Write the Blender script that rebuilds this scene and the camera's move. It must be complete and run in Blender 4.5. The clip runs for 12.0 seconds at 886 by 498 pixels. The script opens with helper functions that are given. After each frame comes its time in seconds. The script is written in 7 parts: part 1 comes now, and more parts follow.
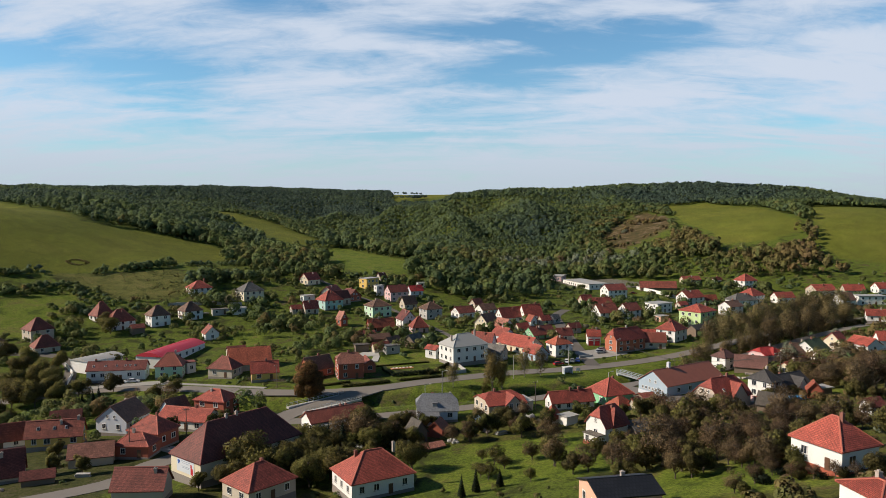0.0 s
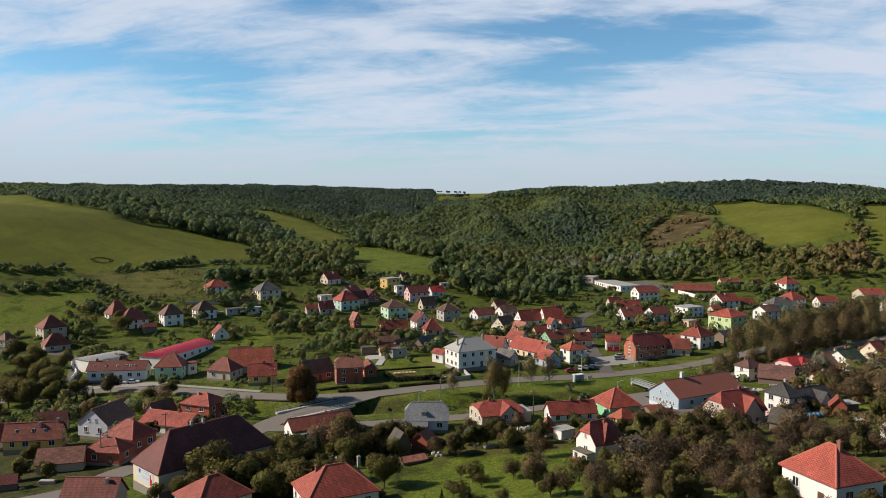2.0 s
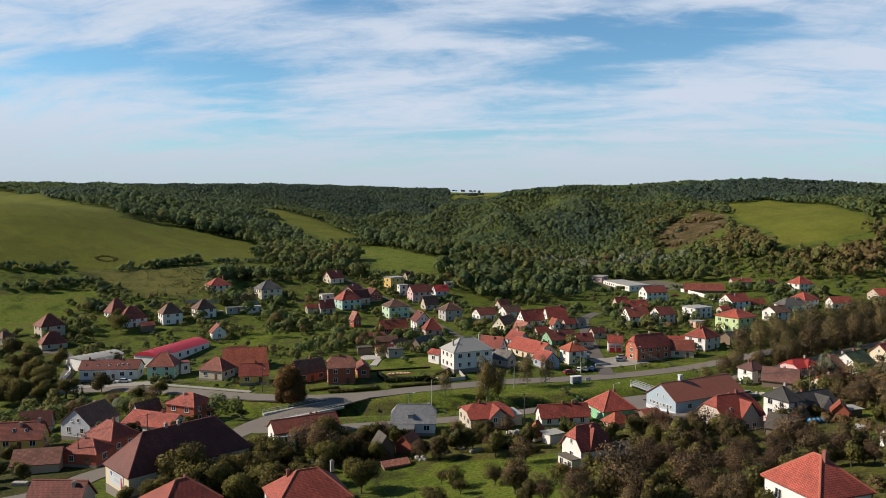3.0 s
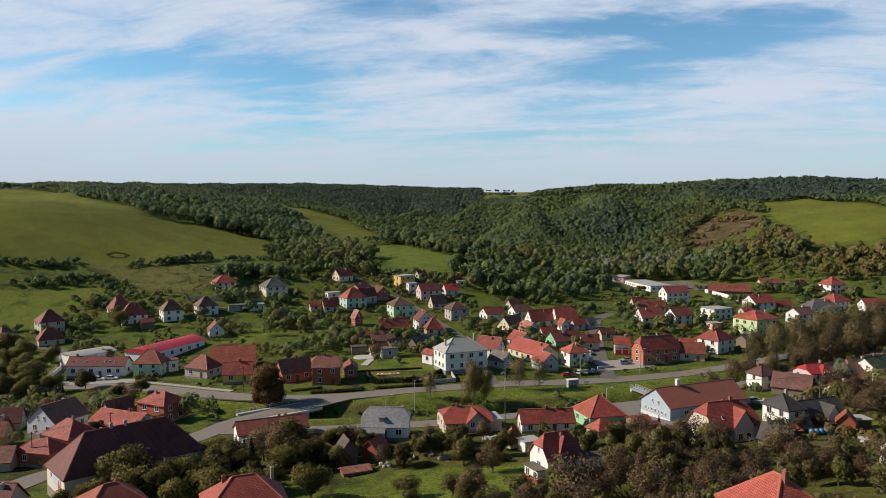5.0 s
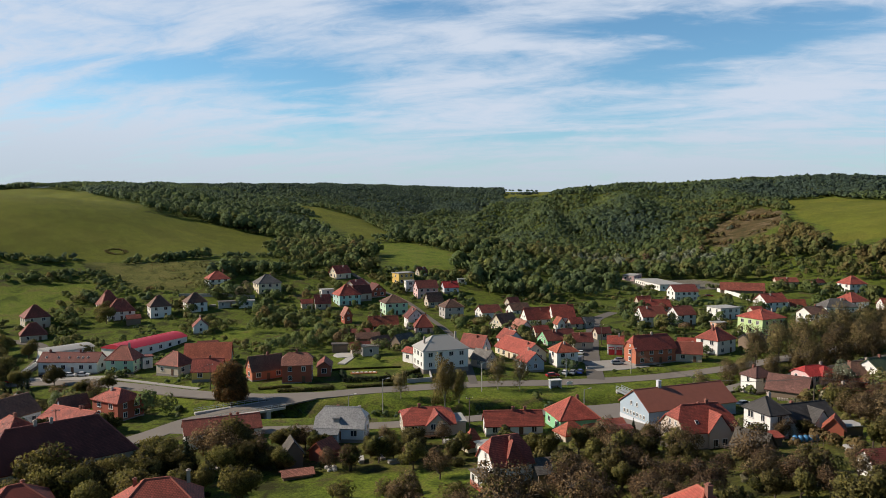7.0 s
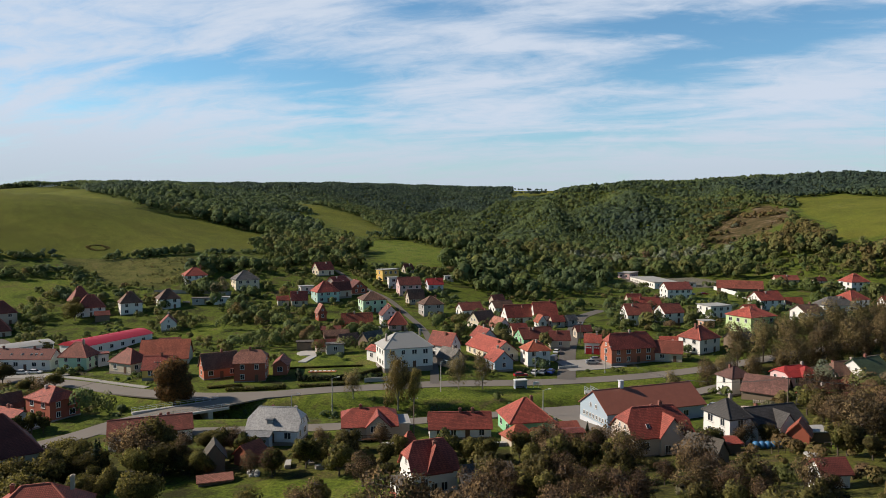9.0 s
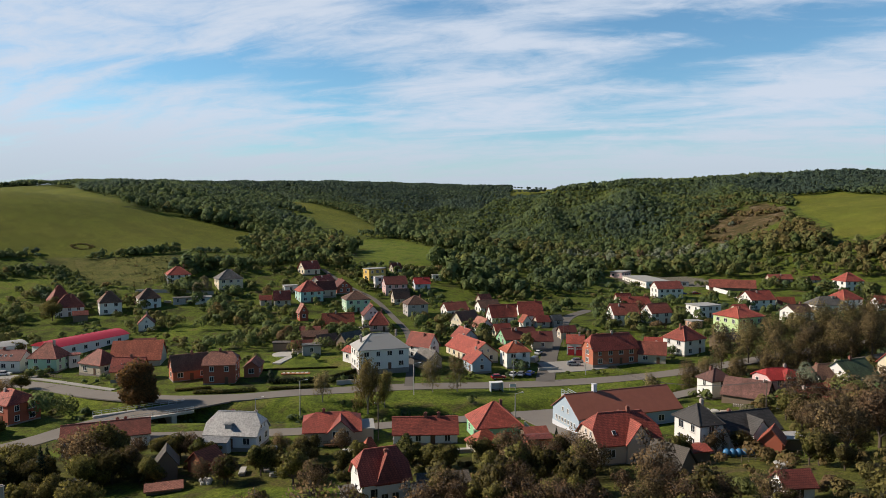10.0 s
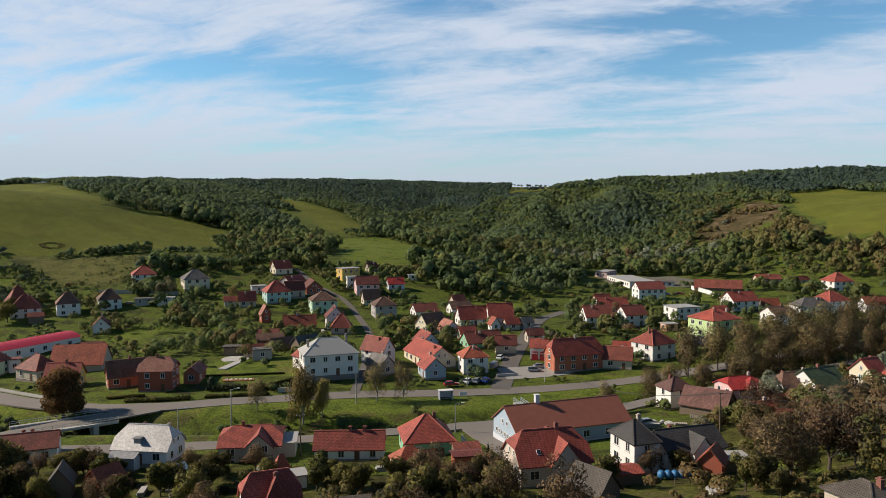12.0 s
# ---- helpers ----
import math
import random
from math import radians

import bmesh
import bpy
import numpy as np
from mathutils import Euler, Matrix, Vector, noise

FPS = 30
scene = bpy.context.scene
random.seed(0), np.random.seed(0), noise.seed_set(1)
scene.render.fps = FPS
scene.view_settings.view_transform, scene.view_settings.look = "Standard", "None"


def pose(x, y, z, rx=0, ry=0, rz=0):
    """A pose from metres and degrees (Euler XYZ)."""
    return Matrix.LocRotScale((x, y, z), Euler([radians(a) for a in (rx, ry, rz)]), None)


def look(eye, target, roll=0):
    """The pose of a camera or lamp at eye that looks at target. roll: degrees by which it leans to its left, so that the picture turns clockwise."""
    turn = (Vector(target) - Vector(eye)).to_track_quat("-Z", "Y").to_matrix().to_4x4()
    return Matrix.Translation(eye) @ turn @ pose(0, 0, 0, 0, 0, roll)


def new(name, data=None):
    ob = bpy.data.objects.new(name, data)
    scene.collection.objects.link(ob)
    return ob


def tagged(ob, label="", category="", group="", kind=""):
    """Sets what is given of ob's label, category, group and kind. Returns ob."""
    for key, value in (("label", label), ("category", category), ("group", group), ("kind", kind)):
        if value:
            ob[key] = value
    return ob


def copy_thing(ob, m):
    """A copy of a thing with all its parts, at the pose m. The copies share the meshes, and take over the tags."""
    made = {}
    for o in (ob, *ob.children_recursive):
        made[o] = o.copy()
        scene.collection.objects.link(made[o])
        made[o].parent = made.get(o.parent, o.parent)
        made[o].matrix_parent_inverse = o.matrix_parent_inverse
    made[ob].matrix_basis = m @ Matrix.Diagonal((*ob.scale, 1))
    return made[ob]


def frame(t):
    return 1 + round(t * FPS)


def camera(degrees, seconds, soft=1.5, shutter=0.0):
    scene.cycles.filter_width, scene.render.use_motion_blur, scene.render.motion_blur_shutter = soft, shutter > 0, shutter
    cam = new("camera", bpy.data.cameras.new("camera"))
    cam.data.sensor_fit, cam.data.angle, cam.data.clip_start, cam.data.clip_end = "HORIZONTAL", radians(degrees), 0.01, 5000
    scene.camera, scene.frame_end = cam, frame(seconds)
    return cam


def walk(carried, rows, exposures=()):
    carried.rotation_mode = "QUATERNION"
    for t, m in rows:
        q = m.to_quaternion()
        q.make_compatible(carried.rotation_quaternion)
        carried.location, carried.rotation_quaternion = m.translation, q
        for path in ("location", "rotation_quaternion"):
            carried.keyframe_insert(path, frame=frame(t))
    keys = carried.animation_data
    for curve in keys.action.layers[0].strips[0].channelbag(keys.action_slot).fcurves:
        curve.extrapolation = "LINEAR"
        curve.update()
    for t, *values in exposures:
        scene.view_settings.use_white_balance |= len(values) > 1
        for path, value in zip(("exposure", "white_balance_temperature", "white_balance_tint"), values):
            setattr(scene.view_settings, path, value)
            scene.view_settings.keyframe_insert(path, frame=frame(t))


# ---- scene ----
cam = camera(61.9, 12.0, 0.8)
METRES, EYE, TILT, LEAN, TURN = 120.0, 60.0, -3.147, -2.64, 0.0
ROWS = [
    (0.0, 0.0, 0.0, 0.0, -0.0, -0.02, 2.69),
    (0.5, 0.034, 0.0251, -0.0003, 0.99, 0.01, 2.61),
    (1.0, 0.0677, 0.0502, -0.0009, 2.01, 0.04, 2.54),
    (1.5, 0.1009, 0.0751, -0.0013, 3.0, 0.06, 2.47),
    (2.0, 0.1337, 0.1008, -0.0024, 3.89, 0.07, 2.41),
    (2.5, 0.1657, 0.1258, -0.0048, 4.62, 0.07, 2.36),
    (3.0, 0.1972, 0.1512, -0.008, 5.29, 0.08, 2.33),
    (5.0, 0.3238, 0.2603, -0.028, 8.42, 0.27, 2.12),
    (5.5, 0.3544, 0.289, -0.0342, 9.15, 0.32, 2.07),
    (6.0, 0.3847, 0.3178, -0.0407, 9.77, 0.37, 2.02),
    (6.5, 0.4146, 0.3468, -0.0471, 10.27, 0.41, 2.0),
    (7.0, 0.444, 0.3765, -0.0543, 10.69, 0.46, 2.0),
    (9.0, 0.5579, 0.4992, -0.078, 11.89, 0.54, 1.93),
    (9.5, 0.5859, 0.5291, -0.0788, 12.0, 0.49, 1.94),
    (10.0, 0.6139, 0.5589, -0.0791, 12.1, 0.44, 1.94),
    (10.5, 0.6412, 0.5886, -0.079, 12.2, 0.4, 1.93),
    (11.0, 0.6687, 0.6188, -0.0785, 12.3, 0.36, 1.95),
    (11.5, 0.696, 0.6491, -0.078, 12.41, 0.32, 1.95),
    (12.0, 0.7232, 0.6793, -0.0776, 12.58, 0.29, 1.94),
]
walk(cam, [(t, pose(0, 0, EYE, TILT, LEAN, TURN) @ pose(METRES * x, METRES * y, METRES * z, 90 + pitch, roll, yaw)) for t, x, y, z, yaw, pitch, roll in ROWS])

# ---- world, sun ----
SUN_EL, SUN_AZ = 33.0, 266.0   # degrees; azimuth clockwise from +y
world = bpy.data.worlds.new("sky")
scene.world = world
world.use_nodes = True
wn, wl = world.node_tree.nodes, world.node_tree.links
wn.clear()


def wnode(kind, **values):
    n = wn.new(kind)
    for key, value in values.items():
        n.inputs[key].default_value = value
    return n


def wmath(op, a, b=None, clamp=False):
    n = wn.new("ShaderNodeMath")
    n.operation, n.use_clamp = op, clamp
    for i, v in enumerate((a, b)):
        if v is None:
            continue
        if isinstance(v, (int, float)):
            n.inputs[i].default_value = v
        else:
            wl.new(v, n.inputs[i])
    return n.outputs[0]


sky = wn.new("ShaderNodeTexSky")
sky.sky_type, sky.sun_disc = "NISHITA", False
sky.sun_elevation, sky.sun_rotation = radians(SUN_EL), radians(SUN_AZ)
sky.altitude, sky.air_density, sky.dust_density, sky.ozone_density = 300, 1.0, 0.15, 0.7
coord = wn.new("ShaderNodeTexCoord")
split = wn.new("ShaderNodeSeparateXYZ")
wl.new(coord.outputs["Generated"], split.inputs[0])
high = wmath("ADD", wmath("MAXIMUM", split.outputs[2], 0.0), 0.22)
flat = wn.new("ShaderNodeCombineXYZ")
wl.new(wmath("DIVIDE", split.outputs[0], high), flat.inputs[0])
wl.new(wmath("DIVIDE", split.outputs[1], high), flat.inputs[1])


def cloud_layer(turn, scale, offset, detail, rough, distort):
    m = wn.new("ShaderNodeMapping")
    m.inputs["Rotation"].default_value = (0, 0, radians(turn))
    m.inputs["Scale"].default_value = scale
    m.inputs["Location"].default_value = offset
    wl.new(flat.outputs[0], m.inputs[0])
    n = wnode("ShaderNodeTexNoise", Scale=1.0, Detail=detail, Roughness=rough, Distortion=distort)
    wl.new(m.outputs[0], n.inputs["Vector"])
    return n.outputs["Fac"]


veil = cloud_layer(24, (0.5, 1.1, 1), (2.2, 0.7, 0), 3, 0.5, 0.5)
streak = cloud_layer(27, (0.65, 2.7, 1), (5.1, 2.3, 0), 8, 0.55, 0.8)
wisps = cloud_layer(40, (1.9, 4.2, 1), (1.0, 4.0, 0), 8, 0.57, 1.0)
east = wmath("DIVIDE", split.outputs[0], wmath("MAXIMUM", split.outputs[1], 0.08))
rise_ = wmath("DIVIDE", split.outputs[2], wmath("MAXIMUM", split.outputs[1], 0.08))
ragged = wmath("MULTIPLY", wmath("SUBTRACT", streak, 0.5), 0.22)


def blue_gap(cx, cz, long, tall, tilt, depth):
    """A break in the cloud: place, size and lean on the sky."""
    c, s = math.cos(radians(tilt)), math.sin(radians(tilt))
    dx, dz = wmath("SUBTRACT", east, cx), wmath("ADD", wmath("SUBTRACT", rise_, cz), ragged)
    u = wmath("ADD", wmath("MULTIPLY", dx, c / long), wmath("MULTIPLY", dz, s / long))
    v = wmath("SUBTRACT", wmath("MULTIPLY", dz, c / tall), wmath("MULTIPLY", dx, s / tall))
    e = wmath("EXPONENT", wmath("MULTIPLY", wmath("ADD", wmath("MULTIPLY", u, u), wmath("MULTIPLY", v, v)), -1.0))
    return wmath("MULTIPLY", e, depth)


gaps = blue_gap(0.12, 0.205, 0.19, 0.05, 10, 0.3)
for g in (((-0.385), 0.150, 0.07, 0.016, -4, 0.2), (-0.53, 0.185, 0.17, 0.035, 6, 0.2), (0.30, 0.250, 0.16, 0.03, 22, 0.2), (0.54, 0.275, 0.18, 0.035, 12, 0.26),
          (0.52, 0.075, 0.22, 0.022, 4, 0.14), (-0.10, 0.085, 0.22, 0.014, -3, 0.09), (-0.28, 0.275, 0.2, 0.03, 10, 0.1), (0.42, 0.155, 0.2, 0.012, 10, 0.07), (-0.35, 0.055, 0.2, 0.01, 0, 0.06)):
    gaps = wmath("ADD", gaps, blue_gap(*g))
fluff = cloud_layer(52, (5.0, 9.0, 1), (3.0, 1.0, 0), 9, 0.66, 1.2)
cover = wmath("ADD", wmath("MULTIPLY", veil, 0.42), wmath("ADD", wmath("MULTIPLY", streak, 0.5), wmath("ADD", wmath("MULTIPLY", wisps, 0.46), wmath("MULTIPLY", fluff, 0.26))))
cover = wmath("SUBTRACT", cover, 0.27)
cover = wmath("SUBTRACT", cover, gaps)
clearing = wn.new("ShaderNodeMapRange")   # the veil thins out overhead
clearing.interpolation_type = "SMOOTHSTEP"
for key, value in (("From Min", 0.3), ("From Max", 0.55), ("To Min", 0.0), ("To Max", 0.7)):
    clearing.inputs[key].default_value = value
wl.new(split.outputs[2], clearing.inputs["Value"])
cover = wmath("SUBTRACT", cover, clearing.outputs["Result"])
behind = wn.new("ShaderNodeMapRange")   # clear sky away from the bank of cloud over the hills
behind.interpolation_type = "SMOOTHSTEP"
for key, value in (("From Min", 0.45), ("From Max", -0.1), ("To Min", 0.0), ("To Max", 0.55)):
    behind.inputs[key].default_value = value
wl.new(split.outputs[1], behind.inputs["Value"])
cover = wmath("SUBTRACT", cover, behind.outputs["Result"])
ramp = wn.new("ShaderNodeMapRange")
ramp.interpolation_type = "SMOOTHSTEP"
for key, value in (("From Min", 0.30), ("From Max", 0.62), ("To Min", 0.0), ("To Max", 0.97)):
    ramp.inputs[key].default_value = value
wl.new(cover, ramp.inputs["Value"])
haze = wn.new("ShaderNodeMapRange")
for key, value in (("From Min", 0.01), ("From Max", 0.12), ("To Min", 0.9), ("To Max", 0.0)):
    haze.inputs[key].default_value = value
wl.new(split.outputs[2], haze.inputs["Value"])
mix = wn.new("ShaderNodeMix")
mix.data_type = "RGBA"
wl.new(ramp.outputs["Result"], mix.inputs["Factor"])
tone = wn.new("ShaderNodeMix")   # clear blue between the clouds
tone.data_type, tone.blend_type = "RGBA", "MULTIPLY"
tone.inputs["Factor"].default_value = 1.0
tone.inputs[7].default_value = (0.8, 1.18, 1.36, 1)
wl.new(sky.outputs[0], tone.inputs[6])
deep = wn.new("ShaderNodeMapRange")   # the clear sky deepens towards the zenith
deep.interpolation_type = "SMOOTHSTEP"
for key, value in (("From Min", 0.28), ("From Max", 0.62), ("To Min", 1.0), ("To Max", 0.5)):
    deep.inputs[key].default_value = value
wl.new(split.outputs[2], deep.inputs["Value"])
away = wn.new("ShaderNodeMapRange")   # and away from the sunlit haze over the hills
away.interpolation_type = "SMOOTHSTEP"
for key, value in (("From Min", 0.5), ("From Max", -0.2), ("To Min", 1.0), ("To Max", 0.72)):
    away.inputs[key].default_value = value
wl.new(split.outputs[1], away.inputs["Value"])
deeper = wn.new("ShaderNodeVectorMath")
deeper.operation = "SCALE"
wl.new(tone.outputs[2], deeper.inputs[0])
wl.new(wmath("MULTIPLY", deep.outputs["Result"], away.outputs["Result"]), deeper.inputs["Scale"])
wl.new(deeper.outputs[0], mix.inputs[6])
mix.inputs[7].default_value = (6.5, 7.3, 8.6, 1)
back = wnode("ShaderNodeBackground", Strength=0.086)
low = wn.new("ShaderNodeMix")
low.data_type = "RGBA"
wl.new(haze.outputs["Result"], low.inputs["Factor"])
wl.new(mix.outputs[2], low.inputs[6])
low.inputs[7].default_value = (4.9, 5.8, 6.6, 1)
wl.new(low.outputs[2], back.inputs[0])
wl.new(back.outputs[0], wn.new("ShaderNodeOutputWorld").inputs[0])

sun_data = bpy.data.lights.new("sun", "SUN")
sun_data.energy, sun_data.angle, sun_data.color = 5.0, radians(0.6), (1.0, 0.86, 0.7)
sun = new("sun", sun_data)
sun_way = Vector((math.sin(radians(SUN_AZ)) * math.cos(radians(SUN_EL)), math.cos(radians(SUN_AZ)) * math.cos(radians(SUN_EL)), math.sin(radians(SUN_EL))))
sun.matrix_world = look(sun_way * 100, (0, 0, 0))
scene.view_settings.exposure = 0.15

# ---- materials ----


def material(name):
    m = bpy.data.materials.new(name)
    m.use_nodes = True
    t = m.node_tree
    bsdf = t.nodes["Principled BSDF"]
    return m, t, t.nodes, t.links, bsdf


def noise_node(t, vector, scale, detail=4, rough=0.6, dist=0.0):
    n = t.nodes.new("ShaderNodeTexNoise")
    n.inputs["Scale"].default_value, n.inputs["Detail"].default_value = scale, detail
    n.inputs["Roughness"].default_value, n.inputs["Distortion"].default_value = rough, dist
    t.links.new(vector, n.inputs["Vector"])
    return n


def ramp_node(t, fac, stops):
    r = t.nodes.new("ShaderNodeValToRGB")
    while len(r.color_ramp.elements) < len(stops):
        r.color_ramp.elements.new(0.5)
    for e, (p, c) in zip(r.color_ramp.elements, stops):
        e.position, e.color = p, (*c, 1)
    t.links.new(fac, r.inputs[0])
    return r.outputs[0]


def mixed(t, fac, a, b, blend="MIX"):
    n = t.nodes.new("ShaderNodeMix")
    n.data_type, n.blend_type = "RGBA", blend
    for sock, v in ((n.inputs["Factor"], fac), (n.inputs[6], a), (n.inputs[7], b)):
        if isinstance(v, (int, float)):
            sock.default_value = v
        elif isinstance(v, tuple):
            sock.default_value = (*v, 1)
        else:
            t.links.new(v, sock)
    return n.outputs[2]


def bumped(t, bsdf, height, strength, distance):
    b = t.nodes.new("ShaderNodeBump")
    b.inputs["Strength"].default_value, b.inputs["Distance"].default_value = strength, distance
    t.links.new(height, b.inputs["Height"])
    t.links.new(b.outputs[0], bsdf.inputs["Normal"])


def shade(c, k):
    return tuple(min(1.0, v * k) for v in c)


def plaster(name, c):
    """Render on a wall: faint blotches, grime streaks, fine grain."""
    m, t, n, l, b = material(name)
    co = n.new("ShaderNodeTexCoord").outputs["Object"]
    big = noise_node(t, co, 0.5, 3)
    fine = noise_node(t, co, 9, 5, 0.7)
    col = mixed(t, big.outputs["Fac"], shade(c, 0.84), shade(c, 1.08))
    col = mixed(t, 0.25, col, ramp_node(t, fine.outputs["Fac"], [(0.3, shade(c, 0.7)), (0.6, shade(c, 1.1))]))
    l.new(col, b.inputs["Base Color"])
    b.inputs["Roughness"].default_value = 0.9
    bumped(t, b, fine.outputs["Fac"], 0.3, 0.02)
    return m


TILED = set()   # materials laid along the slope


def tiles(name, c, dark=0.55, rows=3.0, gloss=0.75):
    """Roof tiles in courses along the slope, weathered in streaks and patches, each house a little different."""
    m, t, n, l, b = material(name)
    TILED.add(name)
    tc = n.new("ShaderNodeTexCoord")
    uv = tc.outputs["UV"]
    br = n.new("ShaderNodeTexBrick")
    br.inputs["Scale"].default_value = rows / 3.0
    for key, value in (("Brick Width", 0.24), ("Row Height", 0.32), ("Mortar Size", 0.035), ("Mortar Smooth", 0.4), ("Bias", 0.0)):
        br.inputs[key].default_value = value
    br.inputs["Color1"].default_value, br.inputs["Color2"].default_value, br.inputs["Mortar"].default_value = (*shade(c, 0.82), 1), (*shade(c, 1.2), 1), (*shade(c, dark * 0.4), 1)
    l.new(uv, br.inputs["Vector"])
    big = noise_node(t, tc.outputs["Object"], 0.3, 4, 0.65)
    streaks = n.new("ShaderNodeMapping")
    streaks.inputs["Scale"].default_value = (1.6, 0.3, 1)
    l.new(uv, streaks.inputs["Vector"])
    fine = noise_node(t, streaks.outputs[0], 1.3, 5, 0.75)
    col = mixed(t, 1.0, br.outputs["Color"], ramp_node(t, big.outputs["Fac"], [(0.32, (0.62, 0.6, 0.6)), (0.5, (1.0, 1.0, 1.0)), (0.68, (1.22, 1.2, 1.18))]), "MULTIPLY")
    col = mixed(t, ramp_node(t, fine.outputs["Fac"], [(0.34, (0.75, 0.75, 0.75)), (0.56, (0, 0, 0))]), col, shade(c, 0.5))
    info = n.new("ShaderNodeObjectInfo").outputs["Random"]
    hsv = n.new("ShaderNodeHueSaturation")
    mr = n.new("ShaderNodeMapRange")
    mr.inputs["To Min"].default_value, mr.inputs["To Max"].default_value = 0.72, 1.25
    l.new(info, mr.inputs[0])
    l.new(mr.outputs[0], hsv.inputs["Value"])
    l.new(col, hsv.inputs["Color"])
    l.new(hsv.outputs[0], b.inputs["Base Color"])
    b.inputs["Roughness"].default_value = gloss
    bumped(t, b, br.outputs["Fac"], -0.9, 0.1)
    return m


def slates(name, c):
    """Smooth grey slates with a sheen, each a little tilted."""
    m, t, n, l, b = material(name)
    co = n.new("ShaderNodeTexCoord").outputs["Object"]
    v = n.new("ShaderNodeTexVoronoi")
    v.inputs["Scale"].default_value = 2.6
    l.new(co, v.inputs["Vector"])
    big = noise_node(t, co, 0.5, 5, 0.7)
    l.new(mixed(t, 0.4, mixed(t, big.outputs["Fac"], shade(c, 0.6), shade(c, 1.5)), v.outputs["Distance"], "SOFT_LIGHT"), b.inputs["Base Color"])
    b.inputs["Roughness"].default_value, b.inputs["Metallic"].default_value = 0.52, 0.75
    bumped(t, b, v.outputs["Color"], 0.12, 0.1)
    return m


def plain(name, c, rough=0.7, metal=0.0, vary=0.2, scale=3.0):
    m, t, n, l, b = material(name)
    co = n.new("ShaderNodeTexCoord").outputs["Object"]
    f = noise_node(t, co, scale, 5, 0.7)
    l.new(mixed(t, f.outputs["Fac"], shade(c, 1 - vary), shade(c, 1 + vary)), b.inputs["Base Color"])
    b.inputs["Roughness"].default_value, b.inputs["Metallic"].default_value = rough, metal
    return m


def leafy(t, n, l, b, colour, share=0.4):
    """Light passing through thin leaves, which lie along the crown's rounded masses."""
    way = n.new("ShaderNodeAttribute")
    way.attribute_name = "crown_way"
    turn = n.new("ShaderNodeVectorTransform")
    turn.vector_type, turn.convert_from, turn.convert_to = "NORMAL", "OBJECT", "WORLD"
    l.new(way.outputs["Vector"], turn.inputs[0])
    l.new(turn.outputs[0], b.inputs["Normal"])
    tr = n.new("ShaderNodeBsdfTranslucent")
    l.new(colour, tr.inputs["Color"])
    mx = n.new("ShaderNodeMixShader")
    mx.inputs[0].default_value = share
    l.new(b.outputs[0], mx.inputs[1])
    l.new(tr.outputs[0], mx.inputs[2])
    l.new(mx.outputs[0], n["Material Output"].inputs["Surface"])


def foliage(name, c1, c2, c3):
    m, t, n, l, b = material(name)
    geo = n.new("ShaderNodeNewGeometry").outputs["Random Per Island"]
    info = n.new("ShaderNodeObjectInfo").outputs["Random"]
    col = ramp_node(t, geo, [(0.0, c1), (0.55, c2), (1.0, c3)])
    hsv = n.new("ShaderNodeHueSaturation")
    mr = n.new("ShaderNodeMapRange")
    mr.inputs["To Min"].default_value, mr.inputs["To Max"].default_value = 0.75, 1.35
    l.new(info, mr.inputs[0])
    l.new(mr.outputs[0], hsv.inputs["Value"])
    hu = n.new("ShaderNodeMapRange")
    hu.inputs["To Min"].default_value, hu.inputs["To Max"].default_value = 0.485, 0.515
    l.new(info, hu.inputs[0])
    l.new(hu.outputs[0], hsv.inputs["Hue"])
    l.new(col, hsv.inputs["Color"])
    l.new(hsv.outputs[0], b.inputs["Base Color"])
    b.inputs["Roughness"].default_value = 0.75
    b.inputs["Specular IOR Level"].default_value = 0.25
    leafy(t, n, l, b, hsv.outputs[0], 0.26)
    return m


def woods_material():
    m, t, n, l, b = material("woods_leaves")
    a = n.new("ShaderNodeAttribute")
    a.attribute_name = "tint"
    # Bluish low stops: spruce green, also distance haze painted on the far ridges.
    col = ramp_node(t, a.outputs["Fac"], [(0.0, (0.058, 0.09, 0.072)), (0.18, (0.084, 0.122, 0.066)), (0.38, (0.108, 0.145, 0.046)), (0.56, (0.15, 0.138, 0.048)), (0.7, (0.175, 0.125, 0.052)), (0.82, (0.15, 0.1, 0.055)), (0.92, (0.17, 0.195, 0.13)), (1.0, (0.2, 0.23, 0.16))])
    geo = n.new("ShaderNodeNewGeometry").outputs["Random Per Island"]
    hsv = n.new("ShaderNodeHueSaturation")
    mr = n.new("ShaderNodeMapRange")
    mr.inputs["To Min"].default_value, mr.inputs["To Max"].default_value = 0.74, 1.26
    l.new(geo, mr.inputs[0])
    l.new(mr.outputs[0], hsv.inputs["Value"])
    l.new(col, hsv.inputs["Color"])
    l.new(hsv.outputs[0], b.inputs["Base Color"])
    b.inputs["Roughness"].default_value = 0.8
    b.inputs["Specular IOR Level"].default_value = 0.2
    leafy(t, n, l, b, hsv.outputs[0], 0.24)
    return m


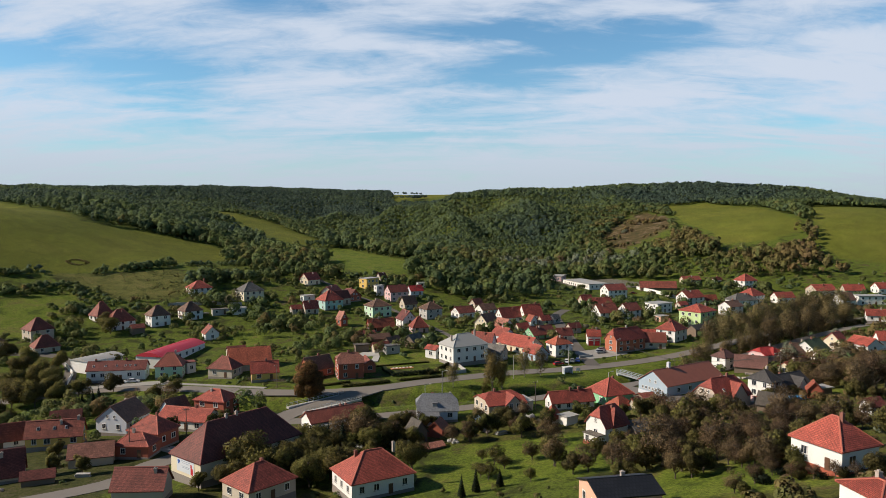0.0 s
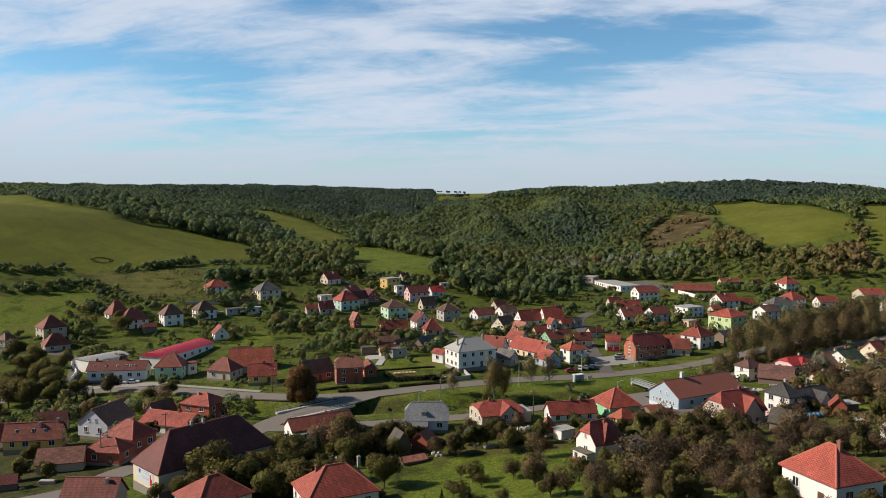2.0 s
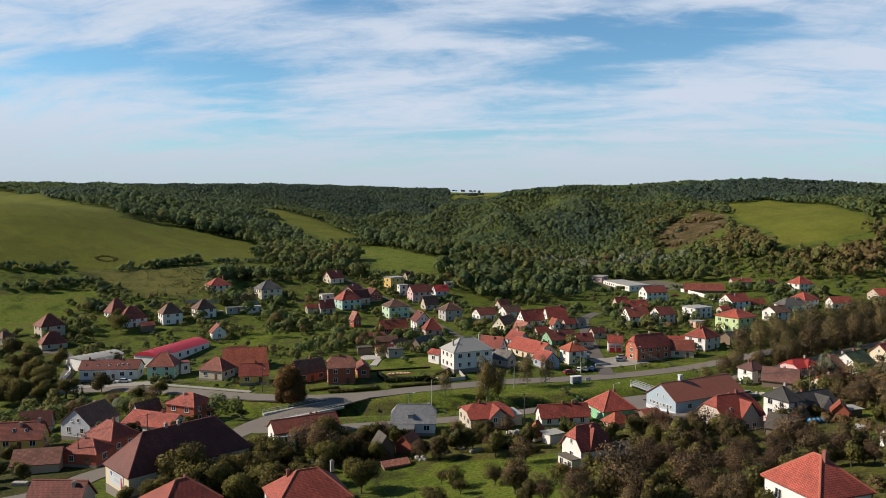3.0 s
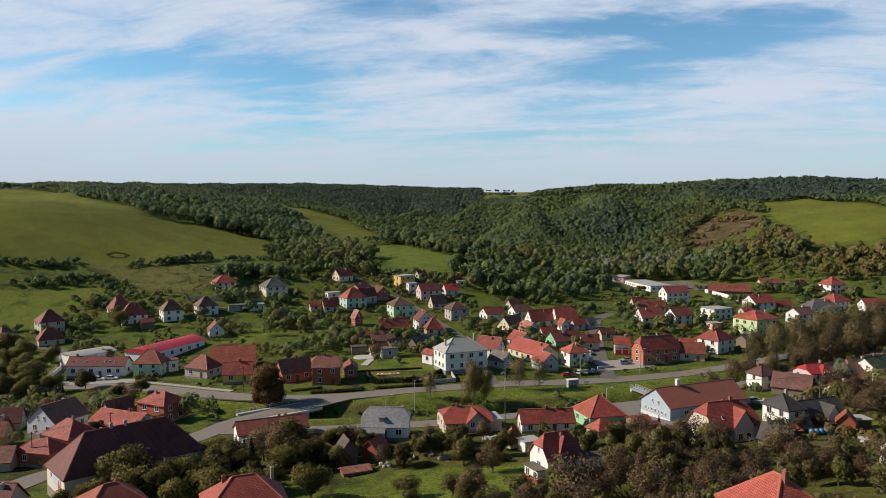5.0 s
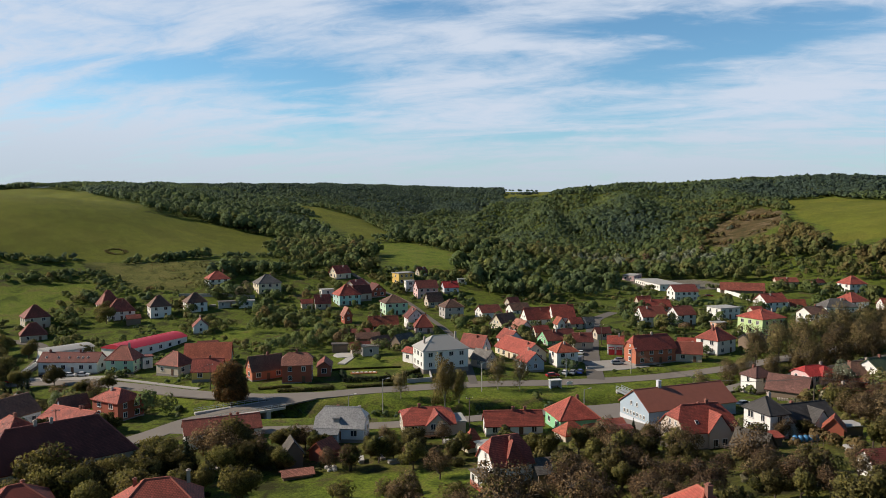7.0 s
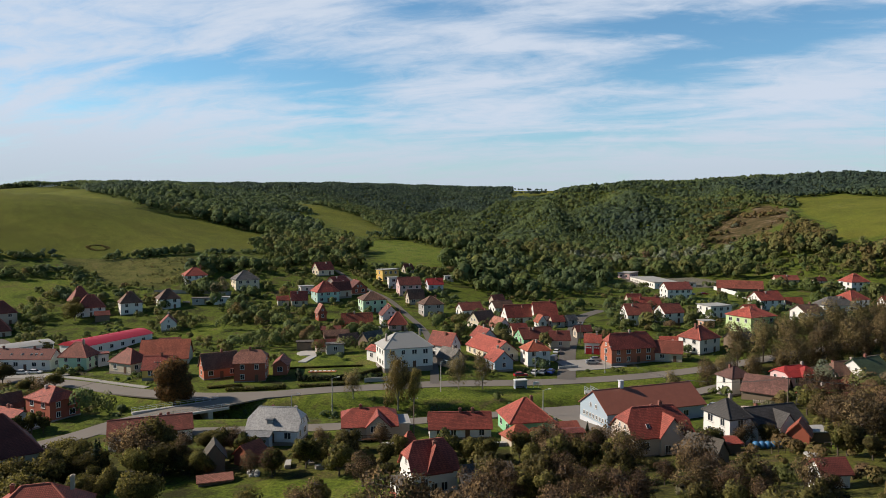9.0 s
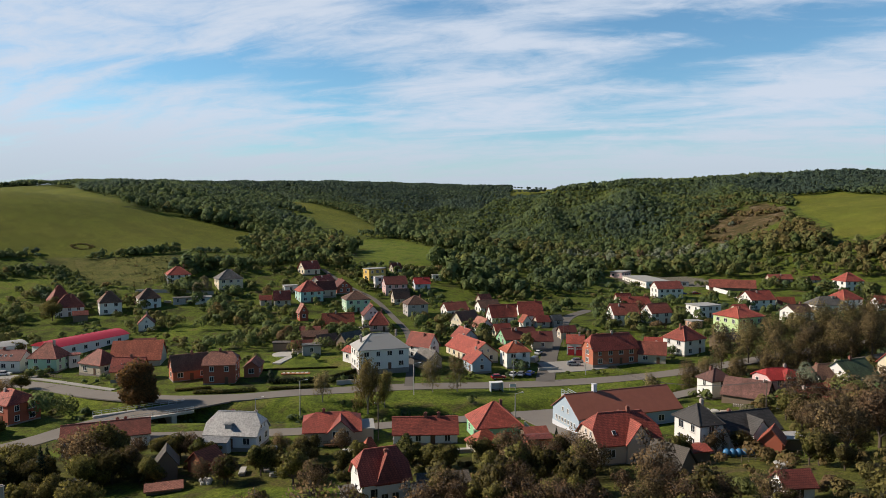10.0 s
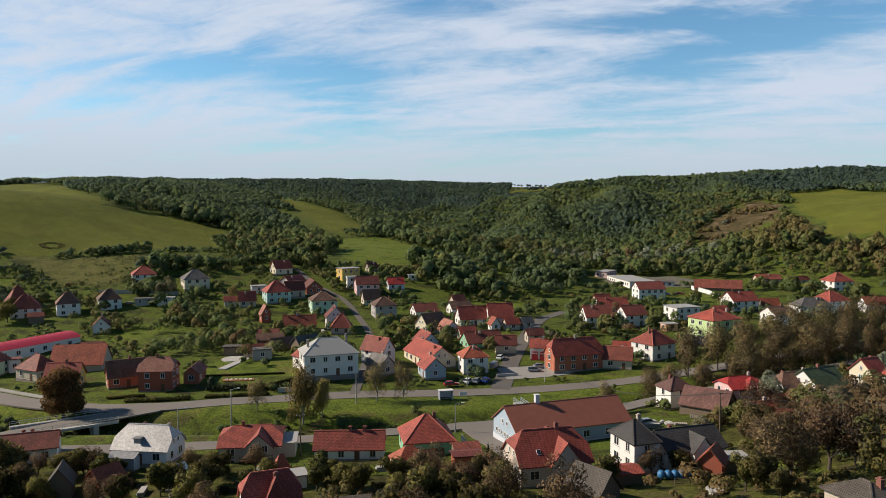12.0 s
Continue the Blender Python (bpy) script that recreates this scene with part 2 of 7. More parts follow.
M_WOODS = woods_material()
WALL = {
    "white": plaster("white_render", (0.78, 0.77, 0.74)), "beige": plaster("beige_render", (0.52, 0.45, 0.36)),
    "cream": plaster("cream_render", (0.72, 0.64, 0.48)), "palegreen": plaster("pale_green_render", (0.5, 0.68, 0.5)),
    "green": plaster("green_render", (0.25, 0.55, 0.32)), "lime": plaster("lime_render", (0.55, 0.7, 0.35)),
    "yellow": plaster("yellow_render", (0.75, 0.5, 0.14)), "orange": plaster("orange_render", (0.45, 0.15, 0.085)),
    "brick": plaster("red_brick_render", (0.36, 0.1, 0.06)), "pink": plaster("pink_render", (0.68, 0.46, 0.45)),
    "peach": plaster("peach_render", (0.7, 0.42, 0.3)), "grey": plaster("grey_render", (0.42, 0.4, 0.38)),
    "palegrey": plaster("pale_grey_render", (0.6, 0.63, 0.68)), "paleblue": plaster("pale_blue_render", (0.38, 0.47, 0.56)),
    "sand": plaster("sand_render", (0.6, 0.51, 0.43)),
    "teal": plaster("teal_render", (0.4, 0.6, 0.56)), "wood": plaster("weathered_boards", (0.2, 0.15, 0.11)),
}
ROOF = {
    "red": tiles("red_tiles", (0.385, 0.08, 0.054)), "brightred": tiles("bright_red_tiles", (0.46, 0.04, 0.036)),
    "orange": tiles("orange_tiles", (0.46, 0.115, 0.06)), "brownred": tiles("brown_red_tiles", (0.29, 0.078, 0.052)),
    "darkred": tiles("dark_red_tiles", (0.22, 0.055, 0.042)), "brown": tiles("brown_tiles", (0.2, 0.105, 0.07)),
    "pinkred": tiles("faded_tiles", (0.42, 0.17, 0.12)), "grey": tiles("grey_tiles", (0.19, 0.18, 0.17)),
    "darkgrey": tiles("dark_grey_tiles", (0.07, 0.066, 0.066)), "slate": slates("slate", (0.34, 0.34, 0.34)),
    "black": tiles("black_sheet", (0.025, 0.025, 0.028), 0.5, 1.2, 0.45), "greenroof": tiles("green_tiles", (0.09, 0.13, 0.06)),
    "greywood": tiles("weathered_shingles", (0.13, 0.11, 0.09)), "lightgrey": plain("pale_sheet", (0.36, 0.355, 0.34), 0.65),
    "brownsheet": plain("brown_sheet", (0.28, 0.1, 0.065), 0.55, 0, 0.25, 0.6),
    "mauve": tiles("mauve_brown_tiles", (0.17, 0.08, 0.066)), "paleblue": plain("blue_sheet", (0.35, 0.48, 0.58), 0.45), "redsheet": plain("red_sheet", (0.5, 0.03, 0.05), 0.45, 0, 0.12),
}
CAP = {"red": plain("red_ridge_tiles", (0.42, 0.12, 0.08), 0.8, 0, 0.3, 4), "orange": plain("orange_ridge_tiles", (0.5, 0.16, 0.095), 0.8, 0, 0.3, 4),
       "brownred": plain("brown_red_ridge_tiles", (0.34, 0.11, 0.08), 0.8, 0, 0.3, 4), "darkred": plain("dark_red_ridge_tiles", (0.27, 0.085, 0.07), 0.8, 0, 0.3, 4),
       "brown": plain("brown_ridge_tiles", (0.3, 0.17, 0.12), 0.8, 0, 0.3, 4)}
M_GLASS = plain("window_glass", (0.03, 0.035, 0.045), 0.12, 0.0, 0.3)
M_FRAME = plain("white_window_frame", (0.75, 0.74, 0.72), 0.5, 0, 0.05)
M_DOOR = plain("brown_door", (0.12, 0.06, 0.035), 0.5)
M_BRICK = plain("chimney_brick", (0.24, 0.1, 0.075), 0.9, 0, 0.3, 6)
M_PALE = plain("pale_chimney", (0.4, 0.34, 0.3), 0.9, 0, 0.2, 4)
M_PLINTH = plain("plinth_stone", (0.25, 0.22, 0.2), 0.9, 0, 0.3, 4)
M_BARK = plain("bark", (0.09, 0.07, 0.055), 0.95, 0, 0.4, 5)
M_BIRCH = plain("birch_bark", (0.27, 0.24, 0.2), 0.9, 0, 0.5, 3)
M_CONCRETE = plain("concrete", (0.42, 0.41, 0.39), 0.85, 0, 0.15, 2)
M_STEEL = plain("galvanised_steel", (0.5, 0.55, 0.6), 0.4, 0.6, 0.1, 2)
M_WOODPOLE = plain("pole_wood", (0.13, 0.1, 0.08), 0.9, 0, 0.3, 3)
LEAF = {
    "green": foliage("green_leaves", (0.028, 0.032, 0.009), (0.075, 0.08, 0.02), (0.15, 0.14, 0.038)),
    "olive": foliage("olive_leaves", (0.065, 0.06, 0.018), (0.125, 0.115, 0.032), (0.2, 0.17, 0.052)),
    "brown": foliage("brown_twigs", (0.075, 0.05, 0.027), (0.16, 0.108, 0.056), (0.28, 0.19, 0.1)),
    "rust": foliage("rust_leaves", (0.07, 0.055, 0.02), (0.165, 0.105, 0.034), (0.3, 0.155, 0.05)),
    "dark": foliage("dark_needles", (0.012, 0.022, 0.012), (0.022, 0.036, 0.018), (0.035, 0.05, 0.025)),
    "willow": foliage("willow_leaves", (0.12, 0.1, 0.034), (0.23, 0.185, 0.06), (0.36, 0.29, 0.105)),
    "gold": foliage("faded_gold_leaves", (0.115, 0.092, 0.04), (0.215, 0.165, 0.073), (0.33, 0.255, 0.118)),
}

# ---- ground ----
# hills: x, y, spread, height
NEAR_HILLS = [
    (55, 250, 45, -3.3), (75, 205, 34, -1.0), (100, 290, 52, -5.7), (0, -100, 150, 20.1),
    (200, 40, 135, 22.3), (100, 120, 68, 0.4), (-80, 60, 82, 6.5), (150, 200, 68, -7.4),
    (0, 150, 52, -9.9), (-250, 150, 150, -21.2), (300, 250, 135, 11.5), (250, 420, 90, -7.6),
    (-230, 430, 75, -8.5), (-140, 430, 45, 8.5), (-330, 470, 112, 56.6), (-60, 460, 52, 4.4),
    (20, 400, 52, -2.3),
]
MIDDLE_HILLS = [
    (-130, 560, 82, 5.2), (-20, 560, 68, 12.1), (90, 560, 60, -2.8), (250, 600, 75, 13.6),
    (400, 650, 112, 39.9), (-240, 660, 82, 7.3), (-120, 700, 68, 13.8), (0, 700, 68, 5.7),
    (110, 700, 60, -0.2), (240, 760, 68, 13.5), (340, 860, 105, 12.8), (-350, 720, 105, 22.2),
    (-500, 800, 150, 45.6), (-200, 850, 82, 25.5), (-80, 900, 82, 0.4),
]
FAR_HILLS = [
    (40, 880, 68, 25.7), (150, 880, 68, 18.6), (-350, 1000, 135, 23.3), (-150, 1080, 112, -7.6),
    (20, 1120, 112, 37.4), (250, 1100, 150, 41.4), (500, 1000, 188, 61.3), (-450, 1350, 195, 22.0),
    (-200, 1400, 165, -6.6), (-60, 1550, 165, -4.9), (150, 1500, 225, 65.3), (-560, 1650, 262, 60.9),
    (-850, 1150, 262, 77.3), (-150, 1900, 300, 67.8), (-85, 900, 58, -11.0), (-55, 1010, 66, -13.0),
]
HILLS = NEAR_HILLS + MIDDLE_HILLS + FAR_HILLS
BASE = 3.8
DITCH = [(-240, 215), (-160, 232), (-100, 238), (-65, 234), (-41, 230), (-11, 234), (7, 237), (22, 240), (44, 245), (65, 258), (92, 276), (107, 288), (150, 318), (210, 352)]


def path_distance(x, y, line):
    d = np.full(np.shape(x), 1e9)
    for (ax, ay), (bx, by) in zip(line, line[1:]):
        ux, uy = bx - ax, by - ay
        s = np.clip(((x - ax) * ux + (y - ay) * uy) / (ux * ux + uy * uy), 0, 1)
        d = np.minimum(d, np.hypot(x - ax - s * ux, y - ay - s * uy))
    return d


def spurs(x, y):
    """Wooded spurs and gullies that run down the hillsides."""
    w = np.exp(-((x - 20) / 150) ** 2 - ((y - 905) / 165) ** 2) + np.exp(-((x + 130) / 150) ** 2 - ((y - 1260) / 210) ** 2) + 0.8 * np.exp(-((x - 205) / 90) ** 2 - ((y - 955) / 70) ** 2)
    a = x / 17.0 + 1.3 * np.sin(y / 120.0) + 0.5 * np.sin(x / 60.0)
    return w * (6.5 * np.sin(a) + 2.6 * np.sin(2.13 * a + y / 90.0))


def hills(x, y):
    z = np.full(np.shape(x), BASE) + spurs(x, y)
    for a, b, s, h in HILLS:
        z = z + h * np.exp(-((x - a) ** 2 + (y - b) ** 2) / (2.0 * s * s))
    return z


def ground_z(x, y):
    """Height of the ground: smooth hills, the stream's ditch cut in."""
    x, y = np.asarray(x, float), np.asarray(y, float)
    return hills(x, y) - 3.6 * np.exp(-(path_distance(x, y, DITCH) / 6.0) ** 2.4)


def gz(x, y):
    return float(ground_z(x, y))


def inside(x, y, poly):
    r = np.zeros(np.shape(x), bool)
    for (ax, ay), (bx, by) in zip(poly, poly[1:] + poly[:1]):
        if ay != by:
            r ^= ((ay > y) != (by > y)) & (x < (bx - ax) * (y - ay) / (by - ay) + ax)
    return r


FIELDS = {
    "mown": [
        [(-1000, 1150), (-713, 1064), (-440, 722), (-312, 611), (-265, 545), (-243, 574), (-207, 576), (-175, 568), (-138, 529), (-157, 479), (-195, 426), (-225, 404), (-251, 384), (-600, 250)],
        [(-260, 350), (-218, 367), (-195, 386), (-188, 378), (-186, 353), (-187, 327), (-240, 300)],
        [(-107, 588), (-103, 625), (-86, 640), (-54, 595), (-20, 544), (-7, 524), (-14, 504), (-32, 485), (-50, 480), (-66, 500), (-85, 540)],
        [(-419, 1174), (-229, 823), (-177, 800), (-110, 688), (-103, 649), (-125, 638), (-200, 739), (-263, 810)],
        [(259, 887), (306, 873), (333, 775), (300, 600), (259, 582), (244, 589), (226, 601), (240, 646), (242, 741)],
        [(350, 740), (600, 640), (500, 480), (309, 511), (287, 528), (284, 563), (310, 605)],
        [(8, 608), (24, 600), (38, 552), (20, 534)],
        [(-100, 1540), (60, 1500), (120, 1750), (-130, 1800)],
    ],
    "lawn": [
        [(-260, 350), (-218, 367), (-195, 386), (-188, 378), (-186, 353), (-187, 327), (-240, 300)],
        [(-107, 588), (-103, 625), (-86, 640), (-54, 595), (-20, 544), (-7, 524), (-14, 504), (-32, 485), (-50, 480), (-66, 500), (-85, 540)],
        [(8, 608), (24, 600), (38, 552), (20, 534)],
        [(-6, 150), (8, 187), (33, 185), (38, 150)],
        [(-105, 256), (-55, 247), (-36, 246), (-20, 248), (30, 263), (70, 283), (110, 303), (112, 296), (70, 268), (30, 250), (-10, 241), (-38, 236), (-60, 239), (-105, 245)],
        [(-30, 220), (10, 228), (36, 237), (36, 241), (8, 234), (-28, 228)],
        [(-34, 268), (8, 282), (-2, 300), (-34, 296)],
        [(-95, 320), (-80, 318), (-82, 340), (-95, 345)],
        [(104, 196), (122, 205), (120, 215), (104, 212)],
        [(118, 440), (140, 462), (136, 490), (112, 462)],
        [(16, 395), (45, 395), (50, 430), (20, 425)],
        [(-35, 165), (-20, 155), (-16, 175), (-28, 186)],
        [(60, 296), (100, 301), (98, 305), (72, 303)],
        [(30, 120), (62, 110), (60, 140), (38, 145)],
    ],
    "rough": [
        [(40, 100), (200, 90), (260, 240), (190, 310), (150, 300), (118, 262), (106, 240), (100, 216), (72, 198), (58, 206), (42, 190), (38, 150)],
        [(-45, 186), (40, 188), (60, 206), (20, 208), (-30, 203)],
        [(100, 296), (200, 330), (250, 390), (200, 402), (120, 318)],
        [(-60, 140), (-15, 150), (-15, 178), (-40, 186), (-55, 160)],
    ],
    "dry": [[(-219, 409), (-193, 423), (-160, 440), (-143, 425), (-136, 397), (-142, 384), (-169, 382), (-195, 399)]],
    "scar": [[(154, 734), (176, 775), (197, 808), (229, 829), (240, 778), (223, 720), (196, 704), (169, 683)]],
    "court": [[(-128, 214), (-92, 204), (-60, 205), (-52, 188), (-68, 172), (-72, 150), (-100, 150), (-125, 175)]],
    "yard": [[(82, 550), (128, 552), (150, 510), (92, 505)]],
}


def axis(lo, hi, step, far_lo, far_hi, grow=1.055):
    a = list(np.arange(lo, hi + 0.1, step))
    s = step
    while a[-1] < far_hi:
        s *= grow
        a.append(a[-1] + min(s, 120))
    s = step
    while a[0] > far_lo:
        s *= grow
        a.insert(0, a[0] - min(s, 120))
    return np.array(a)


def sheet(name, xs, ys):
    X, Y = np.meshgrid(xs, ys)
    Z = ground_z(X, Y)
    nx, ny = len(xs), len(ys)
    idx = np.arange(nx * ny).reshape(ny, nx)
    quads = np.stack([idx[:-1, :-1], idx[:-1, 1:], idx[1:, 1:], idx[1:, :-1]], -1).reshape(-1, 4)
    me = bpy.data.meshes.new(name)
    me.from_pydata(np.stack([X, Y, Z], -1).reshape(-1, 3).tolist(), [], quads.tolist())
    me.polygons.foreach_set("use_smooth", [True] * len(me.polygons))
    for key, polys in FIELDS.items():
        v = np.zeros(X.shape, float)
        for p in polys:
            v = np.maximum(v, inside(X, Y, p).astype(float))
        me.attributes.new(key, "FLOAT", "POINT").data.foreach_set("value", v.reshape(-1))
    return me


def ground_material():
    m, t, n, l, b = material("meadow")
    co = n.new("ShaderNodeTexCoord").outputs["Object"]
    big = noise_node(t, co, 0.018, 5, 0.6)
    mid = noise_node(t, co, 0.11, 5, 0.65, 0.4)
    fine = noise_node(t, co, 1.6, 6, 0.75)
    small = noise_node(t, co, 0.5, 6, 0.7, 0.3)
    blotch = n.new("ShaderNodeMath")
    blotch.operation = "MULTIPLY_ADD"
    half = n.new("ShaderNodeMath")
    half.operation = "MULTIPLY"
    half.inputs[1].default_value = 0.5
    l.new(mid.outputs["Fac"], half.inputs[0])
    l.new(small.outputs["Fac"], blotch.inputs[0])
    blotch.inputs[1].default_value = 0.5
    l.new(half.outputs[0], blotch.inputs[2])
    garden = ramp_node(t, mid.outputs["Fac"], [(0.34, (0.045, 0.042, 0.018)), (0.42, (0.085, 0.105, 0.02)), (0.52, (0.15, 0.2, 0.026)), (0.6, (0.11, 0.115, 0.03)), (0.7, (0.15, 0.11, 0.065))])
    def attr(key):
        a = n.new("ShaderNodeAttribute")
        a.attribute_name = key
        return a.outputs["Fac"]
    w = n.new("ShaderNodeTexWave")
    w.inputs["Scale"].default_value, w.inputs["Distortion"].default_value, w.inputs["Detail"].default_value = 0.035, 3, 2
    l.new(co, w.inputs["Vector"])
    mown = ramp_node(t, big.outputs["Fac"], [(0.3, (0.165, 0.188, 0.024)), (0.5, (0.21, 0.228, 0.03)), (0.7, (0.245, 0.242, 0.04))])
    mown = mixed(t, 0.06, mown, ramp_node(t, w.outputs["Fac"], [(0.2, (0.1, 0.115, 0.015)), (0.8, (0.24, 0.23, 0.035))]))
    tuft = noise_node(t, co, 0.06, 8, 0.72, 0.6)
    mown = mixed(t, ramp_node(t, tuft.outputs["Fac"], [(0.4, (0.45, 0.45, 0.45)), (0.6, (0, 0, 0))]), mown, (0.1, 0.1, 0.018))
    col = mixed(t, attr("mown"), garden, mown)
    rough = ramp_node(t, mid.outputs["Fac"], [(0.38, (0.055, 0.045, 0.02)), (0.46, (0.1, 0.098, 0.026)), (0.54, (0.145, 0.15, 0.03)), (0.64, (0.15, 0.11, 0.055))])
    col = mixed(t, attr("rough"), col, rough)
    lawn = ramp_node(t, mid.outputs["Fac"], [(0.36, (0.095, 0.13, 0.02)), (0.46, (0.165, 0.22, 0.026)), (0.56, (0.2, 0.24, 0.036)), (0.66, (0.2, 0.185, 0.055))])
    col = mixed(t, attr("lawn"), col, lawn)
    col = mixed(t, attr("dry"), col, ramp_node(t, mid.outputs["Fac"], [(0.38, (0.09, 0.095, 0.026)), (0.5, (0.165, 0.165, 0.044)), (0.62, (0.205, 0.185, 0.06))]))
    col = mixed(t, attr("scar"), col, ramp_node(t, mid.outputs["Fac"], [(0.35, (0.06, 0.055, 0.025)), (0.52, (0.15, 0.1, 0.05)), (0.65, (0.26, 0.19, 0.13))]))
    col = mixed(t, attr("yard"), col, (0.24, 0.22, 0.19))
    col = mixed(t, attr("court"), col, ramp_node(t, blotch.outputs[0], [(0.4, (0.05, 0.05, 0.02)), (0.5, (0.085, 0.09, 0.026)), (0.6, (0.12, 0.1, 0.06))]))
    col = mixed(t, ramp_node(t, fine.outputs["Fac"], [(0.38, (0.75, 0.75, 0.75)), (0.62, (0, 0, 0))]), col, (0.02, 0.03, 0.008))
    l.new(col, b.inputs["Base Color"])
    b.inputs["Roughness"].default_value = 0.95
    b.inputs["Specular IOR Level"].default_value = 0.1
    bumped(t, b, fine.outputs["Fac"], 0.7, 0.5)
    return m


M_MEADOW = ground_material()
ground = new("ground", sheet("ground", axis(-270, 270, 2.5, -3200, 3200), axis(90, 520, 2.5, -900, 4300)))
ground.data.materials.append(M_MEADOW)
tagged(ground, "green meadows, gardens and wooded hills round the village", "ground", "", "structure")

# ---- roads ----


def asphalt(name, c):
    m, t, n, l, b = material(name)
    co = n.new("ShaderNodeTexCoord").outputs["Object"]
    big, fine = noise_node(t, co, 0.12, 4, 0.6), noise_node(t, co, 4, 5, 0.7)
    col = mixed(t, big.outputs["Fac"], shade(c, 0.75), shade(c, 1.2))
    col = mixed(t, 0.3, col, ramp_node(t, fine.outputs["Fac"], [(0.3, shade(c, 0.6)), (0.7, shade(c, 1.3))]))
    l.new(col, b.inputs["Base Color"])
    b.inputs["Roughness"].default_value = 0.85
    return m


M_ROAD = asphalt("worn_asphalt", (0.185, 0.165, 0.145))
M_LANE = asphalt("lane_asphalt", (0.12, 0.108, 0.095))
M_PAVE = asphalt("pavement_slabs", (0.3, 0.29, 0.27))


def smooth_line(line, step=3.0):
    p = [Vector((x, y, 0)) for x, y in line]
    out = []
    for i in range(len(p) - 1):
        a, b, c, d = p[max(i - 1, 0)], p[i], p[i + 1], p[min(i + 2, len(p) - 1)]
        k = max(2, int((c - b).length / step))
        for j in range(k):
            s = j / k
            out.append(0.5 * (2 * b + (c - a) * s + (2 * a - 5 * b + 4 * c - d) * s * s + (3 * b - a - 3 * c + d) * s ** 3))
    out.append(p[-1])
    return out


def ribbon(name, line, width, lift, mat, label, height=None, thick=0.35, side=0.0):
    """A strip of road laid on the ground, with thickness; side shifts it sideways."""
    pts = smooth_line(line)
    bm = bmesh.new()
    rows = []
    for i, p in enumerate(pts):
        d = (pts[min(i + 1, len(pts) - 1)] - pts[max(i - 1, 0)]).normalized()
        nrm = Vector((-d.y, d.x, 0))
        row = []
        for k in range(5):
            q = p + nrm * (side + width * (k / 4 - 0.5))
            z = (float(hills(q.x, q.y)) if height is None else height(q.x, q.y)) + lift
            row.append(bm.verts.new((q.x, q.y, z)))
        row.append(bm.verts.new((row[4].co.x, row[4].co.y, row[4].co.z - thick)))
        row.insert(0, bm.verts.new((row[0].co.x, row[0].co.y, row[0].co.z - thick)))
        rows.append(row)
    for r, s in zip(rows, rows[1:]):
        for k in range(6):
            bm.faces.new((r[k], s[k], s[k + 1], r[k + 1]))
    bmesh.ops.recalc_face_normals(bm, faces=bm.faces)
    me = bpy.data.meshes.new(name)
    bm.to_mesh(me)
    bm.free()
    me.materials.append(mat)
    ob = new(name, me)
    return tagged(ob, label, name.split("_")[-1] if name != "road" else "road", "", "structure")


MAIN = [(-215, 232), (-150, 251), (-132, 258), (-113, 259.5), (-101.7, 257.8), (-89.5, 254.7), (-77, 250.5), (-65, 246), (-50, 242.5), (-36, 241.5), (-28, 243), (-19.5, 245), (-12.7, 248.2), (-5.5, 252), (5.6, 257), (25, 267), (45, 275), (63, 283), (93, 297), (126, 315), (180, 345), (260, 380)]
BRIDGE = [(-22, 243.5), (-29, 236), (-35, 230), (-41.5, 223.8), (-46.5, 216), (-50, 206), (-59, 190), (-70, 176), (-74, 161), (-95, 146), (-140, 130)]
LOWER = [(-46, 211), (-25, 213), (5, 219.8), (22.4, 226.5), (40.8, 236.8), (57, 246.5), (85, 263), (105, 280), (140, 300), (190, 328)]
SIDE = [(59, 283), (58, 321), (59, 360), (61, 391), (70, 412)]
HILLSTREET = [(22, 266), (14, 300), (2, 341), (-11, 370), (-31, 405), (-54, 426), (-75, 450)]
LEFTSTREET = [(-133, 255), (-140, 275), (-151, 296), (-170, 306), (-230, 300)]
ribbon("road", MAIN, 6.6, 0.10, M_ROAD, "worn grey asphalt main road through the village")
ribbon("road", BRIDGE, 7.2, 0.13, M_ROAD, "grey asphalt road over the stream bridge")
ribbon("road", LOWER, 5.4, 0.11, M_ROAD, "narrow grey asphalt street by the stream")
ribbon("road", SIDE, 5.6, 0.12, M_LANE, "grey asphalt side street between houses")
ribbon("road", HILLSTREET, 2.6, 0.14, M_LANE, "narrow asphalt lane climbing the hill")
ribbon("road", LEFTSTREET, 4.4, 0.16, M_LANE, "asphalt lane beside the long white building")
SQUARE = [(58, 250), (63, 240), (70, 228), (76, 214)]
PARKING = [(57, 300), (66, 304), (74, 309)]
ribbon("pavement", SQUARE, 10.0, 0.15, M_ROAD, "grey asphalt square before the pale blue hall")
ribbon("pavement", PARKING, 13.0, 0.15, M_PAVE, "grey paved parking place by the orange house")
ribbon("pavement", [(-135, 262), (-118, 264), (-98, 265)], 5.0, 0.19, M_PAVE, "pale pavement before the long white building")
ribbon("pavement", [(-118, 265), (-100, 263.2), (-88, 259.8), (-75, 255), (-60, 249.6)], 1.8, 0.2, M_PAVE, "pale concrete footpath beside the road")
ribbon("pavement", [(-60, 184), (-66, 186), (-72, 190)], 4.0, 0.17, M_PAVE, "paved drive beside the red house")
ROADS = [(SQUARE, 6), (PARKING, 7),(MAIN, 5.0), (BRIDGE, 5.0), (LOWER, 4.5), (SIDE, 5), (HILLSTREET, 3.5), (LEFTSTREET, 4.5)]

# ---- houses ----


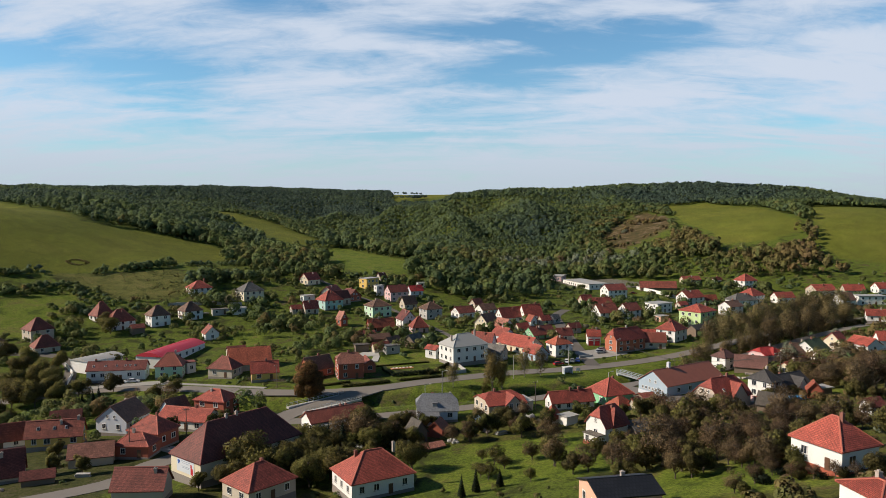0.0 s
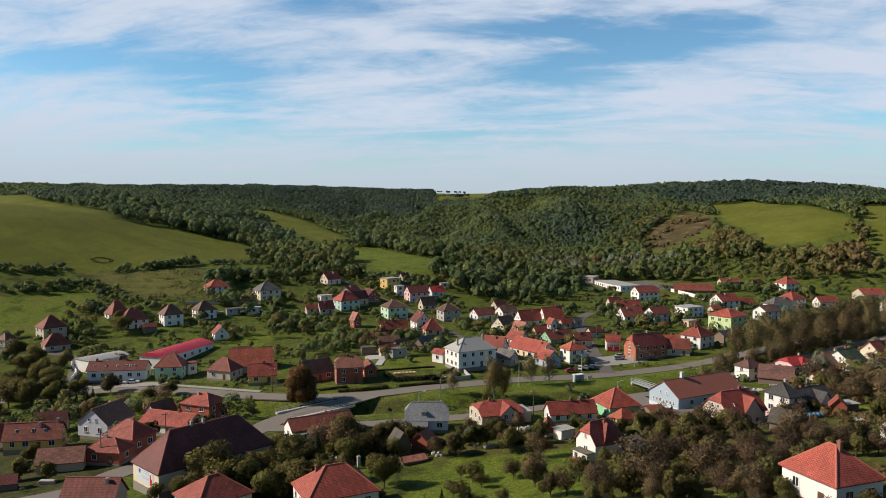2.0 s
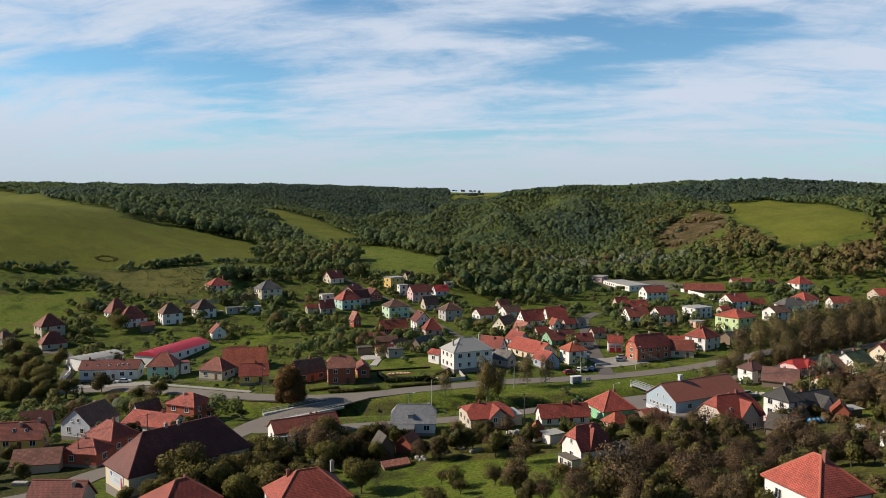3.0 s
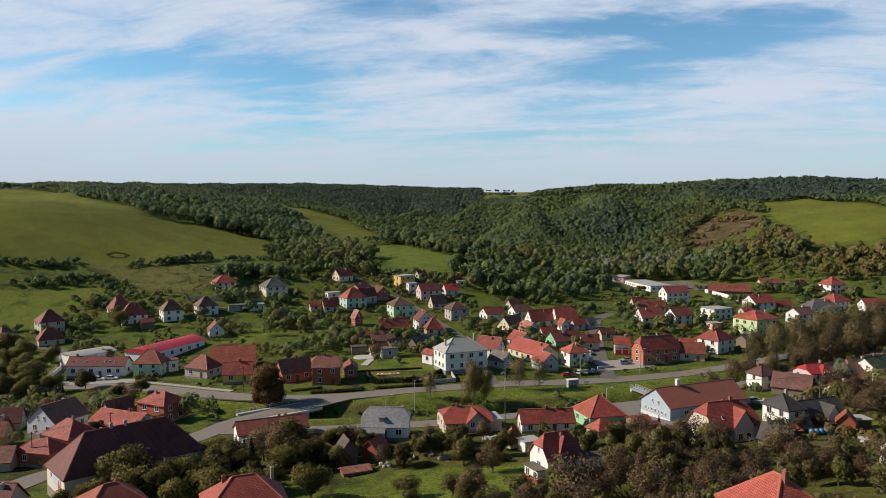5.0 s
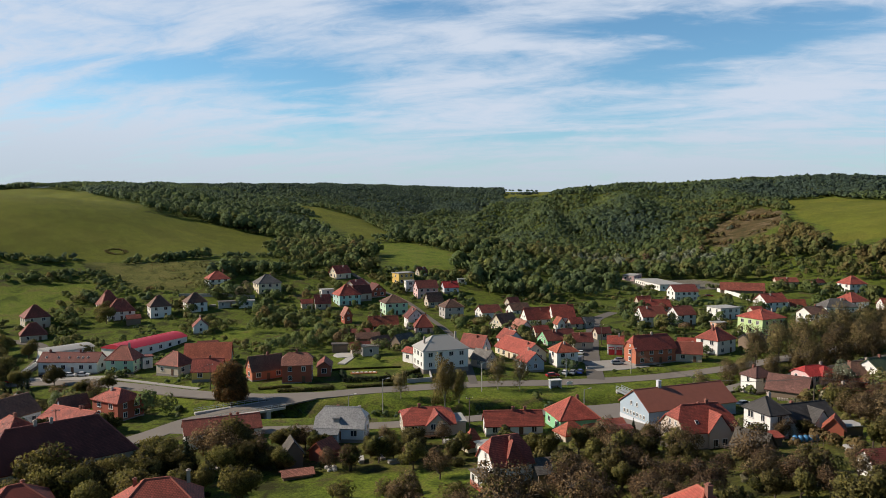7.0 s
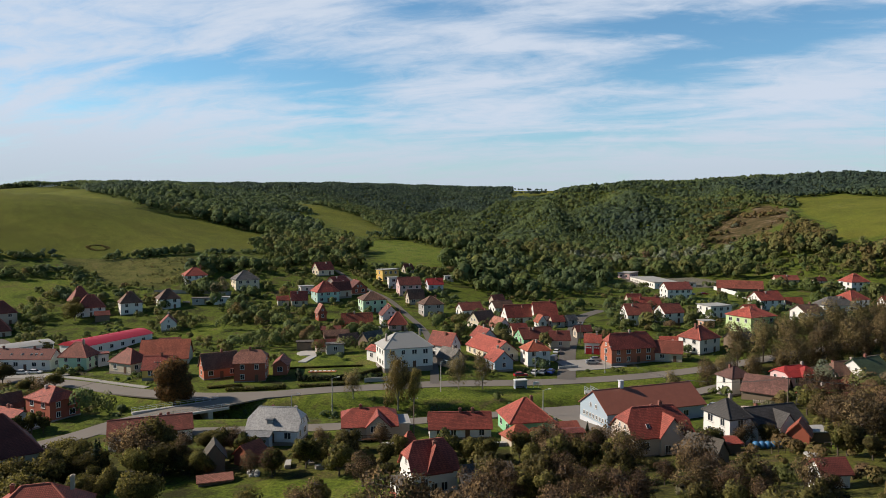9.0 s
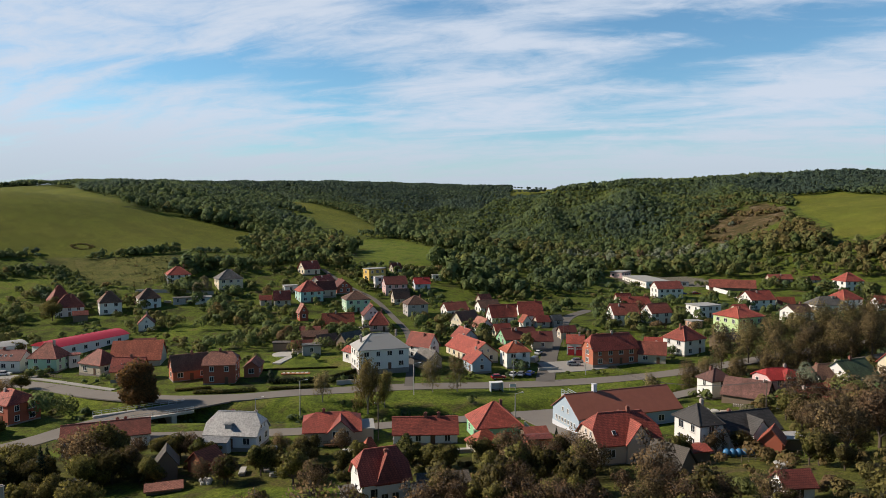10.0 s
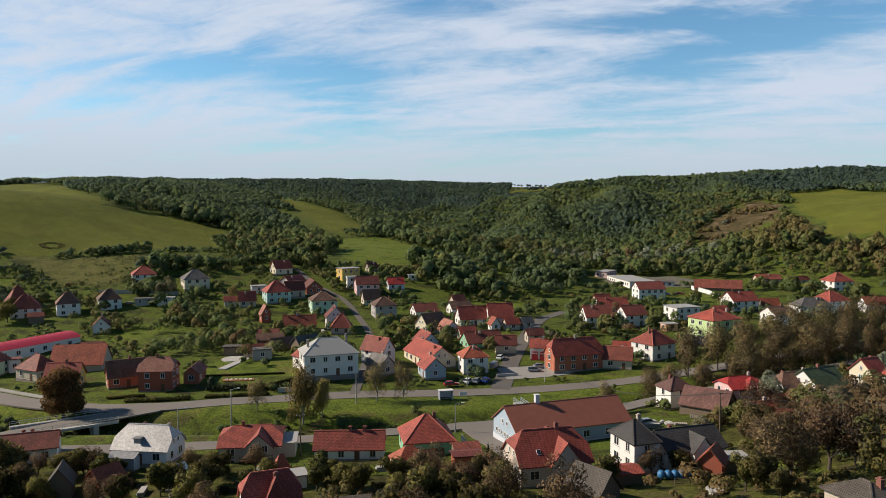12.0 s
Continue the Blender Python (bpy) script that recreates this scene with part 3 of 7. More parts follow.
def slope_uv(bm):
    """Lays the tile courses level along each slope, in metres."""
    uv = bm.loops.layers.uv.new("slope")
    for f in bm.faces:
        u = Vector((0, 0, 1)).cross(f.normal)
        u = u.normalized() if u.length > 0.05 else Vector((1, 0, 0))
        v = f.normal.cross(u)
        for lp in f.loops:
            lp[uv].uv = (lp.vert.co.dot(u), lp.vert.co.dot(v))


def part(name, bm, mat, parent, label=""):
    me = bpy.data.meshes.new(name)
    bmesh.ops.recalc_face_normals(bm, faces=bm.faces)
    if mat.name in TILED:
        bm.normal_update()
        slope_uv(bm)
    bm.to_mesh(me)
    bm.free()
    me.materials.append(mat)
    ob = new(name, me)
    ob.parent = parent
    return tagged(ob, label) if label else ob


def box(bm, x, y, z, sx, sy, sz, turn=None):
    m = Matrix.Translation((x, y, z)) @ (turn or Matrix()) @ Matrix.Diagonal((sx, sy, sz, 1))
    return bmesh.ops.create_cube(bm, size=1, matrix=m)["verts"]


def window_meshes(w, h):
    bm = bmesh.new()
    for sx in (-1, 1):
        box(bm, sx * (w / 2), 0, 0, 0.11, 0.1, h + 0.11)
    for sz in (-1, 1):
        box(bm, 0, 0, sz * (h / 2), w - 0.11, 0.1, 0.11)
    box(bm, 0, 0, 0, 0.07, 0.08, h - 0.11)
    f = bpy.data.meshes.new("window")
    bm.to_mesh(f)
    bm.free()
    f.materials.append(M_FRAME)
    bm = bmesh.new()
    box(bm, 0, 0, 0, w - 0.05, 0.05, h - 0.05)
    p = bpy.data.meshes.new("pane")
    bm.to_mesh(p)
    bm.free()
    p.materials.append(M_GLASS)
    bm = bmesh.new()
    box(bm, 0, -0.09, -h / 2 - 0.08, w + 0.25, 0.16, 0.06)
    s = bpy.data.meshes.new("sill")
    bm.to_mesh(s)
    bm.free()
    s.materials.append(M_CONCRETE)
    return f, p, s


WINDOWS = {"big": window_meshes(1.5, 1.4), "mid": window_meshes(1.15, 1.4), "small": window_meshes(0.7, 0.9)}


def add_window(house, size, x, y, z, turn, sill=True):
    """A window whose outer side looks along -y before the turn."""
    f, p, s = WINDOWS[size]
    w = new("window", f)
    w.parent = house
    w.matrix_basis = pose(x, y, z, 0, 0, turn)
    for nm, me in (("pane", p), ("sill", s))[:2 if sill else 1]:
        o = new(nm, me)
        o.parent = w
    return w


def roof_mesh(kind, L, W, H, rise, over=0.45, thick=0.2):
    """Roof as a closed slab; its ridge runs along x."""
    bm = bmesh.new()
    a, b = L / 2 + over * 0.8, W / 2 + over
    drop = over * rise / (W / 2) if kind != "flat" else 0
    e, top = H - drop, H + rise
    v = lambda x, y, z: (x, y, z + 0.12)
    if kind == "flat":
        polys = [[v(-a, -b, H + 0.15), v(a, -b, H + 0.15), v(a, b, H + 0.15), v(-a, b, H + 0.15)]]
    elif kind == "gable":
        polys = [[v(-a, s * b, e), v(a, s * b, e), v(a, 0, top), v(-a, 0, top)] for s in (-1, 1)]
    elif kind == "hip":
        r = max(L / 2 - W / 2 * 0.95, 0.35)
        polys = [[v(-a, s * b, e), v(a, s * b, e), v(r, 0, top), v(-r, 0, top)] for s in (-1, 1)]
        polys += [[v(s * a, -b, e), v(s * a, b, e), v(s * r, 0, top)] for s in (-1, 1)]
    else:
        r, k = a - W * 0.24, 0.5
        mz, my = e + (top - e) * k, b * (1 - k)
        polys = [[v(-a, s * b, e), v(a, s * b, e), v(a, s * my, mz), v(r, 0, top), v(-r, 0, top), v(-a, s * my, mz)] for s in (-1, 1)]
        polys += [[v(s * a, -my, mz), v(s * a, my, mz), v(s * r, 0, top)] for s in (-1, 1)]
    for p in polys:
        bm.faces.new([bm.verts.new(q) for q in p])
    bmesh.ops.remove_doubles(bm, verts=bm.verts, dist=0.01)
    bmesh.ops.recalc_face_normals(bm, faces=bm.faces)
    if sum(f.normal.z for f in bm.faces) < 0:
        bmesh.ops.reverse_faces(bm, faces=bm.faces)
    g = bmesh.ops.extrude_face_region(bm, geom=bm.faces[:])
    for q in g["geom"]:
        if isinstance(q, bmesh.types.BMVert):
            q.co.z += thick
    return bm


def ridge_caps(kind, L, W, H, rise, over=0.45):
    """Rounded tiles along ridge and hips."""
    a, b = L / 2 + over * 0.8, W / 2 + over
    e, top = H - over * rise / (W / 2) + 0.32, H + rise + 0.32
    r = {"gable": a, "hip": max(L / 2 - W / 2 * 0.95, 0.35)}.get(kind, a - W * 0.24)
    lines = [((-r, 0, top), (r, 0, top))]
    if kind == "hip":
        lines += [((sx * a, sy * b, e), (sx * r, 0, top)) for sx in (-1, 1) for sy in (-1, 1)]
    bm = bmesh.new()
    for p, q in lines:
        p, q = Vector(p), Vector(q)
        d = q - p
        m = Matrix.Translation((p + q) / 2) @ d.to_track_quat("X", "Z").to_matrix().to_4x4()
        box(bm, 0, 0, 0, 1, 1, 1)
        vs = bm.verts[-8:]
        for vv in vs:
            vv.co = m @ Vector((vv.co.x * d.length, vv.co.y * (0.34 if vv.co.z < 0 else 0.16), vv.co.z * 0.16))
    return bm


def wall_mesh(kind, L, W, H, rise, deep):
    bm = bmesh.new()
    a, b = L / 2, W / 2
    if kind in ("hip", "flat"):
        ring = [(-b, -deep), (b, -deep), (b, H), (-b, H)]
    elif kind == "gable":
        ring = [(-b, -deep), (b, -deep), (b, H), (0, H + rise), (-b, H)]
    else:
        k = 0.48
        ring = [(-b, -deep), (b, -deep), (b, H), (b * (1 - k), H + rise * k), (-b * (1 - k), H + rise * k), (-b, H)]
    ends = [[bm.verts.new((x, y, z)) for y, z in ring] for x in (-a, a)]
    for f in ends:
        bm.faces.new(f)
    k = len(ring)
    for i in range(k):
        bm.faces.new((ends[0][i], ends[0][(i + 1) % k], ends[1][(i + 1) % k], ends[1][i]))
    return bm


HOUSES = []


def add_wing(th, u, width, out, W, H, rise, kind, wall, roof):
    """A cross wing on the front of a house, its ridge square to the main one."""
    deep = W / 2 + out
    w = part("wing_wall", wall_mesh("gable" if kind == "gable" else "hip", deep, width, H, rise, 0.6), WALL[wall], th)
    r = part("wing_roof", roof_mesh(kind, deep, width, H, rise, 0.35), ROOF[roof], th)
    for o in (w, r):
        o.matrix_basis = pose(u, -W / 2 - out + deep / 2, 0, 0, 0, 90)
    for du in (-0.22, 0.22):
        for k in range(max(1, round(H / 2.9))):
            add_window(th, "mid", u + du * width, -W / 2 - out - 0.02, 1.6 + 2.8 * k, 0)


def add_dormer(th, u, v, z, width, roof, wall="palegrey"):
    bm = bmesh.new()
    box(bm, u, v, z, width, 1.6, 1.2)
    d = part("dormer", bm, WALL[wall], th)
    bm = bmesh.new()
    box(bm, u, v - 0.1, z + 0.72, width + 0.4, 2.2, 0.14)
    o = part("dormer_roof", bm, ROOF[roof], d)
    return d


def add_lean_to(th, u, width, out, W, H, wall, roof):
    """A low extension on the front with one sloping roof."""
    bm = bmesh.new()
    box(bm, u, -W / 2 - out / 2, (H - 0.7) / 2 - 0.4, width, out, H - 0.7 + 0.8)
    w = part("lean_to", bm, WALL[wall], th)
    bm = bmesh.new()
    box(bm, 0, 0, 0, width + 0.5, math.hypot(out + 0.4, 0.9), 0.14)
    r = part("lean_to_roof", bm, ROOF[roof], w)
    r.matrix_basis = pose(u, -W / 2 - out / 2 - 0.1, H - 0.25, math.degrees(math.atan2(0.9, out + 0.4)), 0, 0)
    add_window(th, "small", u + width * 0.2, -W / 2 - out - 0.02, 1.1, 0)


def add_skylight(th, u, W, H, rise, t, side=-1):
    """A window lying in the roof slope, t of the way up."""
    bm = bmesh.new()
    box(bm, 0, 0, 0, 0.7, 0.9, 0.1)
    o = part("skylight", bm, M_FRAME, th)
    o.matrix_basis = pose(u, side * W / 2 * (1 - t), H + rise * t + 0.36, -side * math.degrees(math.atan2(rise, W / 2)), 0, 0)
    bm = bmesh.new()
    box(bm, 0, 0, 0.03, 0.55, 0.75, 0.1)
    part("pane", bm, M_GLASS, o)


def house(x, y, z, yaw, L, W, H, rise, kind, wall, roof, label, name="house", windows=True, chimneys=1, plinth=None, rows=None):
    """A house with its ridge along its own x: walls, roof, caps, chimneys, plinth, windows and a door."""
    rnd = random.Random(int(x * 31 + y * 17))
    th = new(name)
    tagged(th, label, name.replace("_", " "), {"house": "village houses", "shed": "sheds and barns", "barn": "sheds and barns"}.get(name, ""))
    th.matrix_basis = pose(x, y, z, 0, 0, yaw)
    HOUSES.append((x, y, max(L, W) / 2))
    cs = [th.matrix_basis @ Vector((sx * L / 2, sy * W / 2, 0)) for sx in (-1, 1) for sy in (-1, 1)]
    deep = max(0.3, z - min(gz(c.x, c.y) for c in cs) + 0.3)
    part("wall", wall_mesh(kind, L, W, H, rise, deep), WALL[wall], th)
    part("roof", roof_mesh(kind, L, W, H, rise), ROOF[roof], th)
    if kind != "flat" and name == "house":
        part("ridge_tile", ridge_caps(kind, L, W, H, rise), CAP.get(roof, ROOF[roof]), th)
    if name == "house" and kind != "flat":
        bm = bmesh.new()
        box(bm, 0, 0, (0.5 - deep) / 2, L + 0.1, W + 0.1, 0.5 + deep)
        part("plinth", bm, plinth or M_PLINTH, th)
    for i in range(chimneys if kind != "flat" else 0):
        cx = rnd.uniform(-0.25, 0.3) * L + (i - 0.5) * 0.3 * L * (chimneys > 1)
        cy = rnd.choice((-0.12, 0.1, 0.0)) * W
        zz = H + rise * (1 - abs(cy) / (W / 2))
        bm = bmesh.new()
        box(bm, cx, cy, zz + 0.0, 0.6, 0.55, 2.0)
        box(bm, cx, cy, zz + 1.04, 0.74, 0.68, 0.12)
        box(bm, cx, cy, zz + 1.18, 0.35, 0.3, 0.18)
        part("chimney", bm, M_BRICK if rnd.random() < 0.65 else M_PALE, th)
    if windows:
        n = rows or max(1, min(3, round((H - 0.3) / 2.8)))
        step = (H - 0.2) / n
        for face, (ln, off, turn) in enumerate(((L, W / 2, 0), (L, W / 2, 180), (W, L / 2, -90), (W, L / 2, 90))):
            if windows is not True and face not in windows:
                continue
            k = max(1, int((ln - 1.0) / 3.1))
            ta = Matrix.Rotation(radians(turn), 3, "Z")
            for r in range(n + (1 if face > 1 and kind in ("gable", "jerkin") and rise > 2.6 else 0)):
                kk = k if r < n else (2 if W > 7 else 1)
                span = ln if r < n else ln * 0.5
                for i in range(kk):
                    u = ((i + 0.5) / kk - 0.5) * span * (0.92 if kk > 1 else 1)
                    zc = 0.35 + step * r + step * 0.52 if r < n else H + min(rise * 0.3, 1.1)
                    p = ta @ Vector((u, -off - 0.02, zc))
                    if r == 0 and face == 0 and i == kk // 2 and kk > 1:
                        bm = bmesh.new()
                        box(bm, 0, 0, 0, 1.0, 0.1, 2.1)
                        d = part("door", bm, M_DOOR, th)
                        d.matrix_basis = pose(p.x, p.y, 1.3 if H > 3 else 1.1, 0, 0, turn)
                        continue
                    add_window(th, "small" if r >= n else ("big" if rnd.random() < 0.45 and ln / k > 2.9 else "mid"), p.x, p.y, zc, turn)
    return th



def porch(th, L, W):
    """Enclosed porch with a terrace on top, before the left gable."""
    bm = bmesh.new()
    box(bm, -L / 2 - 1.1, -W * 0.1, 1.0, 2.2, W * 0.8, 2.6)
    p = part("porch", bm, WALL["white"], th)
    bm = bmesh.new()
    box(bm, -L / 2 - 1.2, -W * 0.1, 2.42, 2.7, W * 0.8 + 0.5, 0.18)
    part("porch_roof", bm, ROOF["greywood"], p)
    for dy in (-0.36, 0.1):
        add_window(th, "mid", -L / 2 - 2.22, dy * W, 1.3, -90)
    bm = bmesh.new()
    box(bm, -L / 2 - 1.1, -W * 0.1, 0.2, 2.35, W * 0.8 + 0.15, 1.0)
    part("porch_plinth", bm, WALL["brick"], p)


def balcony(th, L, W, z):
    bm = bmesh.new()
    box(bm, -L / 2 - 0.6, 0, z, 1.2, W * 0.6, 0.16)
    for i in range(7):
        box(bm, -L / 2 - 1.17, (i / 6 - 0.5) * W * 0.58, z + 0.5, 0.06, 0.06, 0.9)
    box(bm, -L / 2 - 1.17, 0, z + 0.98, 0.08, W * 0.6, 0.08)
    part("balcony", bm, M_DOOR, th, "dark wooden balcony")


def poster(th, L, W, H):
    """Large printed sheet on the end wall: plain shapes only."""
    pale, blue, red = plain("poster_sheet", (0.62, 0.66, 0.72), 0.5, 0, 0.06), plain("poster_blue", (0.05, 0.12, 0.4), 0.5), plain("poster_red", (0.5, 0.02, 0.03), 0.5)
    bm = bmesh.new()
    box(bm, -L / 2 - 0.05, 0, H * 0.52, 0.08, W * 0.72, H * 0.56)
    p = part("poster", bm, pale, th, "pale printed poster with blue and red shapes")
    x = -L / 2 - 0.1
    bm = bmesh.new()
    box(bm, x, W * 0.27, H * 0.68, 0.03, 0.9, 0.5)
    box(bm, x, W * 0.27, H * 0.6, 0.03, 0.5, 0.4)
    part("emblem", bm, blue, p)
    bm = bmesh.new()
    for k, (w, z) in enumerate(((0.36, 0.72), (0.3, 0.64), (0.33, 0.5), (0.28, 0.44))):
        box(bm, x, W * (-0.02), H * z, 0.03, W * w, 0.1)
    part("text_bar", bm, plain("poster_grey", (0.3, 0.36, 0.45), 0.5), p)
    bm = bmesh.new()
    box(bm, x, -W * 0.27, H * 0.38, 0.03, 0.85, 1.4)
    box(bm, x, -W * 0.25, H * 0.58, 0.03, 0.5, 1.0)
    part("red_shape", bm, red, p)


def hall_details(th, L, W, H, rise):
    """Big square vent stack on the ridge, a low blue side wall strip and end-wall louvres."""
    bm = bmesh.new()
    box(bm, -L * 0.22, 0.2, H + rise + 0.7, 0.9, 0.9, 2.4)
    box(bm, -L * 0.22, 0.2, H + rise + 1.95, 1.05, 1.05, 0.14)
    part("vent_stack", bm, WALL["palegrey"], th, "pale square vent stack")
    bm = bmesh.new()
    box(bm, 0, 0, 0.35, L + 0.14, W + 0.14, 1.1)
    part("plinth_band", bm, WALL["palegrey"], th)
    for i in range(7):
        add_window(th, "small", -L / 2 - 0.02, (i - 3) * W * 0.115, 2.0, -90)
    for i in (-1, 1):
        add_window(th, "small", -L / 2 - 0.02, i * W * 0.1, H + 0.6, -90)
    for u in (-0.3, -0.1, 0.1, 0.3):
        add_window(th, "big", u * L, -W / 2 - 0.02, 2.2, 0)


def fire_doors(th, L, W, H):
    for u in (-0.24, 0.24):
        bm = bmesh.new()
        box(bm, u * L, -W / 2 - 0.05, 1.45, L * 0.36, 0.12, 2.9)
        d = part("garage_door", bm, plain("red_door", (0.42, 0.02, 0.03), 0.45, 0, 0.08), th, "bright red garage door")
        bm = bmesh.new()
        for k in range(3):
            box(bm, u * L + (k - 1) * L * 0.11, -W / 2 - 0.13, 2.3, L * 0.08, 0.05, 0.4)
        part("pane", bm, M_FRAME, d)


house(-190.7, 312.5, 0.3, 77, 5.9, 4.7, 3.3, 2.3, "hip", "beige", "brown", "beige rendered house with brown tiled hipped roof")
house(-178.9, 325.7, 1.4, 53, 9.8, 8.8, 5.6, 4.5, "hip", "beige", "brownred", "two-storey beige rendered house with brownish red tiled hipped roof")
house(-168.2, 311.5, -1.0, 43, 9.6, 7.7, 3.0, 4.2, "hip", "beige", "brownred", "beige rendered house with brownish red tiled hipped roof")
house(-164.0, 355.1, 5.7, 54, 8.5, 7.6, 3.4, 6.0, "hip", "white", "brownred", "white rendered house with brownish red tiled hipped roof")
house(-150.9, 345.1, 3.2, 39, 11.3, 9.0, 4.6, 4.8, "hip", "white", "brownred", "two-storey white rendered house with brownish red tiled hipped roof")
house(-135.4, 351.1, 3.8, 42, 8.9, 8.0, 5.7, 4.2, "hip", "white", "brown", "two-storey white rendered house with brown tiled hipped roof")
home = house(-123.5, 361.8, 5.2, 43, 9.1, 8.2, 5.0, 3.8, "hip", "white", "brown", "two-storey white rendered house with brown tiled hipped roof")
balcony(home, 9.1, 8.2, 2.7)
home = house(-130.8, 397.4, 12.9, 40, 10.6, 9.5, 4.6, 3.5, "hip", "white", "red", "two-storey white rendered house with red tiled hipped roof")
balcony(home, 10.6, 9.5, 2.4)
house(-103.6, 397.8, 10.5, 41, 11.5, 10.4, 5.4, 3.9, "hip", "cream", "grey", "two-storey cream rendered house with grey tiled hipped roof")
house(-104.2, 331.3, 0.9, 302, 6.9, 5.9, 3.2, 2.9, "gable", "white", "brownred", "white rendered house with brownish red tiled gabled roof")
home = house(-119.9, 271.8, -3.3, 10, 20.3, 7.1, 4.1, 2.5, "gable", "white", "darkred", "white rendered house with dark red tiled gabled roof", chimneys=2)
for u in (-8, -3.8, 0, 3, 4.6, 6.4):
    add_skylight(home, u, 7.1, 4.1, 2.5, 0.4)
house(-101.0, 273.3, -2.6, 8, 9.5, 7.6, 4.7, 4.0, "hip", "palegreen", "brownred", "two-storey pale green rendered house with brownish red tiled hipped roof")
house(-95.7, 278.3, -2.4, 43, 3.3, 3.3, 4.0, 0.1, "flat", "white", "brownred", "small white rendered shed with brownish red tiled roof", "shed", windows=True, chimneys=0)
house(-79.7, 270.0, -1.8, 346, 9.6, 7.7, 3.6, 3.5, "hip", "beige", "brownred", "beige rendered house with brownish red tiled hipped roof")
house(-73.8, 281.5, -0.8, 22, 15.3, 10.7, 2.1, 5.2, "gable", "beige", "orange", "long beige rendered barn with orange-red tiled gabled roof", "barn", windows=False, chimneys=0)
house(-63.1, 261.3, -1.0, 17, 9.3, 5.6, 3.1, 3.3, "gable", "yellow", "red", "yellow rendered house with red tiled gabled roof")
house(-45.0, 264.0, -0.6, 43, 10.5, 6.4, 3.4, 3.8, "gable", "orange", "brown", "orange rendered house with brown tiled gabled roof")
house(-32.8, 261.0, -0.3, 17, 8.9, 7.6, 5.8, 2.9, "jerkin", "brick", "pinkred", "two-storey brick-red house with faded red tiled half-hipped roof", plinth=M_PLINTH)
house(8.5, 282.5, 1.4, 31, 15.5, 10.5, 6.5, 3.7, "hip", "white", "lightgrey", "two-storey white rendered house with pale flat sheet hipped roof", chimneys=2)
house(-3.0, 290.6, 0.8, 324, 5.2, 4.1, 3.6, 1.2, "gable", "white", "red", "small white rendered shed with red tiled gabled roof", "shed", windows=True, chimneys=0)
house(-78.0, 437.9, 14.6, 50, 9.3, 7.5, 3.4, 3.6, "gable", "cream", "red", "cream rendered house with red tiled gabled roof")
house(-43.4, 444.1, 11.7, 50, 10.4, 6.2, 6.0, 0.1, "flat", "yellow", "lightgrey", "two-storey yellow rendered house with pale flat sheet roof")
house(-37.9, 466.4, 14.2, 45, 5.3, 4.7, 2.2, 2.7, "gable", "beige", "brownred", "beige rendered house with brownish red tiled gabled roof")
house(-25.7, 421.2, 7.0, 28, 10.9, 8.7, 5.6, 3.3, "gable", "pink", "darkred", "two-storey pink rendered house with dark red tiled gabled roof")
house(-36.3, 429.2, 9.3, 30, 4.8, 3.9, 5.5, 0.1, "flat", "white", "lightgrey", "two-storey white rendered house with pale flat sheet roof")
house(-18.1, 404.2, 4.7, 32, 7.7, 6.1, 3.1, 3.8, "gable", "beige", "brown", "beige rendered house with brown tiled gabled roof")
house(-5.5, 383.2, 2.7, 31, 9.2, 8.3, 5.3, 3.0, "hip", "grey", "brown", "two-storey grey rendered house with brown tiled hipped roof")
house(-59.7, 393.1, 6.2, 39, 10.8, 9.6, 5.3, 4.4, "hip", "teal", "red", "two-storey teal rendered house with red tiled hipped roof")
house(-62.2, 416.9, 9.3, 72, 11.7, 8.2, 3.5, 3.2, "gable", "beige", "red", "beige rendered house with red tiled gabled roof")
house(-50.8, 413.4, 8.1, 308, 9.6, 7.7, 3.2, 3.2, "gable", "brick", "darkred", "brick-red house with dark red tiled gabled roof")
house(-67.8, 380.4, 5.5, 31, 7.2, 5.0, 3.2, 3.4, "gable", "beige", "red", "beige rendered house with red tiled gabled roof")
house(-33.0, 382.6, 3.6, 32, 10.8, 9.7, 5.9, 3.0, "hip", "palegreen", "brown", "two-storey pale green rendered house with brown tiled hipped roof")
house(-16.8, 354.6, 2.0, 295, 8.9, 7.1, 4.9, 3.7, "gable", "white", "darkred", "two-storey white rendered house with dark red tiled gabled roof")
house(-10.6, 345.2, 1.8, 18, 7.5, 6.8, 2.9, 4.2, "hip", "pink", "red", "pink rendered house with red tiled hipped roof")
house(-28.8, 347.7, 1.9, 24, 12.3, 5.6, 2.4, 3.3, "gable", "brick", "orange", "brick-red house with orange-red tiled gabled roof", chimneys=2)
house(-48.4, 358.1, 2.7, 309, 4.5, 3.6, 3.8, 3.2, "gable", "brick", "pinkred", "small brick-red shed with faded red tiled gabled roof", "shed", windows=True, chimneys=0)
house(-33.0, 302.7, 0.8, 20, 5.5, 3.3, 2.8, 0.1, "flat", "wood", "greywood", "small weathered wooden shed with weathered grey roof", "shed", windows=False, chimneys=0)
house(-25.0, 302.0, 0.9, 29, 6.9, 3.4, 2.1, 1.8, "gable", "beige", "brownred", "small beige rendered shed with brownish red tiled gabled roof", "shed", windows=False, chimneys=0)
house(-20.3, 298.4, 1.0, 27, 5.9, 3.6, 3.1, 0.1, "flat", "grey", "grey", "small grey rendered shed with grey tiled roof", "shed", windows=True, chimneys=0)
house(-21.1, 314.1, 1.2, 53, 7.9, 4.7, 1.7, 2.1, "gable", "wood", "brown", "small weathered wooden shed with brown tiled gabled roof", "shed", windows=False, chimneys=0)
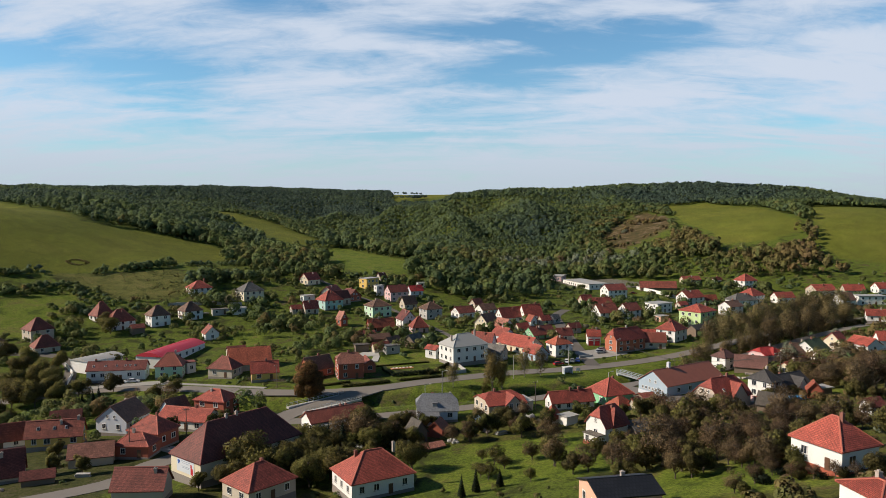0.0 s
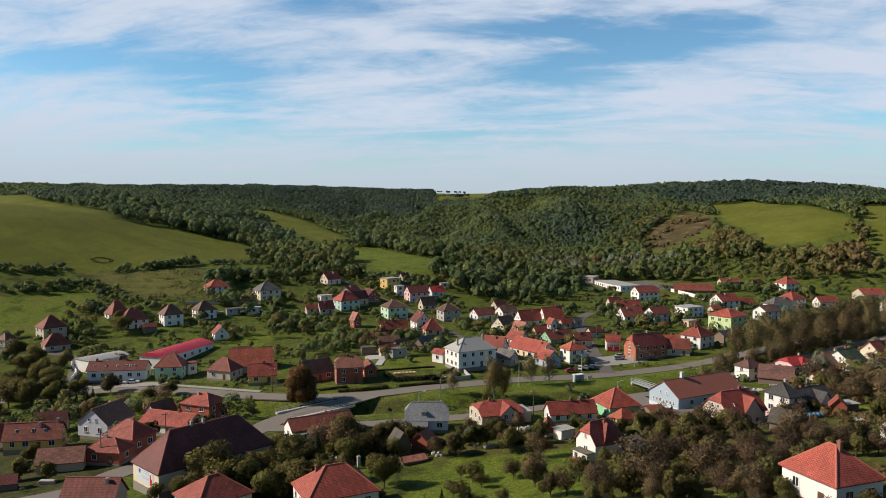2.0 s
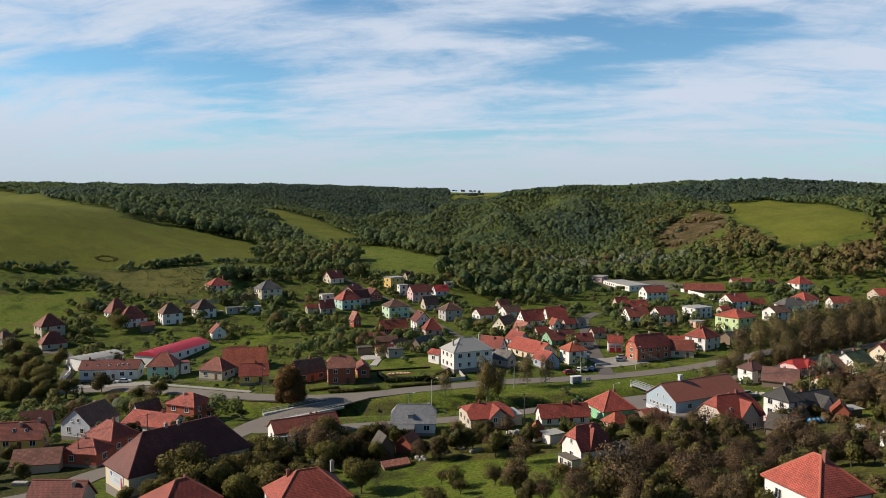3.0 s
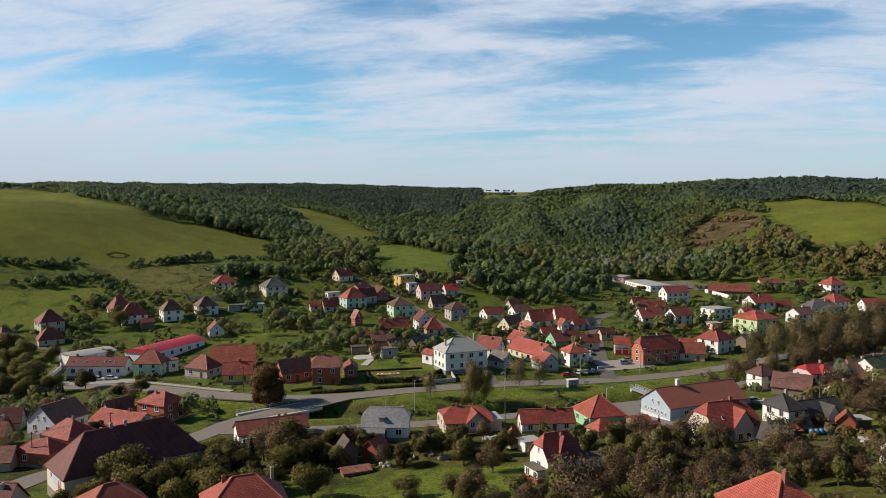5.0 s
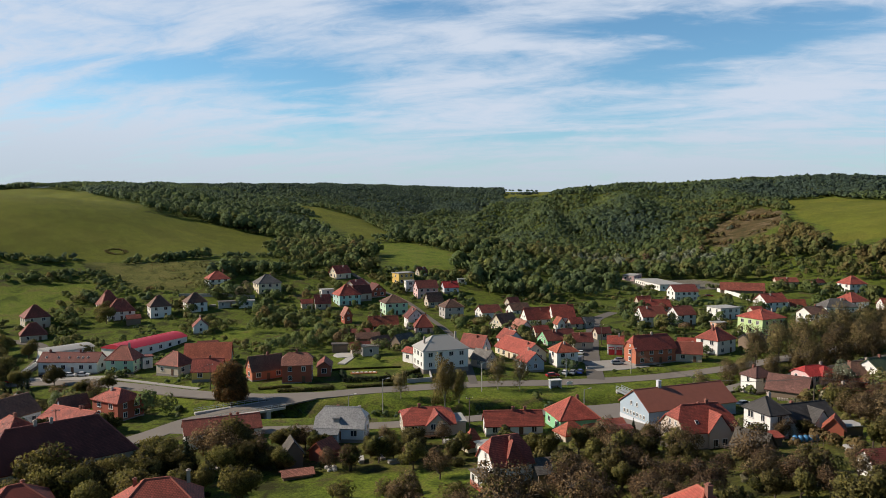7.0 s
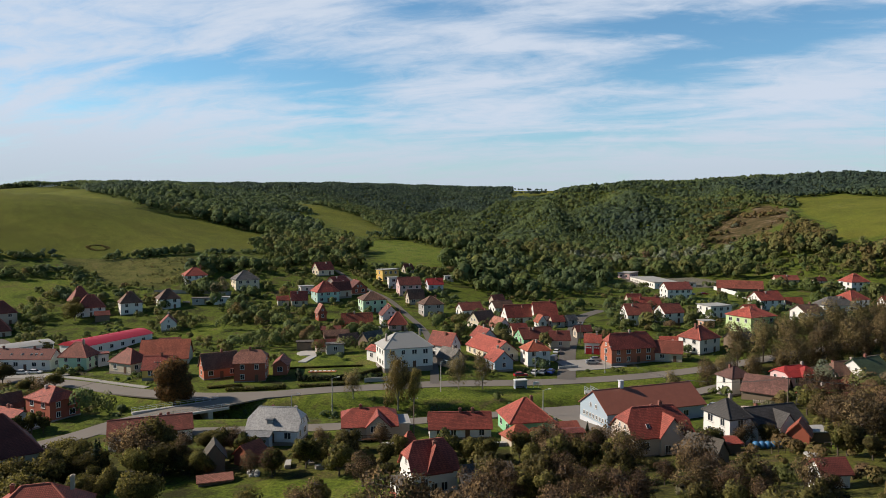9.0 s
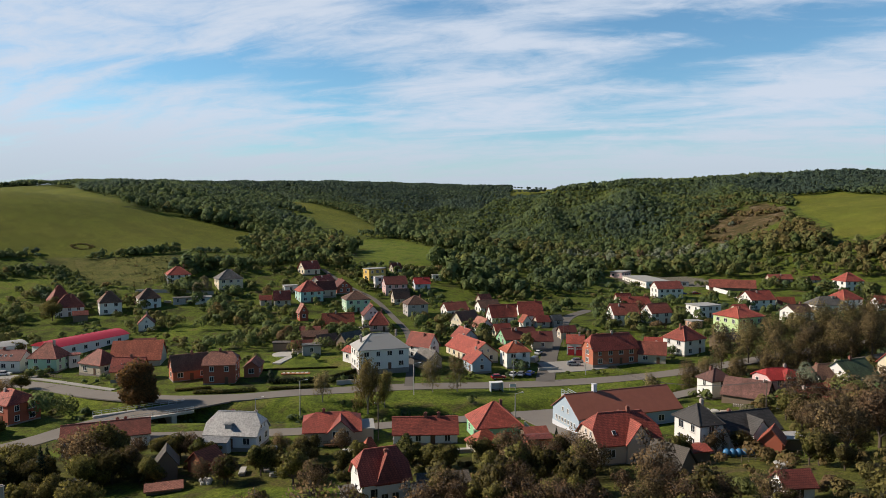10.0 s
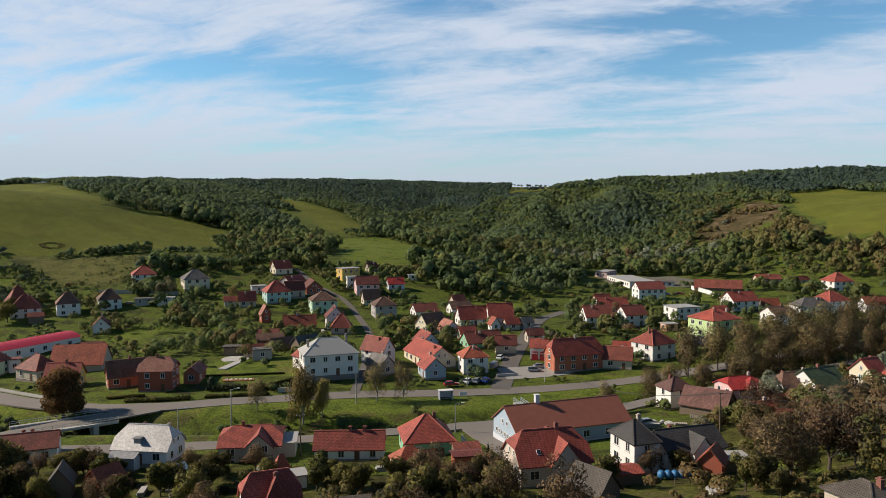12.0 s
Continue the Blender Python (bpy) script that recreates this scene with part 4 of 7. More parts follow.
house(-11.7, 313.5, 1.3, 60, 8.6, 5.1, 2.4, 2.6, "gable", "wood", "grey", "small weathered wooden shed with grey tiled gabled roof", "shed", windows=False, chimneys=0)
house(11.5, 386.9, 2.3, 33, 10.0, 8.0, 3.2, 2.7, "gable", "white", "brownred", "white rendered house with brownish red tiled gabled roof")
house(24.3, 400.0, 2.5, 32, 9.4, 7.5, 2.7, 2.6, "gable", "white", "brown", "white rendered house with brown tiled gabled roof")
house(19.9, 417.5, 3.7, 40, 6.1, 4.9, 2.3, 2.5, "gable", "beige", "brownred", "small beige rendered shed with brownish red tiled gabled roof", "shed", windows=True, chimneys=0)
house(22.1, 355.3, 1.6, 51, 9.5, 7.6, 3.4, 4.0, "gable", "cream", "brown", "cream rendered house with brown tiled gabled roof")
house(29.8, 350.7, 1.5, 307, 7.9, 6.3, 2.6, 3.1, "gable", "white", "pinkred", "white rendered house with faded red tiled gabled roof")
house(34.8, 375.0, 1.8, 28, 12.7, 7.6, 3.1, 4.4, "gable", "white", "red", "white rendered house with red tiled gabled roof", chimneys=2)
house(45.7, 375.7, 1.8, 19, 9.9, 7.9, 4.1, 4.8, "gable", "white", "red", "white rendered house with red tiled gabled roof")
house(45.0, 335.2, 0.9, 33, 13.1, 7.9, 2.0, 3.2, "gable", "green", "brownred", "green rendered house with brownish red tiled gabled roof", chimneys=2)
house(54.6, 326.9, 0.6, 14, 6.9, 4.9, 3.2, 2.6, "gable", "beige", "darkred", "beige rendered house with dark red tiled gabled roof")
house(48.2, 300.2, -0.4, 26, 7.7, 6.9, 5.3, 2.6, "hip", "white", "orange", "two-storey white rendered house with orange-red tiled hipped roof")
house(32.8, 307.4, 0.1, 308, 18.9, 9.4, 3.2, 3.4, "gable", "cream", "red", "long cream rendered house with red tiled gabled roof", chimneys=2)
house(17.3, 302.5, 0.6, 335, 9.4, 5.6, 4.5, 3.6, "gable", "white", "red", "two-storey white rendered house with red tiled gabled roof")
house(22.0, 289.8, 0.2, 327, 6.8, 5.4, 3.0, 2.7, "gable", "beige", "grey", "beige rendered house with grey tiled gabled roof")
house(78.0, 310.2, -0.1, 30, 16.4, 7.0, 5.2, 4.2, "jerkin", "orange", "red", "two-storey orange rendered house with red tiled half-hipped roof", chimneys=2)
home = house(66.6, 320.3, 0.2, 359, 5.6, 3.4, 4.4, 2.2, "gable", "white", "red", "two-storey white rendered house with red tiled gabled roof", windows=())
fire_doors(home, 5.6, 3.4, 4.4)
house(91.3, 313.2, 0.0, 355, 8.6, 5.2, 3.4, 3.2, "gable", "beige", "brownred", "beige rendered house with brownish red tiled gabled roof")
house(102.7, 326.6, 1.0, 43, 10.2, 9.2, 5.4, 3.6, "hip", "white", "red", "two-storey white rendered house with red tiled hipped roof")
house(93.6, 332.8, 1.1, 3, 6.8, 4.1, 2.0, 1.7, "gable", "beige", "red", "small beige rendered shed with red tiled gabled roof", "shed", windows=False, chimneys=0)
home = house(84.0, 376.2, 2.3, 20, 10.8, 8.7, 4.8, 3.8, "gable", "white", "brownred", "two-storey white rendered house with brownish red tiled gabled roof")
balcony(home, 10.8, 8.7, 2.7)
house(97.5, 380.5, 2.8, 31, 9.4, 7.5, 4.8, 3.1, "gable", "white", "brownred", "two-storey white rendered house with brownish red tiled gabled roof")
house(90.1, 418.8, 3.1, 18, 13.5, 6.7, 2.8, 2.9, "gable", "white", "red", "white rendered house with red tiled gabled roof", chimneys=2)
house(85.7, 435.9, 3.5, 25, 7.4, 4.4, 2.3, 2.6, "gable", "beige", "red", "beige rendered house with red tiled gabled roof")
house(108.4, 461.8, 3.7, 20, 13.5, 9.5, 5.3, 3.1, "gable", "white", "darkred", "two-storey white rendered house with dark red tiled gabled roof", chimneys=2)
house(118.4, 399.8, 3.3, 32, 11.2, 9.0, 5.0, 0.1, "flat", "white", "lightgrey", "two-storey white rendered house with pale flat sheet roof")
house(125.8, 359.9, 3.2, 38, 13.3, 12.0, 6.7, 3.0, "hip", "lime", "red", "two-storey lime green rendered house with red tiled hipped roof", chimneys=2)
home = house(146.1, 430.9, 3.3, 25, 12.4, 9.9, 4.8, 3.5, "gable", "white", "red", "two-storey white rendered house with red tiled gabled roof", chimneys=2)
balcony(home, 12.4, 9.9, 2.7)
house(159.8, 437.1, 3.3, 9, 7.6, 3.8, 2.3, 2.7, "gable", "beige", "orange", "small beige rendered shed with orange-red tiled gabled roof", "shed", windows=True, chimneys=0)
house(152.9, 387.5, 3.9, 32, 10.0, 8.0, 4.5, 2.5, "gable", "white", "brown", "two-storey white rendered house with brown tiled gabled roof")
house(175.7, 429.2, 3.2, 15, 15.4, 9.2, 3.4, 3.3, "hip", "white", "grey", "white rendered house with grey tiled hipped roof", chimneys=2)
house(186.7, 442.4, 3.3, 32, 11.4, 10.3, 4.6, 3.8, "hip", "white", "red", "two-storey white rendered house with red tiled hipped roof")
house(202.3, 488.9, 6.8, 23, 10.7, 9.7, 5.4, 3.9, "hip", "white", "red", "two-storey white rendered house with red tiled hipped roof")
house(203.4, 437.1, 3.4, 11, 11.6, 6.9, 3.7, 2.7, "gable", "white", "red", "white rendered house with red tiled gabled roof")
house(145.8, 494.8, 4.6, 355, 23.6, 5.9, 2.3, 3.7, "gable", "wood", "brownred", "long weathered wooden barn with brownish red tiled gabled roof", "barn", windows=False, chimneys=0)
house(87.5, 548.0, 6.2, 67, 15.4, 7.7, 3.4, 0.1, "flat", "pink", "lightgrey", "pink rendered house with pale flat sheet roof", chimneys=2)
house(101.4, 518.3, 4.6, 289, 37.1, 14.8, 3.5, 0.1, "flat", "white", "lightgrey", "white rendered house with pale flat sheet roof", chimneys=2)
house(115.0, 514.9, 4.9, 0, 20.0, 5.0, 2.1, 0.1, "flat", "white", "grey", "white rendered house with grey tiled roof", chimneys=2)
house(174.0, 513.7, 7.5, 9, 12.7, 6.4, 2.7, 2.1, "gable", "beige", "brownred", "beige rendered house with brownish red tiled gabled roof", chimneys=2)
house(190.3, 507.5, 8.7, 30, 6.7, 3.3, 2.0, 1.4, "gable", "beige", "brownred", "beige rendered house with brownish red tiled gabled roof")
house(236.7, 457.4, 5.1, 9, 13.8, 11.0, 4.1, 3.1, "gable", "beige", "red", "beige rendered house with red tiled gabled roof", chimneys=2)
house(230.0, 418.8, 3.7, 14, 8.8, 7.9, 4.2, 3.6, "gable", "white", "brown", "white rendered house with brown tiled gabled roof")
house(247.7, 424.4, 4.0, 356, 15.7, 7.8, 5.2, 0.1, "flat", "white", "lightgrey", "two-storey white rendered house with pale flat sheet roof", chimneys=2)
house(273.2, 454.1, 6.9, 4, 10.5, 8.4, 3.8, 3.0, "gable", "white", "red", "white rendered house with red tiled gabled roof")
house(256.6, 457.9, 6.3, 0, 12.7, 6.3, 2.7, 3.2, "gable", "beige", "red", "beige rendered house with red tiled gabled roof", chimneys=2)
house(203.3, 340.5, 7.2, 340, 10.6, 5.3, 3.1, 2.3, "gable", "white", "red", "white rendered house with red tiled gabled roof")
house(137.5, 271.7, 4.4, 36, 10.0, 9.0, 3.3, 3.4, "gable", "white", "greenroof", "white rendered house with green tiled gabled roof")
house(151.5, 281.1, 5.8, 34, 5.3, 6.4, 3.4, 3.0, "gable", "cream", "red", "cream rendered house with red tiled gabled roof")
house(157.1, 271.4, 6.9, 289, 8.9, 7.1, 2.9, 2.2, "gable", "white", "red", "white rendered house with red tiled gabled roof")
house(164.4, 270.5, 7.5, 354, 6.7, 4.7, 4.1, 2.6, "gable", "white", "red", "white rendered house with red tiled gabled roof")
home = house(119.5, 269.7, 2.1, 27, 9.0, 7.2, 4.5, 2.0, "jerkin", "pink", "brightred", "two-storey pink rendered house with bright red tiled half-hipped roof")
add_wing(home, 1.4, 4.2, 0.6, 7.2, 4.5, 2.0, "hip", "pink", "brightred")
house(132.5, 271.6, 3.5, 25, 10.6, 9.2, 2.6, 3.8, "jerkin", "white", "brown", "white rendered house with brown tiled half-hipped roof", chimneys=2)
house(104.4, 269.5, 0.7, 31, 6.6, 6.0, 4.8, 2.2, "hip", "white", "mauve", "two-storey white rendered house with mauve-brown tiled hipped roof")
house(111.4, 262.9, 1.6, 335, 10.5, 8.6, 1.9, 3.4, "gable", "wood", "mauve", "long weathered wooden barn with mauve-brown tiled gabled roof", "barn", windows=False, chimneys=0)
house(120.1, 251.2, 3.5, 33, 7.0, 5.6, 1.9, 1.8, "gable", "cream", "orange", "cream rendered house with orange-red tiled gabled roof")
house(92.5, 208.5, 5.9, 30, 4.8, 7.6, 5.2, 2.6, "hip", "white", "darkgrey", "two-storey white rendered house with dark grey tiled hipped roof", plinth=WALL["pink"])
home = house(101.0, 213.2, 5.6, 30, 11.5, 7.4, 3.4, 2.6, "gable", "white", "darkgrey", "white rendered house with dark grey tiled gabled roof")
add_wing(home, 0.5, 3.8, 1.2, 7.4, 3.4, 2.2, "gable", "white", "darkgrey")
home = house(78.5, 238.9, 0.6, 32, 26.7, 11.7, 3.9, 3.8, "gable", "paleblue", "brownsheet", "pale blue rendered house with brown sheet-metal gabled roof", windows=(), chimneys=0)
hall_details(home, 26.7, 11.7, 3.9, 3.8)
home = house(78.1, 202.7, 4.9, 26, 12.2, 8.8, 3.9, 4.2, "jerkin", "sand", "red", "sand-coloured rendered house with red tiled half-hipped roof", chimneys=2)
add_wing(home, 1.6, 5.0, 0.6, 8.8, 3.9, 3.2, "gable", "sand", "red")
add_skylight(home, -2.6, 8.8, 3.9, 4.2, 0.3)
house(85.9, 189.3, 7.3, 322, 6.2, 4.6, 2.0, 2.6, "gable", "wood", "greywood", "small weathered wooden shed with weathered grey gabled roof", "shed", windows=False, chimneys=0)
house(104.6, 204.4, 7.4, 70, 3.8, 3.6, 2.0, 2.0, "gable", "brick", "orange", "small brick-red shed with orange-red tiled gabled roof", "shed", windows=False, chimneys=0)
house(52.0, 225.0, -0.1, 23, 9.9, 10.0, 3.8, 3.9, "hip", "green", "red", "green rendered house with red tiled hipped roof")
house(38.3, 217.4, 0.5, 15, 13.4, 5.3, 2.5, 2.6, "gable", "white", "red", "white rendered house with red tiled gabled roof", chimneys=2)
house(30.9, 201.8, 0.9, 35, 3.6, 3.2, 1.8, 2.8, "hip", "cream", "orange", "small cream rendered shed with orange-red tiled hipped roof", "shed", windows=False, chimneys=0)
house(51.9, 211.8, 1.7, 35, 5.8, 4.6, 1.6, 2.0, "hip", "beige", "orange", "small beige rendered shed with orange-red tiled hipped roof", "shed", windows=False, chimneys=0)
house(56.0, 210.6, 2.0, 36, 2.7, 2.2, 1.6, 1.7, "gable", "beige", "orange", "small beige rendered shed with orange-red tiled gabled roof", "shed", windows=False, chimneys=0)
home = house(40.4, 177.4, 3.7, 34, 7.8, 6.4, 4.3, 3.9, "jerkin", "white", "red", "white rendered house with red tiled half-hipped roof")
add_wing(home, 0.6, 4.0, 0.5, 5.8, 4.2, 3.6, "hip", "white", "red")
porch(home, 7.8, 5.8)
home = house(17.5, 217.2, -1.8, 20, 11.9, 11.0, 4.7, 2.5, "jerkin", "beige", "red", "two-storey beige rendered house with red tiled half-hipped roof")
add_wing(home, 1.8, 5.2, 0.8, 11.0, 4.7, 2.4, "gable", "beige", "red")
bm = bmesh.new()
box(bm, 11.9 / 2 + 1.4, -1.0, 2.3, 2.8, 7.0, 5.0)
annex = part("annex", bm, WALL["beige"], home)
bm = bmesh.new()
box(bm, 11.9 / 2 + 1.5, -1.0, 4.9, 3.2, 7.4, 0.16)
part("annex_roof", bm, ROOF["lightgrey"], annex)
bm = bmesh.new()
box(bm, 1.4, -6.9, 2.5, 6.4, 1.2, 0.16)
for i in range(9):
    box(bm, -1.7 + i * 0.78, -7.45, 3.0, 0.06, 0.06, 0.9)
box(bm, 1.4, -7.45, 3.45, 6.4, 0.08, 0.08)
part("balcony", bm, M_DOOR, home, "dark wooden balcony")
home = house(-1.3, 209.9, -0.4, 5, 11.3, 7.4, 3.2, 3.7, "jerkin", "palegrey", "slate", "pale grey house with grey slate half-hipped roof", chimneys=2)
add_dormer(home, -0.8, -7.4 * 0.3, 3.2 + 1.3, 1.3, "slate", "grey")
add_lean_to(home, -2.6, 5.4, 2.2, 7.4, 2.9, "palegrey", "slate")
house(-30.1, 206.0, -1.9, 34, 17.2, 6.9, 3.3, 2.3, "gable", "white", "brownred", "white rendered house with brownish red tiled gabled roof", chimneys=2)
home = house(-47.9, 171.4, 0.3, 51, 27.6, 11.6, 4.7, 6.4, "hip", "cream", "darkred", "long cream rendered barn-like house with dark red tiled hipped roof", chimneys=2, windows=())
poster(home, 27.6, 9.4, 5.2)
house(-76.5, 193.6, -2.6, 340, 9.8, 7.8, 4.4, 3.1, "hip", "brick", "red", "two-storey brick-red house with red tiled hipped roof")
house(-77.1, 184.4, -2.4, 355, 9.0, 6.3, 3.3, 2.3, "hip", "brick", "red", "brick-red house with red tiled hipped roof")
house(-86.2, 179.5, -2.5, 18, 10.0, 6.0, 2.1, 2.6, "gable", "beige", "pinkred", "long beige rendered shed with faded red tiled gabled roof", "shed", chimneys=0, windows=())
house(-91.6, 209.9, -3.5, 78, 10.8, 9.7, 4.0, 3.9, "gable", "palegrey", "brown", "pale rendered house with brown tiled gabled roof")
home = house(-104.3, 197.2, -4.0, 13, 14.0, 4.9, 3.2, 3.5, "gable", "yellow", "brownred", "yellow rendered house with brownish red tiled gabled roof", chimneys=2)
for u in (-4, 0, 3):
    add_skylight(home, u, 4.9, 3.2, 3.5, 0.45)
house(-120.1, 198.8, -5.3, 28, 11.5, 4.0, 2.7, 3.6, "gable", "white", "brownred", "white rendered house with brownish red tiled gabled roof")
house(-72.4, 209.9, -2.5, 345, 15.3, 9.2, 2.8, 2.3, "gable", "white", "red", "white rendered house with red tiled gabled roof", chimneys=2)
house(-68.1, 221.5, -2.4, 342, 10.2, 8.1, 5.1, 2.4, "hip", "brick", "red", "two-storey brick-red house with red tiled hipped roof")
house(-61.8, 149.8, 0.4, 3, 10.3, 6.2, 2.7, 3.4, "gable", "beige", "darkred", "beige rendered house with dark red tiled gabled roof", windows=())
house(-101.1, 168.1, -2.7, 25, 8.2, 5.7, 1.8, 5.0, "gable", "beige", "darkred", "beige rendered house with dark red tiled gabled roof", windows=())
house(-91.1, 164.0, -2.0, 23, 6.6, 2.6, 1.6, 1.3, "gable", "wood", "darkred", "small weathered wooden shed with dark red tiled gabled roof", "shed", windows=False, chimneys=0)
house(-37.4, 148.9, 1.2, 48, 11.2, 9.5, 3.4, 3.3, "hip", "beige", "red", "beige rendered house with red tiled hipped roof")
house(-14.5, 153.5, 0.9, 30, 14.1, 10.6, 3.8, 4.2, "hip", "white", "red", "white rendered house with red tiled hipped roof", chimneys=2)
house(65.9, 121.7, 17.1, 294, 9.7, 8.8, 4.2, 3.7, "hip", "white", "red", "white rendered house with red tiled hipped roof", plinth=WALL["brick"])
house(28.2, 114.5, 12.1, 11, 10.3, 8.3, 3.9, 1.3, "gable", "peach", "black", "peach rendered house with black sheet-metal gabled roof")
house(54.4, 89.3, 21.2, 281, 6.9, 6.2, 4.0, 1.0, "hip", "white", "red", "white rendered house with red tiled hipped roof")
house(115.4, 167.9, 14.8, 304, 6.0, 5.4, 4.0, 1.2, "hip", "beige", "greywood", "beige rendered house with weathered grey hipped roof")
house(98.9, 167.1, 12.8, 19, 4.0, 3.2, 2.2, 1.4, "gable", "white", "darkred", "small white rendered shed with dark red tiled gabled roof", "shed", windows=True, chimneys=0)
house(-6.5, 191.6, -1.3, 301, 4.7, 3.8, 3.1, 2.5, "gable", "wood", "greywood", "small weathered wooden shed with weathered grey gabled roof", "shed", windows=False, chimneys=0)
house(-1.0, 196.1, -0.9, 72, 5.0, 4.2, 2.0, 1.9, "gable", "brick", "orange", "small brick-red shed with orange-red tiled gabled roof", "shed", windows=False, chimneys=0)
house(-2.6, 184.5, -1.2, 32, 6.0, 3.0, 0.9, 0.7, "gable", "wood", "pinkred", "half-collapsed low shed with patched red tiled roof", "shed", windows=False, chimneys=0)
house(9.5, 202.4, -0.4, 63, 2.6, 2.3, 1.6, 0.7, "gable", "palegrey", "paleblue", "small pale grey shed with pale blue sheet gabled roof", "shed", windows=False, chimneys=0)
house(34.6, 198.6, 1.2, 34, 4.0, 3.2, 2.2, 0.1, "flat", "white", "lightgrey", "small white garage with a pale flat roof", "shed", windows=False, chimneys=0)
house(49.5, 182.5, 4.0, 24, 8.0, 4.6, 1.9, 1.0, "gable", "wood", "greywood", "low wooden shed with weathered grey roof", "shed", windows=False, chimneys=0)
house(48.2, 176.6, 4.5, 24, 4.4, 3.0, 1.9, 0.9, "gable", "wood", "grey", "small shed with grey tiled roof", "shed", windows=False, chimneys=0)
house(61.3, 218.8, 1.4, 23, 4.6, 4.4, 2.2, 0.9, "gable", "wood", "brownred", "open wooden carport with brownish red roof", "shed", windows=False, chimneys=0)
house(-32.0, 202.0, -1.7, 34, 8.0, 4.2, 2.2, 0.5, "gable", "white", "lightgrey", "low white lean-to with pale sheet roof", "shed", windows=False, chimneys=0)

# outbuildings and small houses among the gardens
for x, y, yaw, L, W, H, rise, kind, wall, roof, label in (
        (51.5, 367.0, 30, 5.5, 4.2, 2.4, 2.0, "gable", "beige", "red", "small beige rendered shed with red tiled gabled roof"),
        (57.0, 370.0, 40, 4.6, 3.6, 2.6, 1.6, "gable", "grey", "grey", "small grey rendered shed with grey tiled gabled roof"),
        (45.0, 365.5, 300, 4.2, 3.6, 2.4, 2.4, "gable", "white", "orange", "small white rendered shed with orange-red tiled gabled roof"),
        (38.0, 345.0, 28, 6.0, 4.2, 2.4, 2.0, "gable", "cream", "red", "small cream rendered shed with red tiled gabled roof"),
        (62.5, 346.0, 25, 6.0, 4.0, 2.5, 1.8, "gable", "beige", "darkred", "small beige rendered shed with dark red tiled gabled roof"),
        (-73.0, 401.8, 35, 6.5, 4.5, 2.8, 0.1, "flat", "white", "lightgrey", "small white rendered garage with pale flat roof"),
        (-75.0, 378.6, 31, 5.0, 4.0, 2.3, 1.6, "gable", "beige", "red", "small beige rendered shed with red tiled gabled roof"),
        (-34.0, 331.0, 24, 7.5, 3.6, 2.0, 1.0, "gable", "wood", "brownred", "low wooden shed with brownish red tiled roof"),
        (-27.0, 318.0, 28, 9.0, 4.6, 2.4, 1.7, "gable", "wood", "brown", "low wooden barn with brown tiled gabled roof"),
        (-12.5, 458.7, 20, 5.0, 3.6, 2.4, 0.1, "flat", "white", "lightgrey", "small white garage with pale flat roof"),
        (-111.0, 369.0, 28, 8.0, 3.6, 2.3, 0.1, "flat", "grey", "grey", "low grey garage row with flat grey roof"),
        (-102.5, 372.0, 28, 7.0, 3.8, 2.5, 0.1, "flat", "white", "lightgrey", "low white garage row with pale flat roof"),
        (-140.0, 338.0, 42, 5.5, 3.8, 2.4, 1.3, "gable", "wood", "brownred", "low wooden shed with brownish red tiled roof"),
        (-84.0, 300.0, 30, 7.0, 4.5, 2.6, 1.6, "gable", "beige", "brownred", "small beige rendered shed with brownish red tiled roof"),
        (-27.2, 270.0, 107, 9.0, 4.2, 2.8, 1.6, "gable", "orange", "brownred", "low orange annex with brownish red tiled roof"),
        (89.5, 199.0, 24, 6.5, 4.0, 2.0, 0.5, "gable", "wood", "red", "low wooden lean-to with red tiled roof"),
        (107.5, 207.0, 18, 5.5, 3.4, 2.0, 0.1, "flat", "wood", "lightgrey", "open wooden lean-to with pale flat roof"),
        (123.0, 244.0, 15, 7.0, 4.4, 2.2, 1.2, "gable", "wood", "red", "low wooden shed with red tiled roof"),
        (126.0, 258.0, 30, 6.0, 4.4, 2.4, 1.6, "gable", "beige", "red", "small beige rendered shed with red tiled roof"),
        (141.0, 240.0, 25, 7.5, 4.6, 2.4, 1.0, "gable", "wood", "lightgrey", "open wooden shed with pale sheet roof"),
        (62.5, 213.0, 23, 5.0, 3.0, 2.2, 0.3, "gable", "brick", "darkred", "low brick-red lean-to with dark red roof"),
        (-110.0, 214.0, 20, 8.0, 5.0, 2.6, 3.2, "gable", "grey", "darkred", "grey rendered shed with dark red tiled gabled roof"),
        (-80.0, 219.0, 60, 7.0, 5.0, 3.2, 3.0, "gable", "palegrey", "brown", "small pale rendered house with brown tiled gabled roof"),
        (135.0, 412.0, 28, 6.0, 4.0, 2.4, 1.5, "gable", "beige", "red", "small beige rendered shed with red tiled gabled roof"),
        (111.0, 370.0, 30, 5.0, 4.0, 2.4, 0.1, "flat", "peach", "lightgrey", "small peach rendered garage with flat roof"),
        (117.0, 334.0, 33, 9.0, 5.0, 2.8, 1.6, "gable", "wood", "darkgrey", "low wooden barn with dark grey tiled roof")):
    house(x, y, gz(x, y) + 0.1, yaw, L, W, H, rise, kind, wall, roof, label, "shed", windows=wall not in ("wood", "brick"), chimneys=0)
house(-15.6, 436.0, gz(-15.6, 436.0), 28, 8.0, 6.4, 3.0, 2.8, "gable", "palegrey", "brightred", "small pale rendered house with bright red tiled gabled roof")
